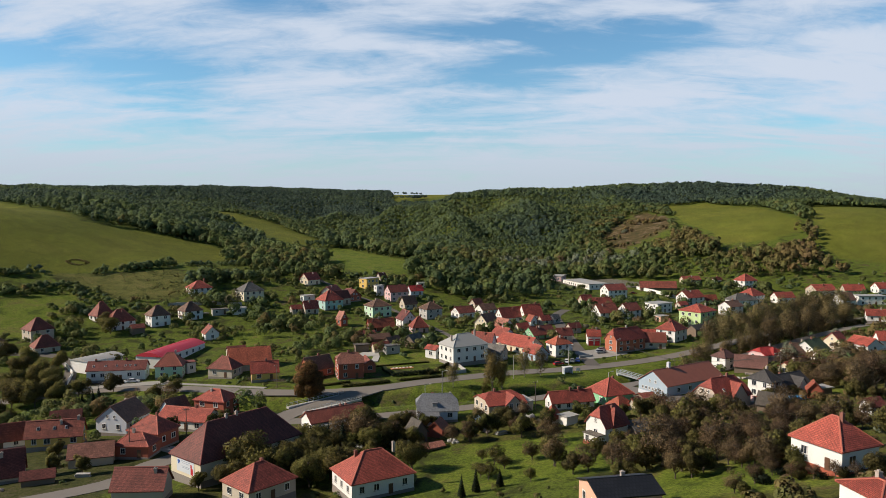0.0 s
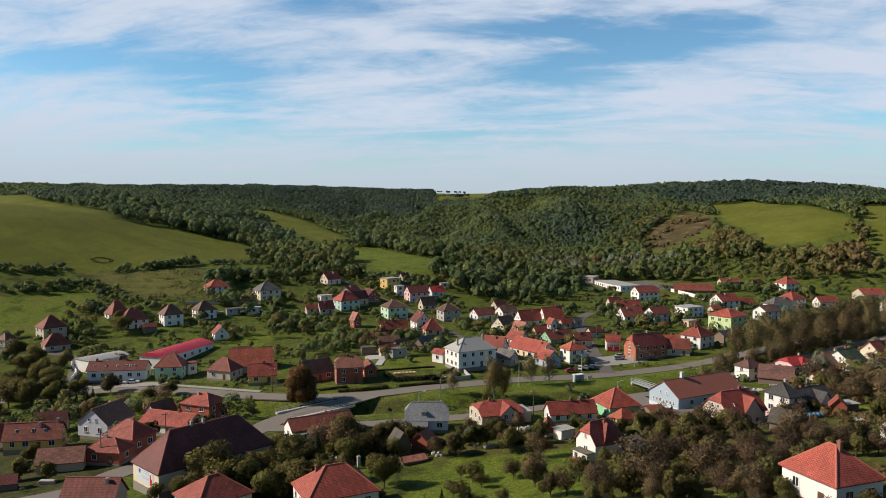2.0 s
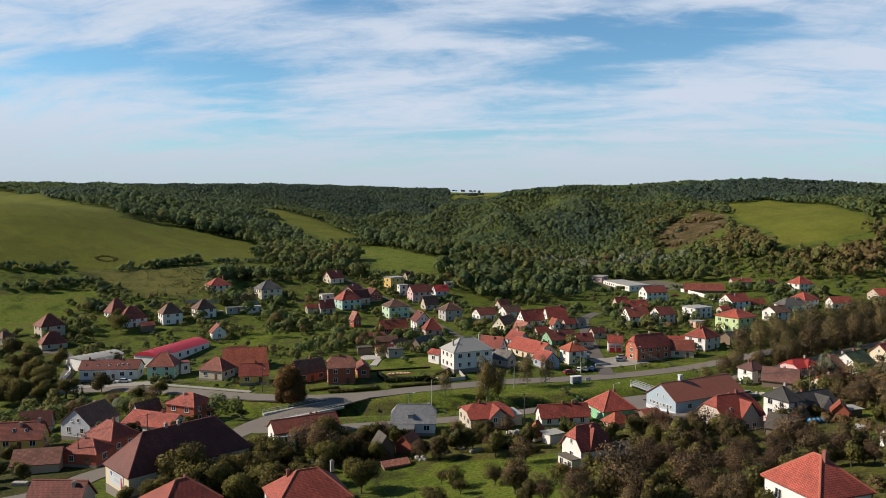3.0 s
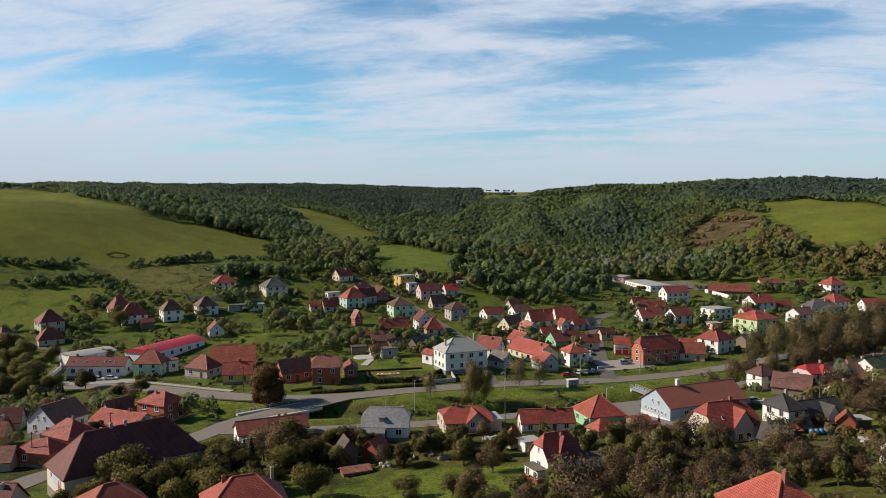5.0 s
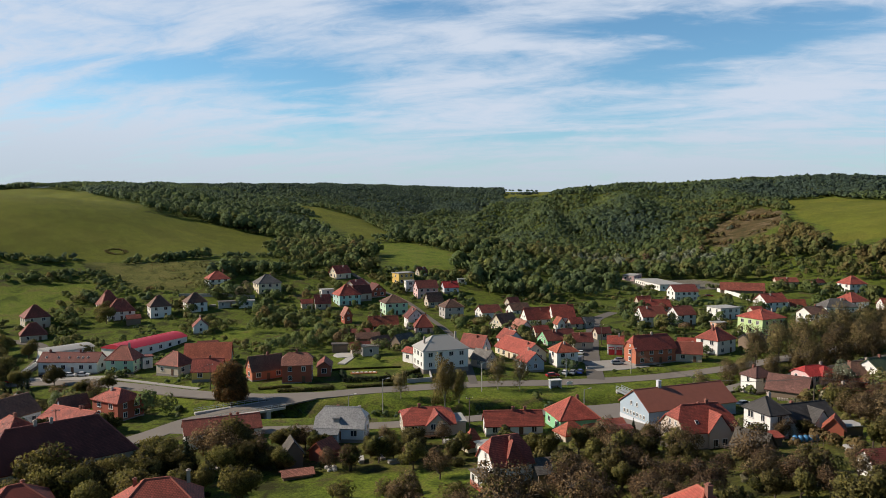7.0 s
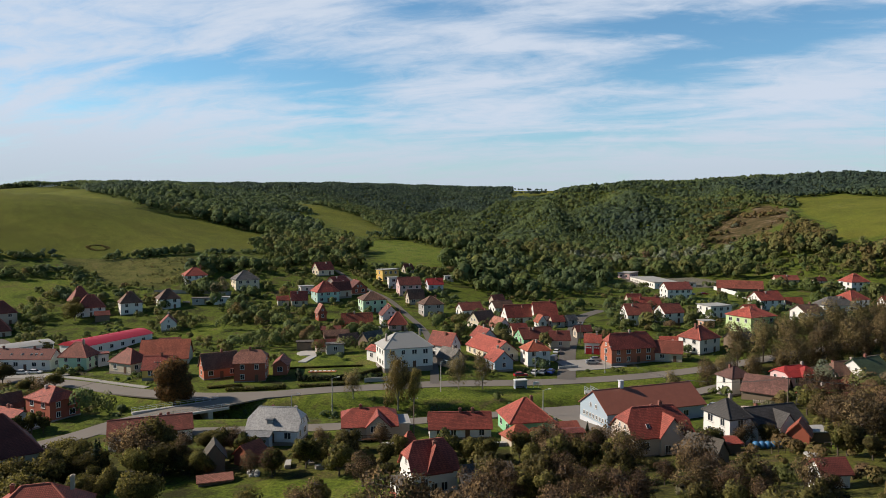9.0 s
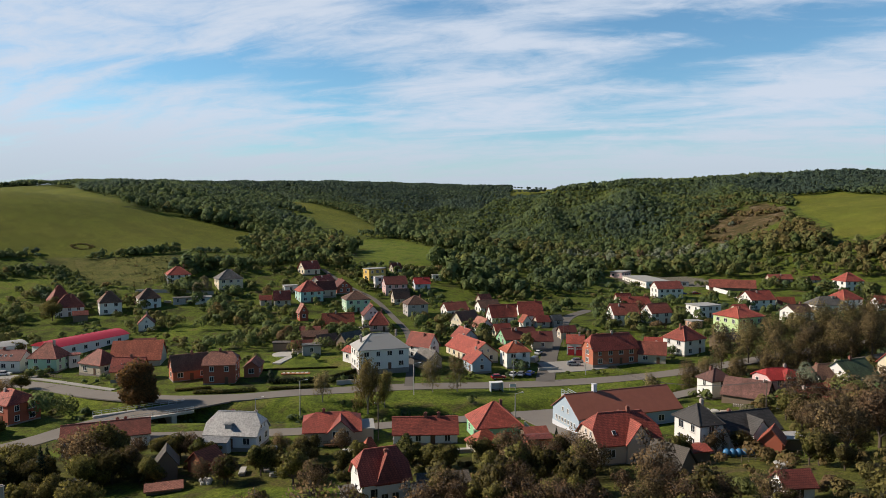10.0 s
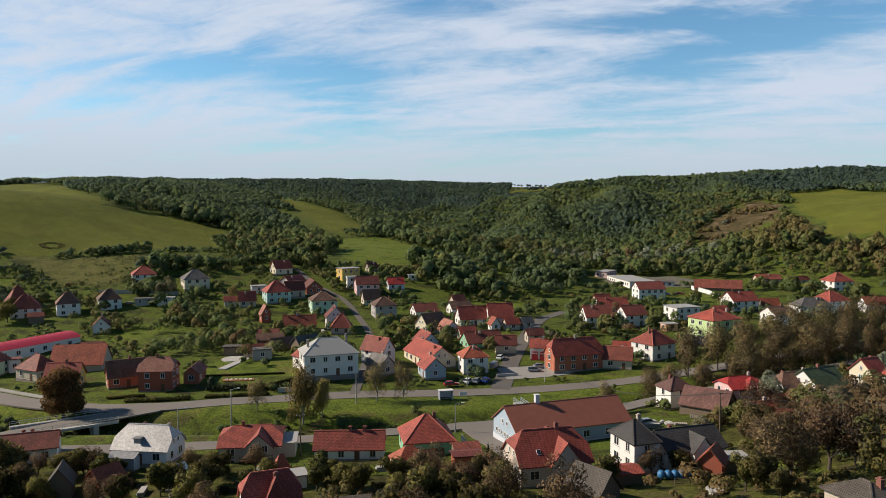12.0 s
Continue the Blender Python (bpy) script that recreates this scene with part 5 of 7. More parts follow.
house(-55.0, 402.0, gz(-55.0, 402.0), 40, 8.6, 6.6, 3.6, 3.6, "gable", "beige", "brownred", "beige rendered house with brownish red tiled gabled roof")
house(27.5, 325.0, gz(27.5, 325.0), 305, 9.0, 6.4, 3.0, 3.0, "gable", "palegrey", "red", "pale rendered house with red tiled gabled roof")
house(37.5, 291.0, gz(37.5, 291.0), 300, 8.0, 6.2, 3.2, 2.8, "gable", "paleblue", "red", "pale blue rendered house with red tiled gabled roof")

# ---- trees ----


def leaf_cloud(bm, rnd, lobes, count, size, hang=False):
    """Many small bent leaf sprays near the surface of some lobes (centre, radii)."""
    total = sum(r[0] * r[1] + r[2] * r[0] for c, r in lobes)
    way = bm.verts.layers.float_vector.new("crown_way")
    mid = sum((Vector(c) for c, r in lobes), Vector()) / len(lobes)
    for c, r in lobes:
        out = Vector(c) - mid
        if out.length > 0.01:
            out = out.normalized() * 0.45
        for _ in range(int(count * (r[0] * r[1] + r[2] * r[0]) / total)):
            d = Vector((rnd.gauss(0, 1), rnd.gauss(0, 1), rnd.gauss(0, 1))).normalized()
            k = rnd.uniform(0.55, 1.06)
            p = Vector((c[0] + d.x * r[0] * k, c[1] + d.y * r[1] * k, c[2] + d.z * r[2] * k))
            q = Euler((rnd.uniform(0, 6.3), rnd.uniform(0, 6.3), rnd.uniform(0, 6.3))).to_matrix()
            s = size * rnd.uniform(0.6, 1.4)
            if hang:
                q = Euler((rnd.uniform(-0.4, 0.4), rnd.uniform(-0.4, 0.4), rnd.uniform(0, 6.3))).to_matrix()
                shape = ((-0.32, 0, 0.6), (0.32, 0.1, 0.5), (0.05, 0, -1.1))
            else:
                shape = ((-0.62, -0.4, 0), (0.6, -0.35, 0.15), (0.05, 0.7, -0.1))
            vs = [bm.verts.new(p + q @ Vector(w) * s) for w in shape]
            nrm = (d + out + Vector((rnd.gauss(0, 0.25), rnd.gauss(0, 0.25), rnd.gauss(0, 0.25)))).normalized()
            for v in vs:
                v[way] = nrm
            bm.faces.new(vs)


def limb(bm, a, b, r0, r1, sides=6):
    a, b = Vector(a), Vector(b)
    m = (b - a).to_track_quat("Z", "Y").to_matrix()
    rings = []
    for p, r in ((a, r0), ((a + b) / 2, (r0 + r1) / 2), (b, r1)):
        rings.append([bm.verts.new(p + m @ Vector((math.cos(i * 6.2832 / sides) * r, math.sin(i * 6.2832 / sides) * r, 0))) for i in range(sides)])
    for s, t in zip(rings, rings[1:]):
        for i in range(sides):
            bm.faces.new((s[i], s[(i + 1) % sides], t[(i + 1) % sides], t[i]))


def tree(kind, leaf, label, seed, height=8.0, wide=3.2, count=700, size=0.68, bark=None, name="tree"):
    """One tree: trunk with limbs, and a crown of leaf sprays. Placed later by copies."""
    rnd = random.Random(seed)
    th = new(name)
    tagged(th, label, "bush" if name == "bush" else "tree", "village trees")
    bm = bmesh.new()
    lobes = []
    if kind == "conifer":
        limb(bm, (0, 0, -0.4), (0, 0, height * 0.95), height * 0.022, 0.03)
        for i in range(9):
            f = i / 8
            z = height * (0.1 + 0.88 * f)
            lobes.append(((0, 0, z), (wide * (1 - f * 0.93), wide * (1 - f * 0.93), height * 0.07)))
    elif kind == "bush":
        for i in range(5):
            a, d = rnd.uniform(0, 6.28), rnd.uniform(0.2, 0.6) * wide
            limb(bm, (0, 0, -0.3), (math.cos(a) * d, math.sin(a) * d, height * 0.6), 0.06, 0.02, 4)
            lobes.append(((math.cos(a) * d, math.sin(a) * d, height * rnd.uniform(0.35, 0.6)), (wide * rnd.uniform(0.4, 0.7), wide * rnd.uniform(0.4, 0.7), height * rnd.uniform(0.3, 0.42))))
    else:
        if kind == "tall":
            for i in range(12):
                a, d, f = rnd.uniform(0, 6.28), wide * rnd.uniform(0.1, 0.62), rnd.uniform(0.15, 0.88)
                rr = wide * rnd.uniform(0.22, 0.36) * (1.15 - 0.5 * f)
                lobes.append(((math.cos(a) * d * (1.15 - 0.5 * f), math.sin(a) * d * (1.15 - 0.5 * f), height * f), (rr, rr, height * rnd.uniform(0.1, 0.17))))
        if wide > 5 and kind == "round" and height > 12:
            for i in range(7):
                a = i * 0.9 + rnd.uniform(-0.3, 0.3)
                lobes.append(((math.cos(a) * wide * 0.55, math.sin(a) * wide * 0.55, height * rnd.uniform(0.24, 0.36)), (wide * 0.38, wide * 0.38, height * 0.15)))
        fork = height * (0.2 if kind == "round" else 0.22)
        limb(bm, (0, 0, -0.4), (rnd.uniform(-0.2, 0.2), rnd.uniform(-0.2, 0.2), fork), height * (0.03 if kind == "round" else 0.015), height * (0.022 if kind == "round" else 0.012), 8)
        for i in range(9 if kind == "round" else 8):
            a, t = rnd.uniform(0, 6.28), rnd.uniform(0.12, 1.0)
            d = wide * rnd.uniform(0.25, 0.7)
            if kind == "tall":
                d *= 0.75
            tip = (math.cos(a) * d, math.sin(a) * d, fork + (height - fork) * (0.16 + 0.68 * t * rnd.uniform(0.6, 1.1)))
            limb(bm, (0, 0, fork * rnd.uniform(0.7, 1.0)), tip, height * (0.014 if kind == "round" else 0.009), 0.025, 5)
            for _ in range(6 if leaf in ("brown", "gold") else 3):
                e = (tip[0] + rnd.uniform(-1, 1) * wide * 0.35, tip[1] + rnd.uniform(-1, 1) * wide * 0.35, tip[2] + rnd.uniform(-0.05, 0.14) * height)
                limb(bm, tip, e, 0.05, 0.015, 4)
            rr = wide * rnd.uniform(0.3, 0.52)
            lobes.append((tip, (rr, rr, rr * (0.85 if kind == "round" else 1.25))))
        lobes.append(((0, 0, fork + (height - fork) * 0.5), (wide * 0.5, wide * 0.5, (height - fork) * 0.42)))
    part("trunk", bm, bark or M_BARK, th)
    bm = bmesh.new()
    leaf_cloud(bm, rnd, lobes, count, size, kind == "tall" and leaf == "willow")
    me = bpy.data.meshes.new("crown")
    bm.to_mesh(me)
    bm.free()
    me.materials.append(LEAF[leaf])
    c = new("crown", me)
    c.parent = th
    return th


def place(proto, x, y, scale=1.0, turn=None, z=None):
    t = copy_thing(proto, pose(x, y, gz(x, y) if z is None else z, 0, 0, random.uniform(0, 360) if turn is None else turn))
    t.matrix_basis = t.matrix_basis @ Matrix.Diagonal((scale * random.uniform(0.9, 1.1), scale * random.uniform(0.9, 1.1), scale, 1))
    return t


PROTO = {
    "green": [tree("round", "green", "leafy green garden tree with a rounded crown", s, 7.5, 3.4, 2200, 0.37) for s in (1, 2, 3)],
    "olive": [tree("round", "olive", "olive-green tree with thinning autumn leaves", s, 7.0, 3.3, 2200, 0.33) for s in (4, 5, 6)],
    "brown": [tree("round", "brown", "nearly bare brown autumn tree with fine twigs", s, 7.5, 4.2, 2500, 0.2) for s in (7, 8, 9)],
    "fruit": [tree("round", "olive", "small spreading fruit tree in the grass", s, 4.2, 2.6, 1100, 0.22) for s in (10, 11)],
    "tall": [tree("tall", "willow", "tall birch tree with hanging yellowing leaves", s, 13, 4.6, 5600, 0.25, M_BIRCH) for s in (12, 13)],
    "bare": [tree("tall", "gold", "thinly leaved autumn birch with bare hanging twigs", s, 12, 4.4, 3400, 0.2, M_BIRCH) for s in (24, 25)],
    "browntall": [tree("tall", "gold", "tall brown autumn tree by the stream", s, 12, 5.0, 3600, 0.25) for s in (14, 15)],
    "bush": [tree("bush", c, "dense leafy bush in a garden", s, 2.4, 1.8, 900, 0.22, name="bush") for s, c in ((16, "green"), (17, "olive"), (18, "dark"))],
    "conifer": [tree("conifer", "dark", "tall dark green conifer tree", s, 9, 1.9, 2400, 0.28) for s in (19, 20)],
    "chestnut": [tree("round", "rust", "big rust-brown chestnut tree by the bridge", 21, 15.0, 5.2, 13000, 0.34)],
    "broad": [tree("round", "olive", "broad old tree with olive-brown leaves", s, 8.5, 5.4, 4400, 0.35) for s in (22, 23)],
}


def drop(kind, x, y, scale=1.0):
    return place(random.choice(PROTO[kind]), x, y, scale)


random.seed(5)
place(PROTO["chestnut"][0], -42.5, 235.7, 1.0)
for x, y, s in ((4, 246, 0.75), (29.8, 262.2, 0.95), (36.1, 265.1, 0.92)):
    drop("bare", x, y, s)
for x, y, s in ((17, 244, 1.2), (20.5, 247, 0.8)):
    drop("tall", x, y, s)
for x, y, s in ((88, 263, 0.65), (100, 285, 0.9), (105, 291, 0.85), (114, 293, 0.9), (123, 300, 0.85), (131, 303, 0.95), (140, 306, 0.9), (150, 311, 1.0), (158, 316, 0.9), (166, 322, 0.95), (111, 302, 1.15), (120, 309, 1.25), (129, 315, 1.2), (137, 318, 1.3), (146, 325, 1.3), (155, 330, 1.25), (163, 334, 1.35), (172, 340, 1.3), (182, 346, 1.3), (192, 352, 1.25),
                (126, 296, 1.1), (135, 300, 1.2), (145, 304, 1.2), (155, 309, 1.25), (174, 328, 1.2), (184, 334, 1.2)):
    drop("browntall", x, y, s)
for x, y, s in ((-40, 160, 0.9), (-34, 171, 0.85), (-29, 179, 0.7), (-43, 155, 0.7), (-19, 193, 1.05), (-15, 187, 0.8), (60, 122, 0.5), (66, 109, 0.5), (-151, 335, 0.95), (-158, 343, 0.8), (-91, 250, 0.55), (-96, 245, 0.6), (-146, 266, 0.9), (-160, 280, 0.9), (-155, 258, 0.8), (-12, 200, 0.6), (-44, 165, 1.2), (-35, 163, 0.9), (-32, 175.5, 0.8), (-35.5, 170.5, 0.85), (-29, 181, 0.62), (-148, 254, 0.9), (-137, 256, 0.8), (-125, 252, 0.75), (-115, 256, 0.7), (-163, 290, 0.9), (-150, 287, 0.8), (-176, 296, 0.9), (-130, 246, 0.8), (-141, 247, 0.9)):
    drop("broad", x, y, s)
for x, y, s in ((-122, 243, 0.6), (-119, 242, 0.62), (-116, 243, 0.65), (-114, 243, 0.75), (-112, 242, 0.6), (-125, 241, 0.55), (-29, 187, 0.75), (-26, 185, 0.6), (7, 147, 0.55), (4, 144, 0.5), (12, 149, 0.45), (66, 217, 0.4)):
    drop("conifer", x, y, s)

# larger trees that stand between the houses
for kind, x, y, size in (("broad", -6.8, 166.8, 0.85), ("brown", -20, 187, 1.35), ("brown", -26, 191, 1.2), ("brown", -13, 190, 0.9), ("broad", -140, 262, 1.0), ("broad", -148, 268, 1.0), ("olive", -152, 262, 1.2), ("olive", -143, 243, 1.1), ("broad", -136, 244, 0.95), ("olive", -128, 247, 0.9),
                         ("broad", -146, 236, 1.0), ("brown", -120, 236, 0.9), ("olive", -110, 238, 1.0), ("brown", -103, 242, 0.9), ("olive", -97, 240, 0.9), ("brown", -90, 243, 0.85), ("broad", -38, 160, 1.0), ("olive", -30, 164, 1.0), ("broad", -34, 184, 0.9),
                         ("olive", -84, 170, 0.7), ("olive", -92, 172, 0.7), ("brown", -108, 176, 0.8), ("olive", -98, 186, 0.7), ("bush", -88, 190, 1.0), ("bush", -102, 190, 1.0), ("bush", -95, 178, 1.2), ("conifer", -24.4, 180, 1.0), ("brown", 44.5, 145.4, 1.45), ("brown", 54.7, 143.6, 1.2), ("olive", 15.1, 194.1, 0.9), ("green", 12.2, 193.0, 0.8),
                         ("fruit", 12.3, 167.5, 1.1), ("fruit", 25.1, 159.6, 1.15), ("fruit", 34, 160, 1.2), ("brown", 21, 168, 0.6), ("brown", 115, 198.8, 1.3), ("brown", 122, 205, 1.45), ("brown", 128.7, 216.9, 1.25),
                         ("olive", 124.5, 190.3, 1.2), ("olive", 107.4, 191.8, 0.8), ("brown", 137, 226, 0.9), ("olive", 131, 205, 1.3), ("olive", 61.3, 184.2, 1.0), ("green", 66, 186, 0.8),
                         ("olive", 57, 187, 0.8), ("brown", 82.9, 175.5, 1.1), ("brown", 27.5, 181.6, 0.8), ("olive", 20.7, 188.4, 0.9), ("broad", -32.8, 180.8, 0.85), ("broad", -17.9, 183.5, 0.8), ("olive", 18.8, 195.9, 0.9),
                         ("green", 39.8, 196.4, 0.75), ("olive", 53.8, 196.1, 0.9), ("green", 58, 198, 0.8), ("olive", 48, 194, 0.8), ("olive", 88, 196, 0.8), ("brown", 95, 204, 0.7), ("olive", 100, 206.5, 0.6)):
    drop(kind, x, y, size)

hx = np.array([h[0] for h in HOUSES])
hy = np.array([h[1] for h in HOUSES])
hr = np.array([h[2] for h in HOUSES])


HALLS = [(-150, 262), (-60, 268), (-62, 322), (-95, 322), (-150, 290)]


def clear(x, y, gap=2.0):
    if np.any(np.hypot(hx - x, hy - y) < hr + gap):
        return False
    if inside(np.array(x), np.array(y), HALLS):
        return False
    for line, w in ROADS:
        if path_distance(x, y, line) < w + gap * 0.5:
            return False
    return True


FAR_TREES = {"brown": [], "leafy": []}
SMALL_LAWN = [(104, 196), (124, 204), (124, 217), (104, 213)]


def scatter(kinds, poly, count, lo=0.7, hi=1.25, gap=2.0):
    xs, ys = [p[0] for p in poly], [p[1] for p in poly]
    made = 0
    for _ in range(count * 12):
        if made >= count:
            break
        x, y = random.uniform(min(xs), max(xs)), random.uniform(min(ys), max(ys))
        if not inside(np.array(x), np.array(y), poly) or not clear(x, y, gap):
            continue
        if inside(np.array(x), np.array(y), SMALL_LAWN):
            continue
        kind, size = random.choice(kinds), random.uniform(lo, hi)
        if (y > 214 and x < 92) or x > 128 or y > 262 or x < -75:
            FAR_TREES["brown" if kind.startswith("brown") else "leafy"].append((x, y, size))
        else:
            drop(kind, x, y, size)
        made += 1


scatter(["brown", "brown", "brown", "olive"], [(104, 196), (118, 200), (136, 216), (160, 285), (143, 270), (122, 262), (112, 240), (116, 215)], 64, 0.7, 1.1, 0.5)
scatter(["brown", "brown", "brown", "olive"], [(48, 158), (62, 150), (72, 178), (78, 196), (58, 202), (49, 186)], 26, 0.6, 0.95, 1.5)
scatter(["brown", "olive", "bush", "olive"], [(60, 130), (130, 120), (180, 200), (130, 200), (98, 190), (76, 180)], 60, 0.55, 0.95, 1.0)
scatter(["olive", "fruit", "fruit", "brown"], [(2, 150), (60, 125), (40, 178), (6, 188)], 20, 0.6, 0.95)
scatter(["brown", "fruit", "olive", "brown"], [(22, 140), (66, 122), (52, 162), (30, 160)], 12, 0.6, 0.85)
scatter(["green", "olive", "broad", "brown"], [(-150, 236), (-80, 244), (-62, 236), (-66, 228), (-105, 222), (-150, 225)], 26, 0.5, 0.85, 0.8)
scatter(["olive", "broad", "green"], [(-60, 152), (-24, 156), (-14, 168), (-24, 186), (-40, 178)], 14, 0.6, 0.9, 0.5)
scatter(["olive", "green", "bush", "brown"], [(-40, 186), (60, 190), (62, 207), (20, 206), (-30, 202)], 30, 0.45, 0.8, 0.8)
scatter(["olive", "broad", "bush"], [(-45, 150), (-15, 163), (-12, 180), (-45, 170)], 10, 0.5, 0.8, 0.8)
scatter(["browntall", "brown"], [(104, 288), (190, 322), (230, 372), (205, 392), (150, 345), (112, 306)], 46, 0.65, 0.95, 0.3)
scatter(["green", "olive", "fruit"], [(-100, 296), (0, 292), (-5, 330), (-60, 350), (-120, 350)], 24, 0.45, 0.9, 1.2)
scatter(["green", "olive", "brown", "olive"], [(-200, 300), (-100, 300), (0, 300), (40, 360), (-20, 420), (-110, 400), (-190, 350)], 34, 0.5, 0.95, 1.2)
scatter(["green", "bush", "olive", "bush"], [(-150, 190), (-60, 200), (-55, 230), (-140, 245)], 40, 0.5, 0.9, 1.0)


scatter(["brown", "brown", "olive", "bush"], [(42, 160), (79, 174), (100, 166), (94, 146), (80, 150), (62, 136), (56, 128), (40, 142)], 46, 0.55, 0.9, 0.6)


for x, y, s in ((57.4, 118.6, 0.42), (60, 116.6, 0.36), (62.7, 115.2, 0.4), (65.3, 113.6, 0.34), (56.6, 124, 0.42), (57.8, 129, 0.45), (52, 120, 0.5), (47, 116, 0.5)):
    drop("brown", x, y, s)
    drop("bush", x + 0.9, y - 0.6, s * 1.8)


scatter(["olive", "green", "broad", "olive", "brown"], [(-32, 178), (-6, 186), (28, 190), (30, 207), (-32, 205)], 14, 0.45, 0.72, 0.4)
scatter(["olive", "green", "broad"], [(-50, 300), (60, 300), (56, 330), (-10, 345), (-60, 340)], 22, 0.45, 0.75, 0.8)
scatter(["olive", "green", "brown"], [(60, 310), (150, 330), (190, 400), (110, 440), (66, 400)], 30, 0.45, 0.8, 0.8)


# ---- woods on the hills ----


def patchy(x, y, s, seed):
    return np.sin(x / s + seed) * np.sin(y / s * 1.3 + seed * 2.1) + 0.6 * np.sin((x + y) / s * 1.9 + seed * 3.3)


rng = np.random.default_rng(3)
OPEN = [p for key in ("mown", "dry", "scar", "yard") for p in FIELDS[key]]
VILLAGE = [(-260, 240), (-205, 330), (-150, 385), (-120, 412), (-75, 450), (-20, 470), (10, 430), (70, 455), (80, 570), (150, 525), (225, 505), (330, 480), (330, 200), (0, 100), (-260, 120)]


NOTCH = [(-28, 1430), (29, 1430), (22, 1950), (-56, 1950)]


def seen_from_village(x, y, z):
    """Slopes that face the valley."""
    ok = np.ones(len(x), bool)
    for f in np.linspace(0.35, 0.97, 26):
        sx, sy = 40 + (x - 40) * f, 40 + (y - 40) * f
        ok &= hills(sx, sy) < 56 + (z + 16 - 56) * f
    return ok


def hides_field(x, y, z):
    """Tall trees keep clear of the lower edge of the open fields, as seen from the valley."""
    bad, done = np.zeros(len(x), bool), np.zeros(len(x), bool)
    for f in 1.0 + np.arange(0.02, 0.9, 0.015):
        px, py, pz = 40 + (x - 40) * f, 40 + (y - 40) * f, 55 + (z - 55) * f
        hit = ~done & (hills(px, py) > pz)
        if hit.any():
            for p in FIELDS["mown"] + FIELDS["scar"]:
                bad |= hit & inside(px, py, p)
            done |= hit
    return bad


def spots(n, x0, x1, y0, y1, poly=None, avoid=True, tall=10.0):
    x, y = rng.uniform(x0, x1, n), rng.uniform(y0, y1, n)
    if poly is None:
        keep = ~inside(x, y, VILLAGE) & (np.abs(x + 60) < 0.72 * y + 130)
    else:
        keep = inside(x, y, poly)
    for p in OPEN:
        keep &= ~inside(x, y, p)
    keep &= ~inside(x, y, NOTCH) & ~inside(x, y, SMALL_LAWN)
    x, y = x[keep], y[keep]
    keep = seen_from_village(x, y, hills(x, y))
    if poly is None:
        keep &= ~hides_field(x, y, hills(x, y) + tall)
    if poly is VILLAGE:
        keep &= patchy(x, y, 11, 1.7) + rng.normal(0, 0.4, len(x)) > 0.15
    if poly is not None:
        for p in FIELDS["lawn"]:
            keep &= ~(inside(x, y, p) & (rng.uniform(0, 1, len(x)) < 0.93))
    if avoid:
        for line, w in ROADS:
            keep &= path_distance(x, y, line) > w + 0.8
        for a, b, r in HOUSES:
            keep &= np.hypot(x - a, y - b) > r + 0.8
    return x[keep], y[keep]


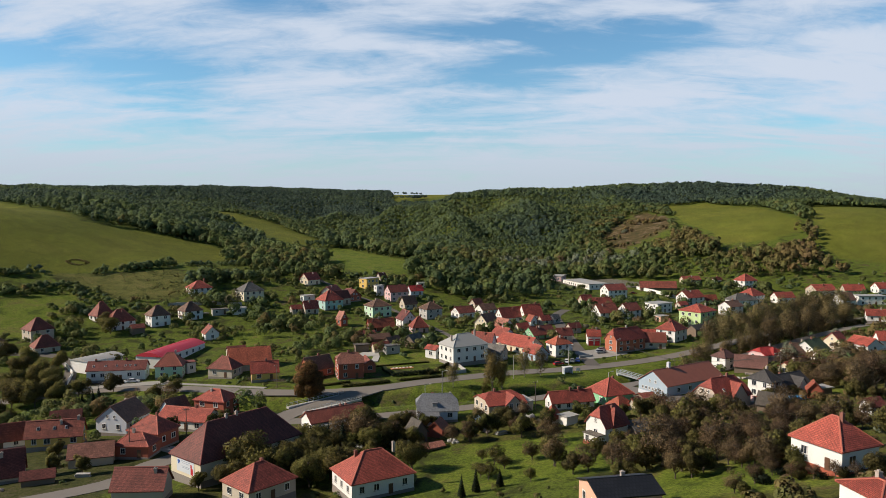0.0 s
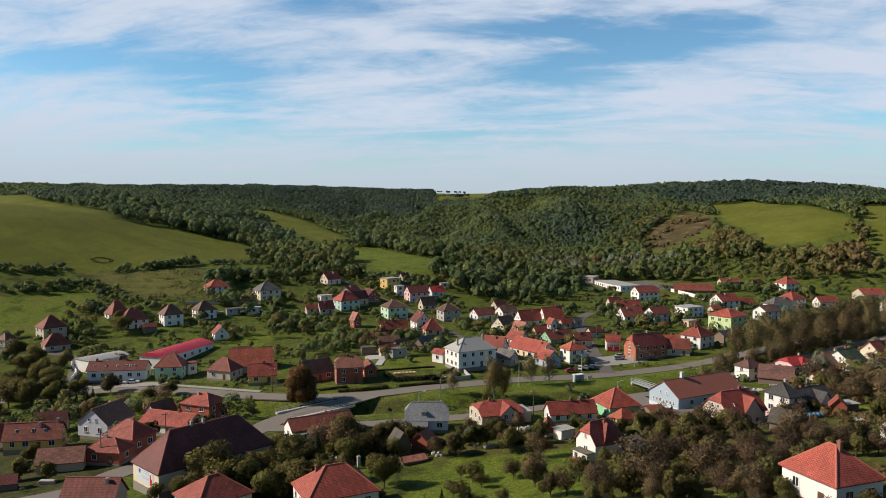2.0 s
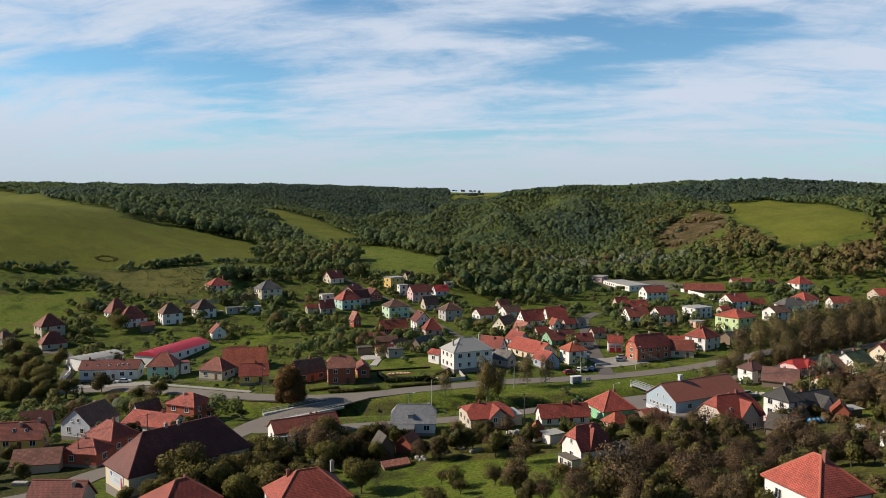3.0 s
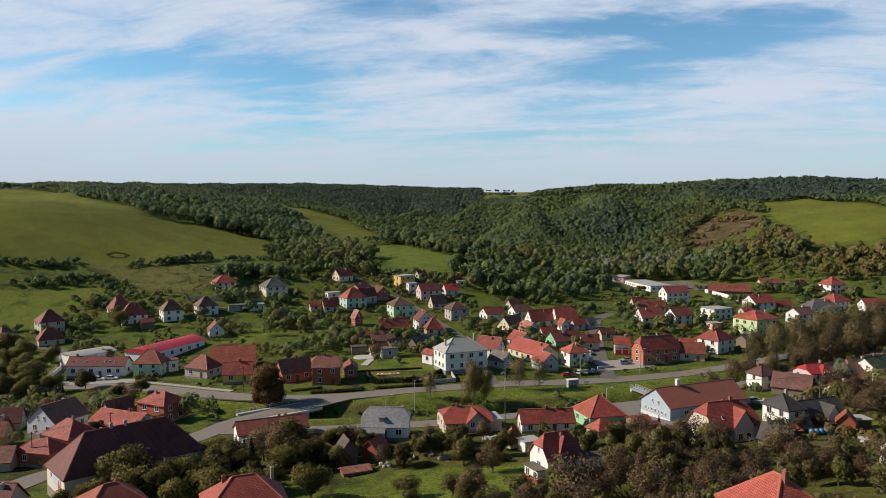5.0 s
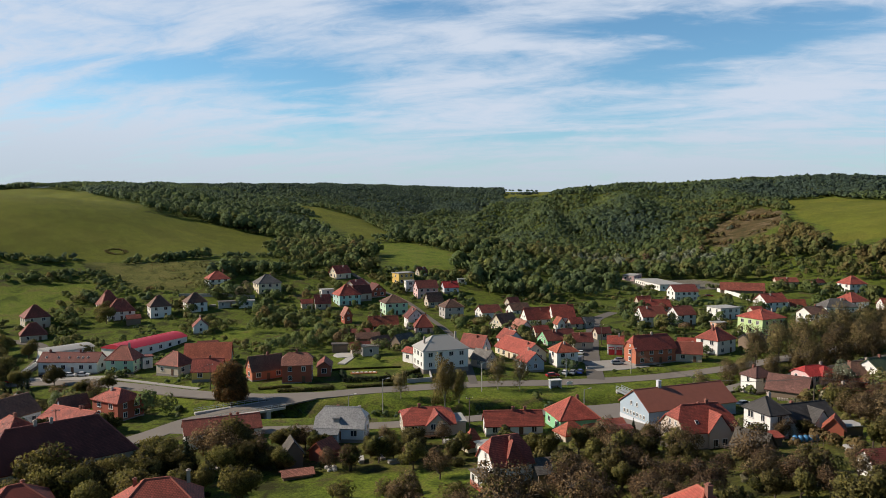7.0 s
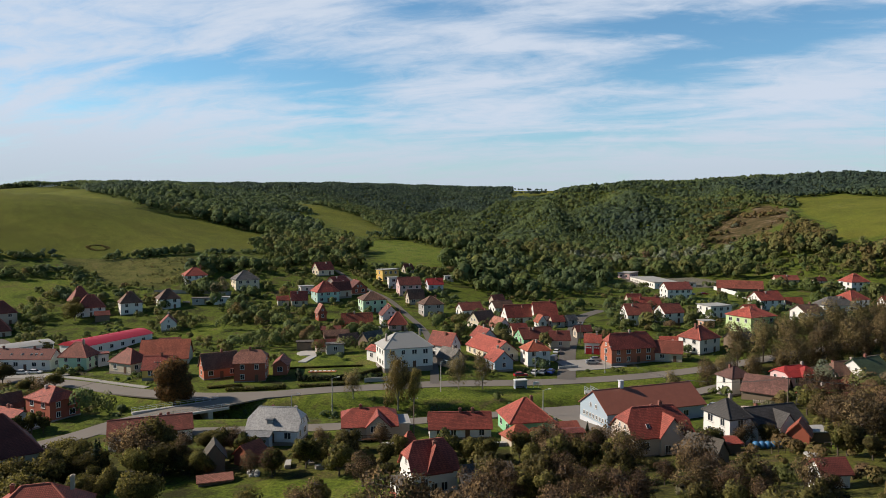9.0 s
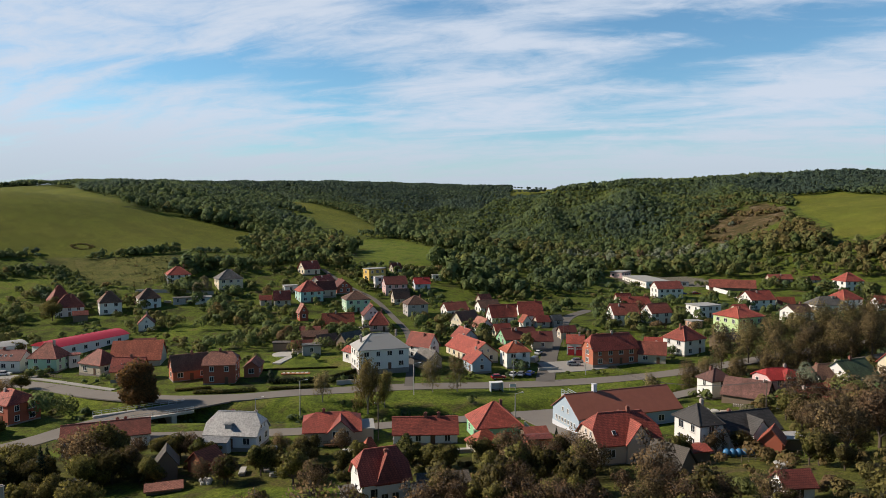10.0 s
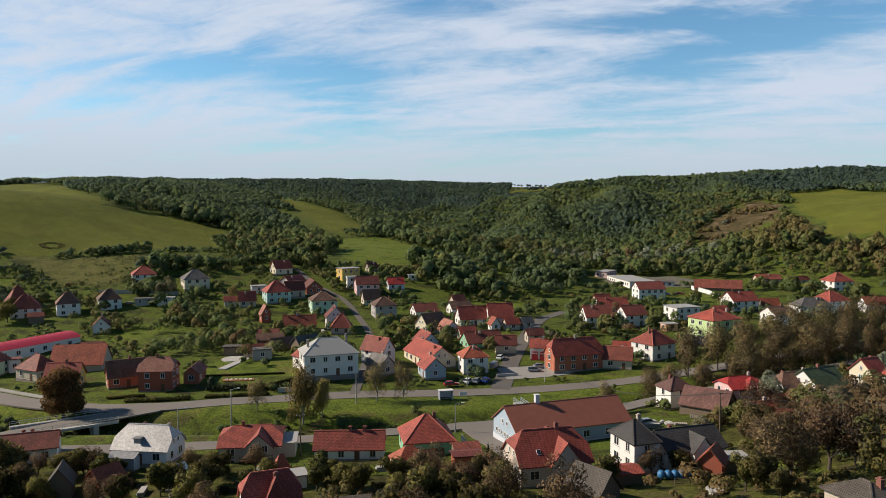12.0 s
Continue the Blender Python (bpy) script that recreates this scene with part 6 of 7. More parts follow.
def wood(label, where, low, high, sprays, tint, name="woods", stem=1.5, flat=1.25, cover=2.5, upward=0.3):
    """Woods as one object: each tree a ragged crown of leaf sprays."""
    x, y = where
    n = len(x)
    r = rng.uniform(low, high, n) * np.clip(1 + 0.28 * patchy(x, y, 31, 5.0), 0.6, 1.5)
    k = sprays
    masses = 6
    knob = rng.normal(0, 1, (n, masses, 3))
    knob[..., 2] = np.abs(knob[..., 2]) * 0.8 - 0.15
    knob /= np.linalg.norm(knob, axis=2, keepdims=True)
    knob *= rng.uniform(0.4, 0.72, (n, masses, 1))
    mine = knob[np.arange(n)[:, None], rng.integers(0, masses, (n, k))]
    d = rng.normal(0, 1, (n, k, 3)) + mine * 1.6
    d /= np.linalg.norm(d, axis=2, keepdims=True)
    nrm = d + rng.normal(0, 0.3, (n, k, 3))
    nrm /= np.linalg.norm(nrm, axis=2, keepdims=True)
    ref = rng.normal(0, 1, (n, k, 3))
    u = np.cross(nrm, ref)
    u /= np.linalg.norm(u, axis=2, keepdims=True)
    v = np.cross(nrm, u)
    lump = rng.uniform(0.85, 1.08, (n, k, 1))
    squash = np.stack([rng.uniform(0.85, 1.2, n), rng.uniform(0.85, 1.2, n), rng.uniform(0.85, 1.15, n) * flat], -1)[:, None, :]
    c = (mine + d * 0.52 * lump) * squash * r[:, None, None]
    c += np.stack([x, y, ground_z(x, y) + stem + flat * 0.75 * r], -1)[:, None, :]
    s = (r[:, None, None] * (cover * 0.92 / np.sqrt(k)) * rng.uniform(0.6, 1.3, (n, k, 1)))
    q = np.stack([c - u * s - v * s * 0.6, c + u * s - v * s * 0.5, c + v * s * 1.1], 2)
    way = d + mine * 0.7 + rng.normal(0, 0.12, (n, k, 3)) + np.array([0, 0, upward])
    way /= np.linalg.norm(way, axis=2, keepdims=True)
    verts = q.reshape(-1, 3)
    faces = np.arange(len(verts)).reshape(-1, 3)
    me = bpy.data.meshes.new(name)
    me.vertices.add(len(verts))
    me.vertices.foreach_set("co", verts.reshape(-1))
    me.loops.add(len(verts))
    me.loops.foreach_set("vertex_index", faces.reshape(-1))
    me.polygons.add(len(faces))
    me.polygons.foreach_set("loop_start", np.arange(len(faces)) * 3)
    tv = np.clip(tint(x, y) + rng.normal(0, 0.07, n), 0, 1)
    me.attributes.new("tint", "FLOAT", "POINT").data.foreach_set("value", np.repeat(tv, k * 3))
    me.attributes.new("crown_way", "FLOAT_VECTOR", "POINT").data.foreach_set("vector", np.repeat(way.reshape(-1, 3), 3, axis=0).reshape(-1))
    me.update()
    me.validate()
    me.materials.append(M_WOODS)
    return tagged(new(name, me), label, "woods" if name == "woods" else "scrub", "", "stuff")


def bell(x, y, cx, cy, sx, sy):
    return np.exp(-((x - cx) / sx) ** 2 - ((y - cy) / sy) ** 2)


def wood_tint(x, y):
    """Tree tints over the hills: 0 spruce and fir, also painted far haze and gully shade, 0.4 green beech, 0.7 autumn
    ochre, 1 silver willow.
    """
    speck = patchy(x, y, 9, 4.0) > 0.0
    # Tint falls towards bluish green with y, distance haze put into leaf colour.
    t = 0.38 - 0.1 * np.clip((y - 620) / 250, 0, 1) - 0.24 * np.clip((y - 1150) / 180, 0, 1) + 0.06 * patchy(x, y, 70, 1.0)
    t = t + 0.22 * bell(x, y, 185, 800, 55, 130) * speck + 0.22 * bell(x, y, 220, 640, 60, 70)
    # The bell at (105, 790) paints a gully's shade into the tint.
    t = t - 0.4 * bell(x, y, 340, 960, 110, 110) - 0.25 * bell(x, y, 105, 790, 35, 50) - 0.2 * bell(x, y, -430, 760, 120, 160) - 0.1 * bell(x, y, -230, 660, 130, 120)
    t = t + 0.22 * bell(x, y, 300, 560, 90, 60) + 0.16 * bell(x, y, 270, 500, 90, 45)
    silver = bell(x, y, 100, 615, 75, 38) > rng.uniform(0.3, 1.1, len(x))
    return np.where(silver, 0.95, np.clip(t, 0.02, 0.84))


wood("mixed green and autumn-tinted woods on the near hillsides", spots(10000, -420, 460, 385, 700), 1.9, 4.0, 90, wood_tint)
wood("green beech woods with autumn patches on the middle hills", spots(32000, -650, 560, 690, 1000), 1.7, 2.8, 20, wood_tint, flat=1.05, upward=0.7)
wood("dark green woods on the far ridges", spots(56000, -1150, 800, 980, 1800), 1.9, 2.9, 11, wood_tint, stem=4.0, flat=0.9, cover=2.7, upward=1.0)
sx, sy = rng.uniform(150, 245, 700), rng.uniform(680, 832, 700)
sk = inside(sx, sy, FIELDS["scar"][0]) & (patchy(sx, sy, 12, 2.5) > 0.45)
wood("brown bracken and scattered bushes on the bare slope", (sx[sk], sy[sk]), 0.7, 2.4, 60, lambda x, y: 0.7 + 0.15 * patchy(x, y, 8, 1.0), "scrub", 0.0, 0.9)


def scrub_tint(x, y):
    return 0.42 + 0.09 * patchy(x, y, 22, 2.0)




def along(line, step, jitter):
    """Spots along a hedge line."""
    px, py = [], []
    for (ax, ay), (bx, by) in zip(line, line[1:]):
        k = int(math.hypot(bx - ax, by - ay) / step) + 1
        s = rng.uniform(0, 1, k)
        px.append(ax + (bx - ax) * s + rng.normal(0, jitter, k))
        py.append(ay + (by - ay) * s + rng.normal(0, jitter, k))
    return np.concatenate(px), np.concatenate(py)


for line, lo, hi in (([(-232, 368), (-217, 382), (-200, 396), (-186, 388)], 1.2, 2.8), ([(-198, 420), (-178, 437), (-159, 453), (-134, 475), (-128, 505)], 1.2, 2.6),
                     ([(-260, 390), (-244, 396), (-233, 399), (-222, 413)], 1.0, 2.2), ([(-140, 408), (-116, 434), (-100, 465)], 1.4, 3.0), ([(-186, 366), (-166, 357), (-150, 372)], 1.2, 2.6)):
    wood("dense dark hedge of mixed bushes beside the pasture", along(line, 1.1, 2.0), lo, hi, 130, lambda x, y: 0.33 + 0.12 * patchy(x, y, 12, 2.0), "scrub", 0.1, 1.0)
ra = rng.uniform(0, 6.28, 90)
wood("ring of tall dark grass in the pasture", (-215 + 5 * np.cos(ra) + rng.normal(0, 0.5, 90), 436 + 5 * np.sin(ra) + rng.normal(0, 0.5, 90)), 0.3, 0.6, 24, lambda x, y: 0.6 + 0 * x, "scrub", 0.0, 0.6)
dx, dy = rng.uniform(-219, -136, 500), rng.uniform(382, 440, 500)
dk = inside(dx, dy, FIELDS["dry"][0])
wood("tufts of dry grass and young bushes on the fallow slope", (dx[dk], dy[dk]), 0.12, 0.5, 24, lambda x, y: 0.5 + 0.1 * patchy(x, y, 9, 2.0), "scrub", 0.0, 0.8)
wood("leafy trees in the gardens on the slope", spots(900, -210, 60, 290, 470, VILLAGE), 1.4, 2.8, 240, scrub_tint, "woods", 0.6, 1.0, 2.6)
wood("leafy trees in the gardens along the valley", spots(900, 60, 300, 315, 510, VILLAGE), 1.4, 3.0, 240, scrub_tint, "woods", 0.6, 1.0, 2.6)
wx = rng.uniform(-60, 190, 2600)
wy = rng.uniform(225, 345, 2600)
wk = path_distance(wx, wy, DITCH) < 4.6
wood("dense weeds and low bushes along the stream", (wx[wk], wy[wk]), 0.6, 1.4, 80, lambda x, y: 0.27 + 0.08 * patchy(x, y, 9, 1.0), "scrub", 0.0, 0.9)
wood("brown leafless thicket and brambles on the near slope", spots(1300, 38, 260, 95, 310, FIELDS["rough"][0]), 0.7, 2.2, 210, lambda x, y: 0.7 + 0.12 * patchy(x, y, 11, 3.0), "scrub", 0.1, 0.85, 2.2)
wood("brown brambles and tall weeds by the stream and sheds", spots(400, -60, 80, 150, 240, FIELDS["rough"][1]), 0.5, 1.1, 200, lambda x, y: 0.62 + 0.15 * patchy(x, y, 11, 3.0), "scrub", 0.1, 0.85)
wood("low bushes at the edges of the fields", spots(1500, -260, 60, 440, 680), 0.8, 1.6, 60, scrub_tint, "scrub", 0.1, 0.9)
wood("dense dark scrub and hedges on the slope above the houses", spots(2600, -270, 20, 300, 480, [(-270, 290), (-205, 395), (-140, 442), (-75, 475), (-10, 480), (-20, 440), (-75, 445), (-120, 412), (-150, 385), (-200, 335), (-230, 290)]), 1.0, 2.3, 130, scrub_tint, "scrub", 0.2, 0.95)
wood("garden bushes and hedges between the houses", spots(6500, -200, 230, 250, 480, VILLAGE), 0.4, 1.5, 90, scrub_tint, "scrub", 0.1, 0.9)
wood("bushes and tall weeds in the nearer gardens", spots(900, -130, 190, 120, 250, VILLAGE), 0.35, 0.9, 150, scrub_tint, "scrub", 0.1, 0.9)
for key, label, tone, k in (("brown", "brown thinly leaved trees in thickets and along the stream", 0.78, 650), ("leafy", "leafy green and olive trees in farther gardens", 0.42, 320)):
    far = np.array(FAR_TREES[key])
    for lo, hi in ((0.0, 0.75), (0.75, 9.0)):
        pick = (far[:, 2] >= lo) & (far[:, 2] < hi)
        if pick.any():
            wood(label, (far[pick, 0], far[pick, 1]), 1.7 if lo == 0 else 2.4, 2.5 if lo == 0 else 3.4, k, lambda x, y: tone + 0.08 * patchy(x, y, 13, 2.0), "woods", 0.8, 1.05, 2.0)
for ps in PROTO.values():
    for p in ps:
        for o in (*p.children_recursive, p):
            bpy.data.objects.remove(o)


# ---- long halls ----


def arched_hall(x, y, z, yaw, L, W, H, rise, label, wall, roof):
    """Long hall with a low barrel roof."""
    th = new("hall")
    tagged(th, label, "hall")
    th.matrix_basis = pose(x, y, z, 0, 0, yaw)
    bm = bmesh.new()
    box(bm, 0, 0, H / 2 - 0.4, L, W, H + 0.8)
    part("wall", bm, WALL[wall], th)
    bm = bmesh.new()
    n = 10
    rows = []
    for u in (-L / 2 - 0.4, L / 2 + 0.4):
        rows.append([bm.verts.new((u, (i / n - 0.5) * (W + 0.9), H - 0.1 + rise * math.sin(math.pi * i / n))) for i in range(n + 1)])
    for i in range(n):
        bm.faces.new((rows[0][i], rows[0][i + 1], rows[1][i + 1], rows[1][i]))
    for r in rows:
        bm.faces.new(r)
    part("roof", bm, ROOF[roof], th)
    bm = bmesh.new()
    for i in range(int(L / 2.5)):
        box(bm, -L / 2 + 1.2 + i * 2.5, 0, H + rise + 0.0, 0.08, 1.6, 0.1)
    part("roof_seam", bm, ROOF[roof], th)
    for i in range(int(L / 5)):
        for s, turn in ((-1, 0), (1, 180)):
            add_window(th, "big", -L / 2 + 2.5 + i * 5, s * (W / 2 + 0.02), H * 0.6, turn)
    return th


arched_hall(-111, 302, -2.2, 78, 32, 11.5, 4.4, 1.7, "long white hall with a low red sheet-metal roof", "white", "redsheet")
arched_hall(-136, 289.5, -2.6, 62, 16, 10, 4.0, 0.9, "low white workshop with a pale sheet-metal roof", "white", "lightgrey")

# ---- bridges, shelters, walls ----


def rail_line(bm, a, b, z0, z1, posts, height=1.0, thick=0.06):
    a, b = Vector((*a, z0)), Vector((*b, z1))
    d = b - a
    m = d.to_track_quat("X", "Z").to_matrix().to_4x4()
    for h in (height, height * 0.55):
        c = (a + b) / 2
        box(bm, c.x, c.y, c.z + h, d.length, thick, thick, m)
    for i in range(posts + 1):
        p = a + d * i / posts
        box(bm, p.x, p.y, p.z + height / 2, thick, thick, height)


road_bridge = new("road_bridge")
tagged(road_bridge, "concrete road bridge with steel railings over the stream", "bridge")
road_bridge.matrix_basis = pose(-36.5, 228.8, gz(-52, 240), 0, 0, 46)
deck_z = float(hills(-36.5, 228.8)) - gz(-52, 240)
for s in (-1, 1):
    bm = bmesh.new()
    box(bm, 0, s * 4.2, deck_z - 0.1, 22, 1.2, 0.6)
    part("kerb_beam", bm, M_CONCRETE, road_bridge)
    bm = bmesh.new()
    rail_line(bm, (-11, s * 4.6), (11, s * 4.6), deck_z + 0.2, deck_z + 0.2, 11, 1.0, 0.07)
    part("railing", bm, M_STEEL, road_bridge)
    bm = bmesh.new()
    box(bm, s * 6.0, 0, deck_z - 2.2, 1.2, 10.4, 4.0)
    part("abutment", bm, M_CONCRETE, road_bridge)

foot = new("footbridge")
tagged(foot, "pale blue steel footbridge over the stream", "bridge")
foot.matrix_basis = pose(69, 262.5, float(hills(69, 262.5)) + 0.35, 0, 0, -62)
bm = bmesh.new()
box(bm, 0, 0, 0, 15.5, 1.9, 0.3)
part("deck", bm, M_CONCRETE, foot)
for s in (-1, 1):
    bm = bmesh.new()
    rail_line(bm, (-7.7, s * 0.95), (7.7, s * 0.95), 0.15, 0.15, 8, 1.15, 0.12)
    box(bm, 0, s * 0.95, 0.0, 15.5, 0.14, 0.5)
    part("railing", bm, M_STEEL, foot)
    bm = bmesh.new()
    box(bm, s * 7.2, 0, -1.4, 0.9, 2.2, 2.7)
    part("pier", bm, M_CONCRETE, foot)


def shelter(x, y, yaw, L):
    th = new("bus_shelter")
    tagged(th, "small white bus shelter with a flat roof beside the road", "bus shelter", "bus shelters")
    th.matrix_basis = pose(x, y, gz(x, y), 0, 0, yaw)
    bm = bmesh.new()
    box(bm, 0, 0, 2.5, L + 0.4, 2.0, 0.22)
    part("roof", bm, M_FRAME, th)
    bm = bmesh.new()
    box(bm, 0, 0.8, 1.2, L, 0.1, 2.4)
    part("back_panel", bm, WALL["palegrey"], th)
    for s in (-1, 1):
        bm = bmesh.new()
        box(bm, s * L / 2, 0, 1.2, 0.1, 1.6, 2.4)
        part("side_panel", bm, WALL["palegrey"], th)
    bm = bmesh.new()
    box(bm, 0, 0.45, 0.45, L * 0.8, 0.4, 0.08)
    for s in (-1, 1):
        box(bm, s * L * 0.3, 0.45, 0.2, 0.08, 0.35, 0.5)
    part("bench", bm, M_DOOR, th)


shelter(57.5, 252.3, 38, 4.2)
shelter(46.5, 269.0, 27, 3.4)

board = new("notice_board")
tagged(board, "white roadside notice board on two posts", "sign")
board.matrix_basis = pose(50.8, 271.4, gz(50.8, 271.4), 0, 0, 27)
bm = bmesh.new()
box(bm, 0, 0, 1.3, 1.9, 0.1, 0.9)
part("panel", bm, M_FRAME, board)
for s in (-1, 1):
    bm = bmesh.new()
    box(bm, s * 0.85, 0, 0.5, 0.08, 0.08, 1.2)
    part("post", bm, M_STEEL, board)


def boundary(line, height, thick, mat, label, name="garden_wall"):
    th = new(name)
    x0, y0 = line[0]
    tagged(th, label, name.replace("_", " "))
    th.matrix_basis = pose(x0, y0, gz(x0, y0))
    for (ax, ay), (bx, by) in zip(line, line[1:]):
        n = max(1, int(math.hypot(bx - ax, by - ay) / 4))
        for i in range(n):
            px, py = ax + (bx - ax) * (i + 0.5) / n, ay + (by - ay) * (i + 0.5) / n
            bm = bmesh.new()
            m = Matrix.Rotation(math.atan2(by - ay, bx - ax), 4, "Z")
            ln = math.hypot(bx - ax, by - ay) / n
            zz = gz(px, py) - gz(x0, y0)
            if name == "garden_fence":
                for h in (0.3, 0.6, 0.95):
                    box(bm, px - x0, py - y0, zz + height * h, ln, 0.05, 0.07, m)
                for k in range(5):
                    f = (k / 4 - 0.5) * ln
                    box(bm, px - x0 + f * (bx - ax) / (ln * n), py - y0 + f * (by - ay) / (ln * n), zz + height / 2 - 0.15, 0.09, 0.09, height + 0.3, m)
                part("panel", bm, mat, th)
                continue
            box(bm, px - x0, py - y0, gz(px, py) - gz(x0, y0) + height / 2 - 0.2, ln - 0.02, thick, height + 0.4, m)
            box(bm, px - x0, py - y0, gz(px, py) - gz(x0, y0) + height + 0.04, ln, thick + 0.08, 0.08, m)
            part("panel", bm, mat, th)


boundary([(133, 500), (140, 482), (146, 458)], 2.0, 0.3, WALL["white"], "long white wall beside the meadow")
boundary([(-137, 268), (-141, 280), (-150, 292)], 1.5, 0.25, WALL["white"], "white wall along the lane")
boundary([(56, 296), (62, 299)], 0.8, 0.3, M_CONCRETE, "low concrete wall by the street")
boundary([(70, 204), (84, 196), (92, 204)], 1.2, 0.1, M_WOODPOLE, "dark wooden garden fence", "garden_fence")
boundary([(-100, 267), (-88, 263)], 1.1, 0.12, M_WOODPOLE, "low dark fence before the green house", "garden_fence")
boundary([(44, 212), (30, 208), (26, 200)], 1.1, 0.1, M_WOODPOLE, "dark wooden fence behind the red-roofed house", "garden_fence")
boundary([(98, 196), (112, 200), (120, 208)], 1.1, 0.1, M_WOODPOLE, "dark wooden fence round the small lawn", "garden_fence")
boundary([(-70, 262), (-52, 255)], 1.0, 0.1, M_WOODPOLE, "low dark fence before the yellow house", "garden_fence")
boundary([(58, 232), (62, 222), (66, 213)], 1.3, 0.25, WALL["cream"], "curved cream wall beside the square")
boundary([(-140, 376), (-118, 382), (-104, 384)], 1.6, 0.2, WALL["grey"], "grey garden wall on the slope")
boundary([(2, 262), (9, 266), (6, 276)], 1.2, 0.2, M_CONCRETE, "low pale wall before the white villa")


def hedge(line, height, width, leaf, label):
    th = new("hedge")
    tagged(th, label, "hedge", "clipped hedges")
    x0, y0 = line[0]
    th.matrix_basis = pose(x0, y0, gz(x0, y0))
    rnd = random.Random(int(x0 * 7 + y0))
    lobes = []
    bmw = bmesh.new()
    for (ax, ay), (bx, by) in zip(line, line[1:]):
        n = max(2, int(math.hypot(bx - ax, by - ay) / (width * 0.7)))
        for i in range(n + 1):
            px, py = ax + (bx - ax) * i / n, ay + (by - ay) * i / n
            z = gz(px, py) - gz(x0, y0)
            lobes.append(((px - x0, py - y0, z + height * 0.5), (width * 0.6, width * 0.6, height * 0.52)))
            limb(bmw, (px - x0, py - y0, z - 0.2), (px - x0, py - y0, z + height * 0.6), 0.06, 0.03, 4)
    part("stem", bmw, M_BARK, th)
    bm = bmesh.new()
    leaf_cloud(bm, rnd, lobes, len(lobes) * 90, 0.34)
    me = bpy.data.meshes.new("leaves")
    bm.to_mesh(me)
    bm.free()
    me.materials.append(LEAF[leaf])
    new("leaves", me).parent = th


hedge([(-17, 259.5), (-6, 263), (5, 268)], 1.6, 1.5, "dark", "long dark clipped hedge along the road")
hedge([(-14, 253.6), (-6, 256.3), (0.4, 258.6)], 0.9, 1.4, "green", "low green hedge at the roadside")
hedge([(-33, 247.2), (-25, 248.6), (-18.3, 251.2)], 1.0, 1.6, "green", "low clipped hedge before the red house")
hedge([(-40, 249.2), (-32, 252)], 0.8, 1.2, "olive", "low olive hedge on the verge")
hedge([(-18, 262), (-21, 268)], 1.8, 1.6, "dark", "dark square hedge by the path")
hedge([(-26, 274), (-15, 277.5), (-5, 281)], 0.45, 0.5, "green", "row of small green clipped bushes across the lawn")
hedge([(-4, 262), (2, 275), (6, 288)], 1.3, 0.9, "green", "green hedge beside the villa garden")
hedge([(160, 392), (175, 398)], 1.6, 1.6, "green", "green hedge by the white house")

# ---- garden before the villa ----
pad = new("garden_pad")
tagged(pad, "round pale concrete pad in the lawn", "paving")
pad.matrix_basis = pose(-29, 297, gz(-29, 297))
bm = bmesh.new()
bmesh.ops.create_cone(bm, cap_ends=True, segments=28, radius1=4.4, radius2=4.3, depth=0.5, matrix=Matrix.Translation((0, 0, -0.05)))
part("slab", bm, M_CONCRETE, pad)
bm = bmesh.new()
box(bm, 3.2, -8.5, -0.05, 2.6, 12, 0.4)
part("path", bm, M_CONCRETE, pad)
bed = new("flower_bed")
tagged(bed, "orange and white flower bed beside the hedge", "flower bed")
bed.matrix_basis = pose(-14.5, 271.5, gz(-14.5, 271.5), 0, 0, 18)
bm = bmesh.new()
box(bm, 0, 0, 0.05, 8.5, 1.9, 0.4)
part("soil", bm, plain("flowers", (0.42, 0.16, 0.06), 0.9, 0, 0.6, 2.5), bed)
bm = bmesh.new()
for i in range(6):
    box(bm, -3.4 + i * 1.35, 0.2, 0.3, 0.7, 0.8, 0.3, Matrix.Rotation(i * 0.7, 4, "Z"))
part("stones", bm, M_FRAME, bed)

# ---- poles and wires ----


def pole(x, y, height, kind, label):
    th = new("street_lamp" if kind == "lamp" else "utility_pole")
    tagged(th, label, "lamp" if kind == "lamp" else "pole", "poles along the streets")
    th.matrix_basis = pose(x, y, gz(x, y), 0, 0, 25)
    bm = bmesh.new()
    limb(bm, (0, 0, -0.5), (0, 0, height), 0.15, 0.09, 8)
    part("post", bm, M_CONCRETE if kind != "wood" else M_WOODPOLE, th)
    bm = bmesh.new()
    if kind == "lamp":
        limb(bm, (0, 0, height - 0.1), (1.5, 0, height + 0.25), 0.05, 0.04, 6)
        part("arm", bm, M_STEEL, th)
        bm = bmesh.new()
        box(bm, 1.7, 0, height + 0.22, 0.7, 0.28, 0.16)
        part("lamp_head", bm, M_FRAME, th)
    else:
        box(bm, 0, 0, height - 0.4, 1.8, 0.12, 0.12)
        part("crossarm", bm, M_WOODPOLE, th)
        for u in (-0.8, 0, 0.8):
            bm = bmesh.new()
            limb(bm, (u, 0, height - 0.35), (u, 0, height - 0.1), 0.06, 0.04, 6)
            part("insulator", bm, M_FRAME, th)
    return (x, y, gz(x, y) + height - 0.2)


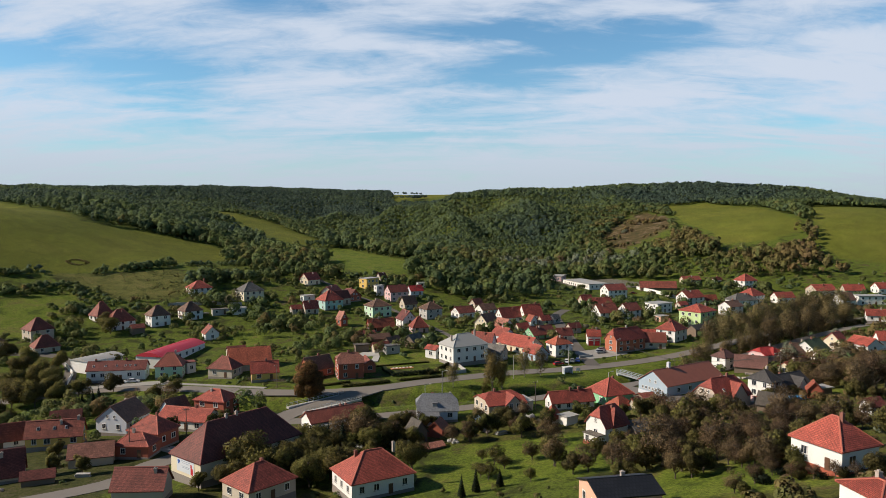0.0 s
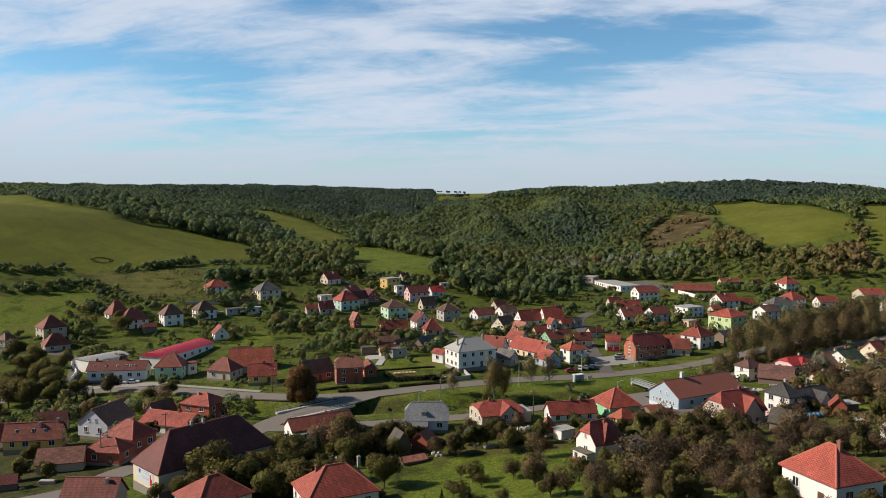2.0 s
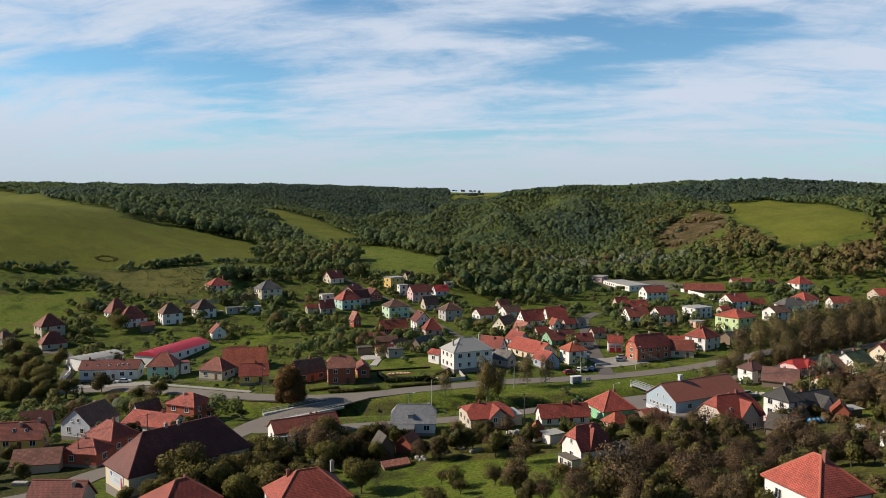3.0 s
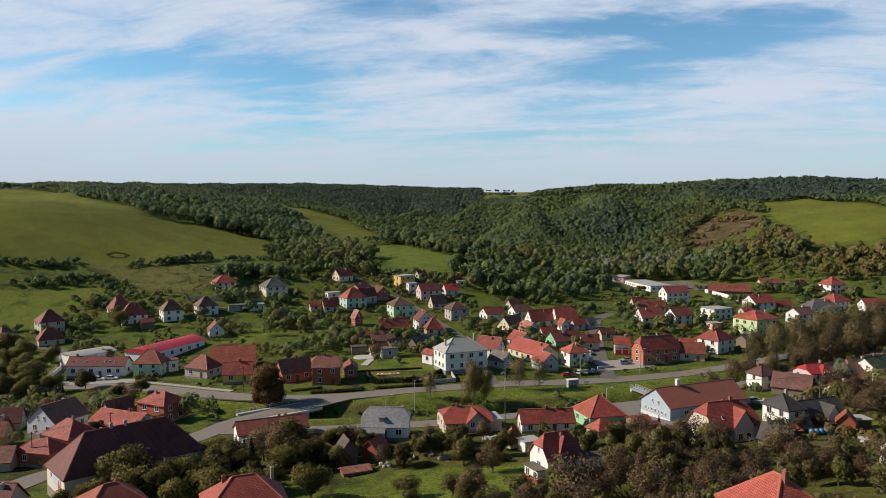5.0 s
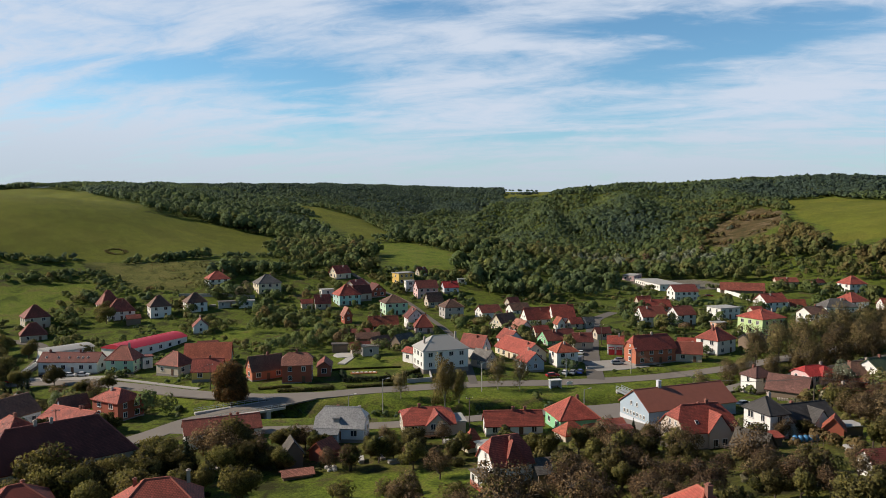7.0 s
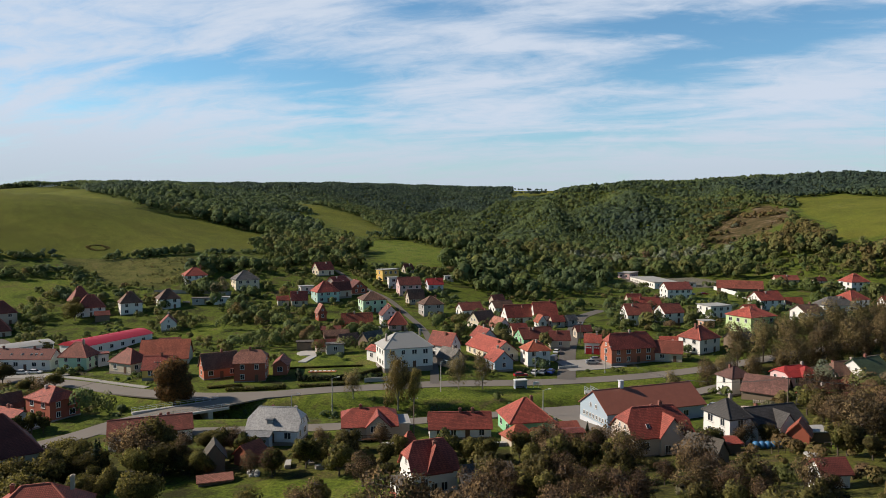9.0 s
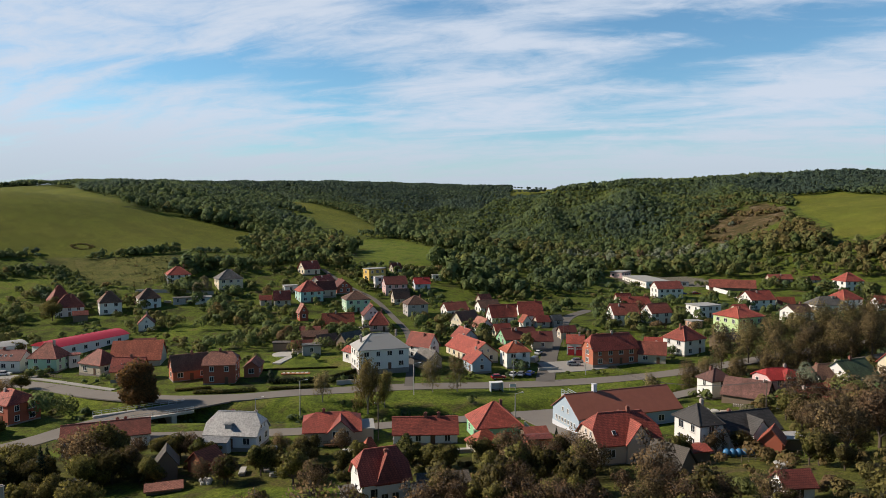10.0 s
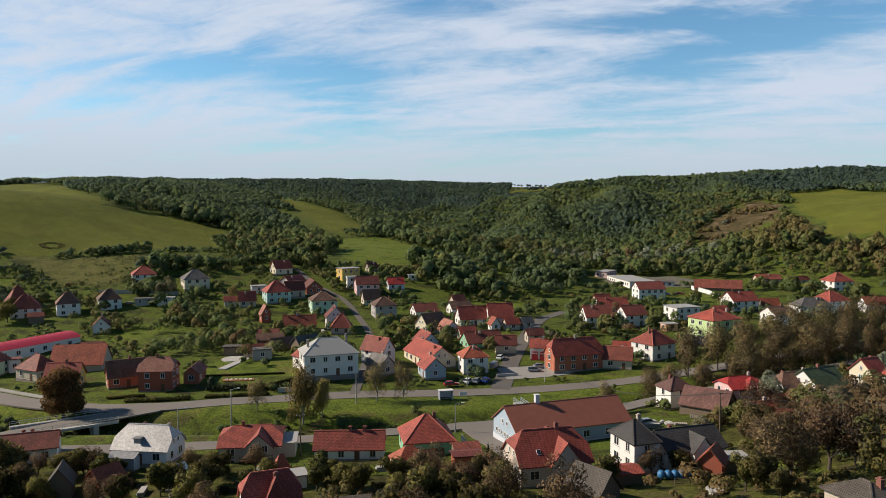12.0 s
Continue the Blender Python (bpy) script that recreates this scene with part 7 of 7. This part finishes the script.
P1 = pole(-56, 249, 8.0, "wood", "dark wooden utility pole at the roadside")
P2 = pole(0.3, 240, 9.0, "lamp", "grey concrete street lamp by the road")
P3 = pole(25.5, 258, 8.5, "lamp", "grey concrete street lamp by the road")
P4 = pole(28, 217, 8.5, "wood", "dark wooden utility pole by the street")
P5 = pole(110.5, 238, 9.0, "wood", "dark wooden pole carrying cables over the roofs")
P6 = pole(87, 272, 8.0, "wood", "dark wooden utility pole on the bank")
P7 = pole(70.5, 294, 8.0, "lamp", "pale concrete street lamp before the orange house")
P8 = pole(55, 240, 6.5, "lamp", "slim street lamp at the square")
P9 = pole(49.5, 284, 7.5, "lamp", "pale street lamp by the white house")
P10 = pole(-70, 200, 8.0, "wood", "dark wooden pole before the dark barn")
P11 = pole(-78, 182, 8.0, "wood", "wooden pole before the red house")
P12 = pole(62, 335, 8.0, "wood", "wooden utility pole along the side street")
P13 = pole(-5, 226, 6.0, "lamp", "slim lamp post by the grey house")


def wire(a, b, sag, off=0.0):
    th = bpy.data.curves.new("cable", "CURVE")
    th.dimensions, th.bevel_depth, th.bevel_resolution = "3D", 0.028, 0
    sp = th.splines.new("POLY")
    sp.points.add(14)
    for i in range(15):
        f = i / 14
        p = Vector(a).lerp(Vector(b), f)
        sp.points[i].co = (p.x + off, p.y, p.z - sag * 4 * f * (1 - f), 1)
    ob = new("cable", th)
    th.materials.append(M_DARKWIRE)
    tagged(ob, "thin dark cable between utility poles", "cable", "overhead cables")


M_DARKWIRE = plain("cable_dark", (0.05, 0.05, 0.05), 0.6)
for off in (-0.8, 0, 0.8):
    wire(P5, P6, 1.2, off)
    wire(P6, P7, 1.0, off)
for off in (-0.6, 0.6):
    wire(P5, (150, 226, 16), 1.5, off)
    wire(P11, P10, 0.6, off)
wire(P1, P10, 1.2)
wire(P7, P12, 1.0)

# ---- vehicles ----
M_TYRE = plain("tyre", (0.02, 0.02, 0.02), 0.9)
M_RIM = plain("rim", (0.4, 0.4, 0.42), 0.35, 0.7)
PAINT = {"white": plain("white_paint", (0.75, 0.75, 0.76), 0.25, 0, 0.03), "black": plain("black_paint", (0.015, 0.015, 0.018), 0.2), "red": plain("red_paint", (0.35, 0.02, 0.025), 0.25),
         "silver": plain("silver_paint", (0.4, 0.42, 0.45), 0.3, 0.5), "blue": plain("blue_paint", (0.03, 0.06, 0.25), 0.25), "brown": plain("brown_paint", (0.14, 0.07, 0.04), 0.3)}


def car(x, y, yaw, paint, label, van=False):
    th = new("van" if van else "car")
    tagged(th, label, "van" if van else "car", "parked vehicles")
    z = max(gz(x, y), float(hills(x, y))) + 0.16
    th.matrix_basis = pose(x, y, z, 0, 0, yaw)
    side = [(-2.15, 0.35), (2.15, 0.35), (2.2, 0.75), (1.2, 0.95), (-2.1, 1.0), (-2.2, 0.7)] if not van else [(-2.4, 0.35), (2.4, 0.35), (2.45, 0.9), (1.8, 1.1), (1.3, 1.95), (-2.4, 2.0)]
    cab = [(1.0, 0.92), (0.35, 1.42), (-1.3, 1.45), (-2.0, 0.97)] if not van else [(1.85, 1.1), (1.4, 1.8), (0.6, 1.82), (0.6, 1.1)]

    def prism(pts, w0, w1):
        b = bmesh.new()
        zs = [p[1] for p in pts]
        f = lambda v: w0 + (w1 - w0) * (v - min(zs)) / (max(zs) - min(zs))
        r = [[b.verts.new((px, s * f(pz), pz)) for px, pz in pts] for s in (-1, 1)]
        for q in r:
            b.faces.new(q)
        for i in range(len(pts)):
            j = (i + 1) % len(pts)
            b.faces.new((r[0][i], r[0][j], r[1][j], r[1][i]))
        return b
    part("body", prism(side, 0.86, 0.84), PAINT[paint], th)
    part("cabin_glass", prism(cab, 0.80 if not van else 0.87, 0.62 if not van else 0.86), M_GLASS, th)
    if not van:
        part("roof_panel", prism([(0.4, 1.4), (0.3, 1.47), (-1.25, 1.5), (-1.4, 1.42)], 0.65, 0.6), PAINT[paint], th)
    for sx in (-1.35, 1.35):
        for sy in (-0.8, 0.8):
            b = bmesh.new()
            bmesh.ops.create_cone(b, cap_ends=True, segments=14, radius1=0.32, radius2=0.32, depth=0.2, matrix=Matrix.Translation((sx, sy, 0.32)) @ Matrix.Rotation(radians(90), 4, "X"))
            w = part("wheel", b, M_TYRE, th)
            b = bmesh.new()
            bmesh.ops.create_cone(b, cap_ends=True, segments=10, radius1=0.2, radius2=0.18, depth=0.24, matrix=Matrix.Translation((sx, sy, 0.32)) @ Matrix.Rotation(radians(90), 4, "X"))
            part("rim", b, M_RIM, w)
    b = bmesh.new()
    for s in (-0.6, 0.6):
        box(b, 2.16 if not van else 2.42, s, 0.68, 0.1, 0.34, 0.16)
    part("headlight", b, M_FRAME, th)
    return th


for x, y, w, c, lab in ((-125.5, 265.6, 12, "black", "black car parked before the long white building"), (-120.6, 266, 10, "brown", "brown car parked before the long white building"), (-116.9, 266.3, 12, "white", "white car parked before the long white building"),
                        (-112.4, 266.8, 12, "white", "white car parked before the long white building"), (-134, 258.5, 25, "red", "dark red car at the lane's mouth"), (-107.8, 197.8, 20, "white", "white car parked before the yellow house"),
                        (-102.3, 200.6, 22, "white", "white car parked before the yellow house"), (-66, 185, 60, "white", "white car beside the dark barn"), (45.3, 282.2, 25, "red", "red car parked at the roadside"), (49.2, 287.0, 80, "white", "white car parked by the white house"),
                        (51.6, 288, 80, "silver", "silver car parked by the white house"), (54.0, 289.4, 80, "blue", "blue car parked by the white house"), (66.5, 304.6, 15, "silver", "silver car on the paved parking place"), (68, 309, 20, "silver", "grey car on the paved parking place"), (54.3, 317, 80, "white", "white car parked in the side street"),
                        (118, 476, 10, "blue", "dark car on the meadow's drive"), (125, 478, 10, "red", "red car on the meadow's drive"), (97, 250, 30, "silver", "silver car behind the hall")):
    car(x, y, w, c, lab)
car(-115, 227, 15, "white", "white van parked in the meadow", True)
car(54, 306, 78, "silver", "pale van parked in the side street", True)

# ---- small things in the gardens ----
tank = new("water_tank")
tagged(tank, "row of ribbed blue plastic water tanks", "tank")
tank.matrix_basis = pose(98.5, 201.6, gz(98.5, 201.6) + 0.7, 0, 0, 14)
for i in range(5):
    bm = bmesh.new()
    bmesh.ops.create_uvsphere(bm, u_segments=14, v_segments=8, radius=0.75, matrix=Matrix.Translation((-2.2 + i * 1.1, 0, 0)) @ Matrix.Diagonal((0.85, 1, 1, 1)))
    part("barrel", bm, plain("blue_plastic", (0.04, 0.17, 0.36), 0.4), tank)
tub = new("stone_trough")
tagged(tub, "round white stone trough on the grass", "trough")
tub.matrix_basis = pose(103.0, 190.5, gz(103.0, 190.5))
bm = bmesh.new()
bmesh.ops.create_cone(bm, cap_ends=True, segments=16, radius1=0.9, radius2=1.1, depth=0.8, matrix=Matrix.Translation((0, 0, 0.3)))
part("bowl", bm, M_FRAME, tub)
bm = bmesh.new()
bmesh.ops.create_cone(bm, cap_ends=True, segments=16, radius1=1.3, radius2=1.25, depth=0.12, matrix=Matrix.Translation((0, 0, 0.74)))
part("lip", bm, M_CONCRETE, tub)
random.seed(9)


def clutter(x, y, kind):
    """Wood stacks, pallets and covered heaps of the yards."""
    th = new({"logs": "log_pile", "boards": "board_stack", "heap": "rubble_heap"}[kind])
    tagged(th, {"logs": "stack of split firewood in a yard", "boards": "stack of grey boards in a yard", "heap": "heap of pale rubble in a yard"}[kind], {"logs": "log pile", "boards": "boards", "heap": "heap"}[kind], "yard clutter")
    th.matrix_basis = pose(x, y, gz(x, y), 0, 0, random.uniform(0, 180))
    if kind == "logs":
        for i in range(14):
            bm = bmesh.new()
            bmesh.ops.create_cone(bm, cap_ends=True, segments=7, radius1=0.17, radius2=0.16, depth=1.1, matrix=Matrix.Translation((-1.2 + (i % 7) * 0.4, 0, 0.15 + (i // 7) * 0.3)) @ Matrix.Rotation(radians(90), 4, "X"))
            part("log", bm, M_PALE, th)
    elif kind == "boards":
        for i in range(6):
            bm = bmesh.new()
            box(bm, random.uniform(-0.2, 0.2), random.uniform(-0.1, 0.1), 0.1 + i * 0.14, 3.2, 1.1, 0.1)
            part("board", bm, M_CONCRETE if i % 2 else M_PALE, th)
    else:
        for i in range(12):
            bm = bmesh.new()
            bmesh.ops.create_icosphere(bm, subdivisions=1, radius=random.uniform(0.3, 0.7), matrix=Matrix.Translation((random.uniform(-1.5, 1.5), random.uniform(-1, 1), 0.2)))
            part("stone", bm, M_CONCRETE, th)


for x, y, k in ((84, 208, "heap"), (87, 203, "boards"), (98, 248, "boards"), (101, 251, "heap"), (104, 249, "logs"), (60, 186, "boards"), (12, 196, "logs"), (16, 193, "boards"), (3, 189, "heap"), (-98, 160, "logs"), (-83, 168, "boards"), (25, 208, "heap"), (48, 209, "boards"),
                (-112, 371, "boards"), (-108, 374, "heap"), (-118, 368, "boards"), (-8, 332, "heap"), (-18, 345, "boards"), (108, 256, "logs"), (135, 262, "boards"), (148, 274, "boards"), (113, 520, "boards"), (-22, 188, "heap"), (8, 194, "boards")):
    clutter(x, y, k)
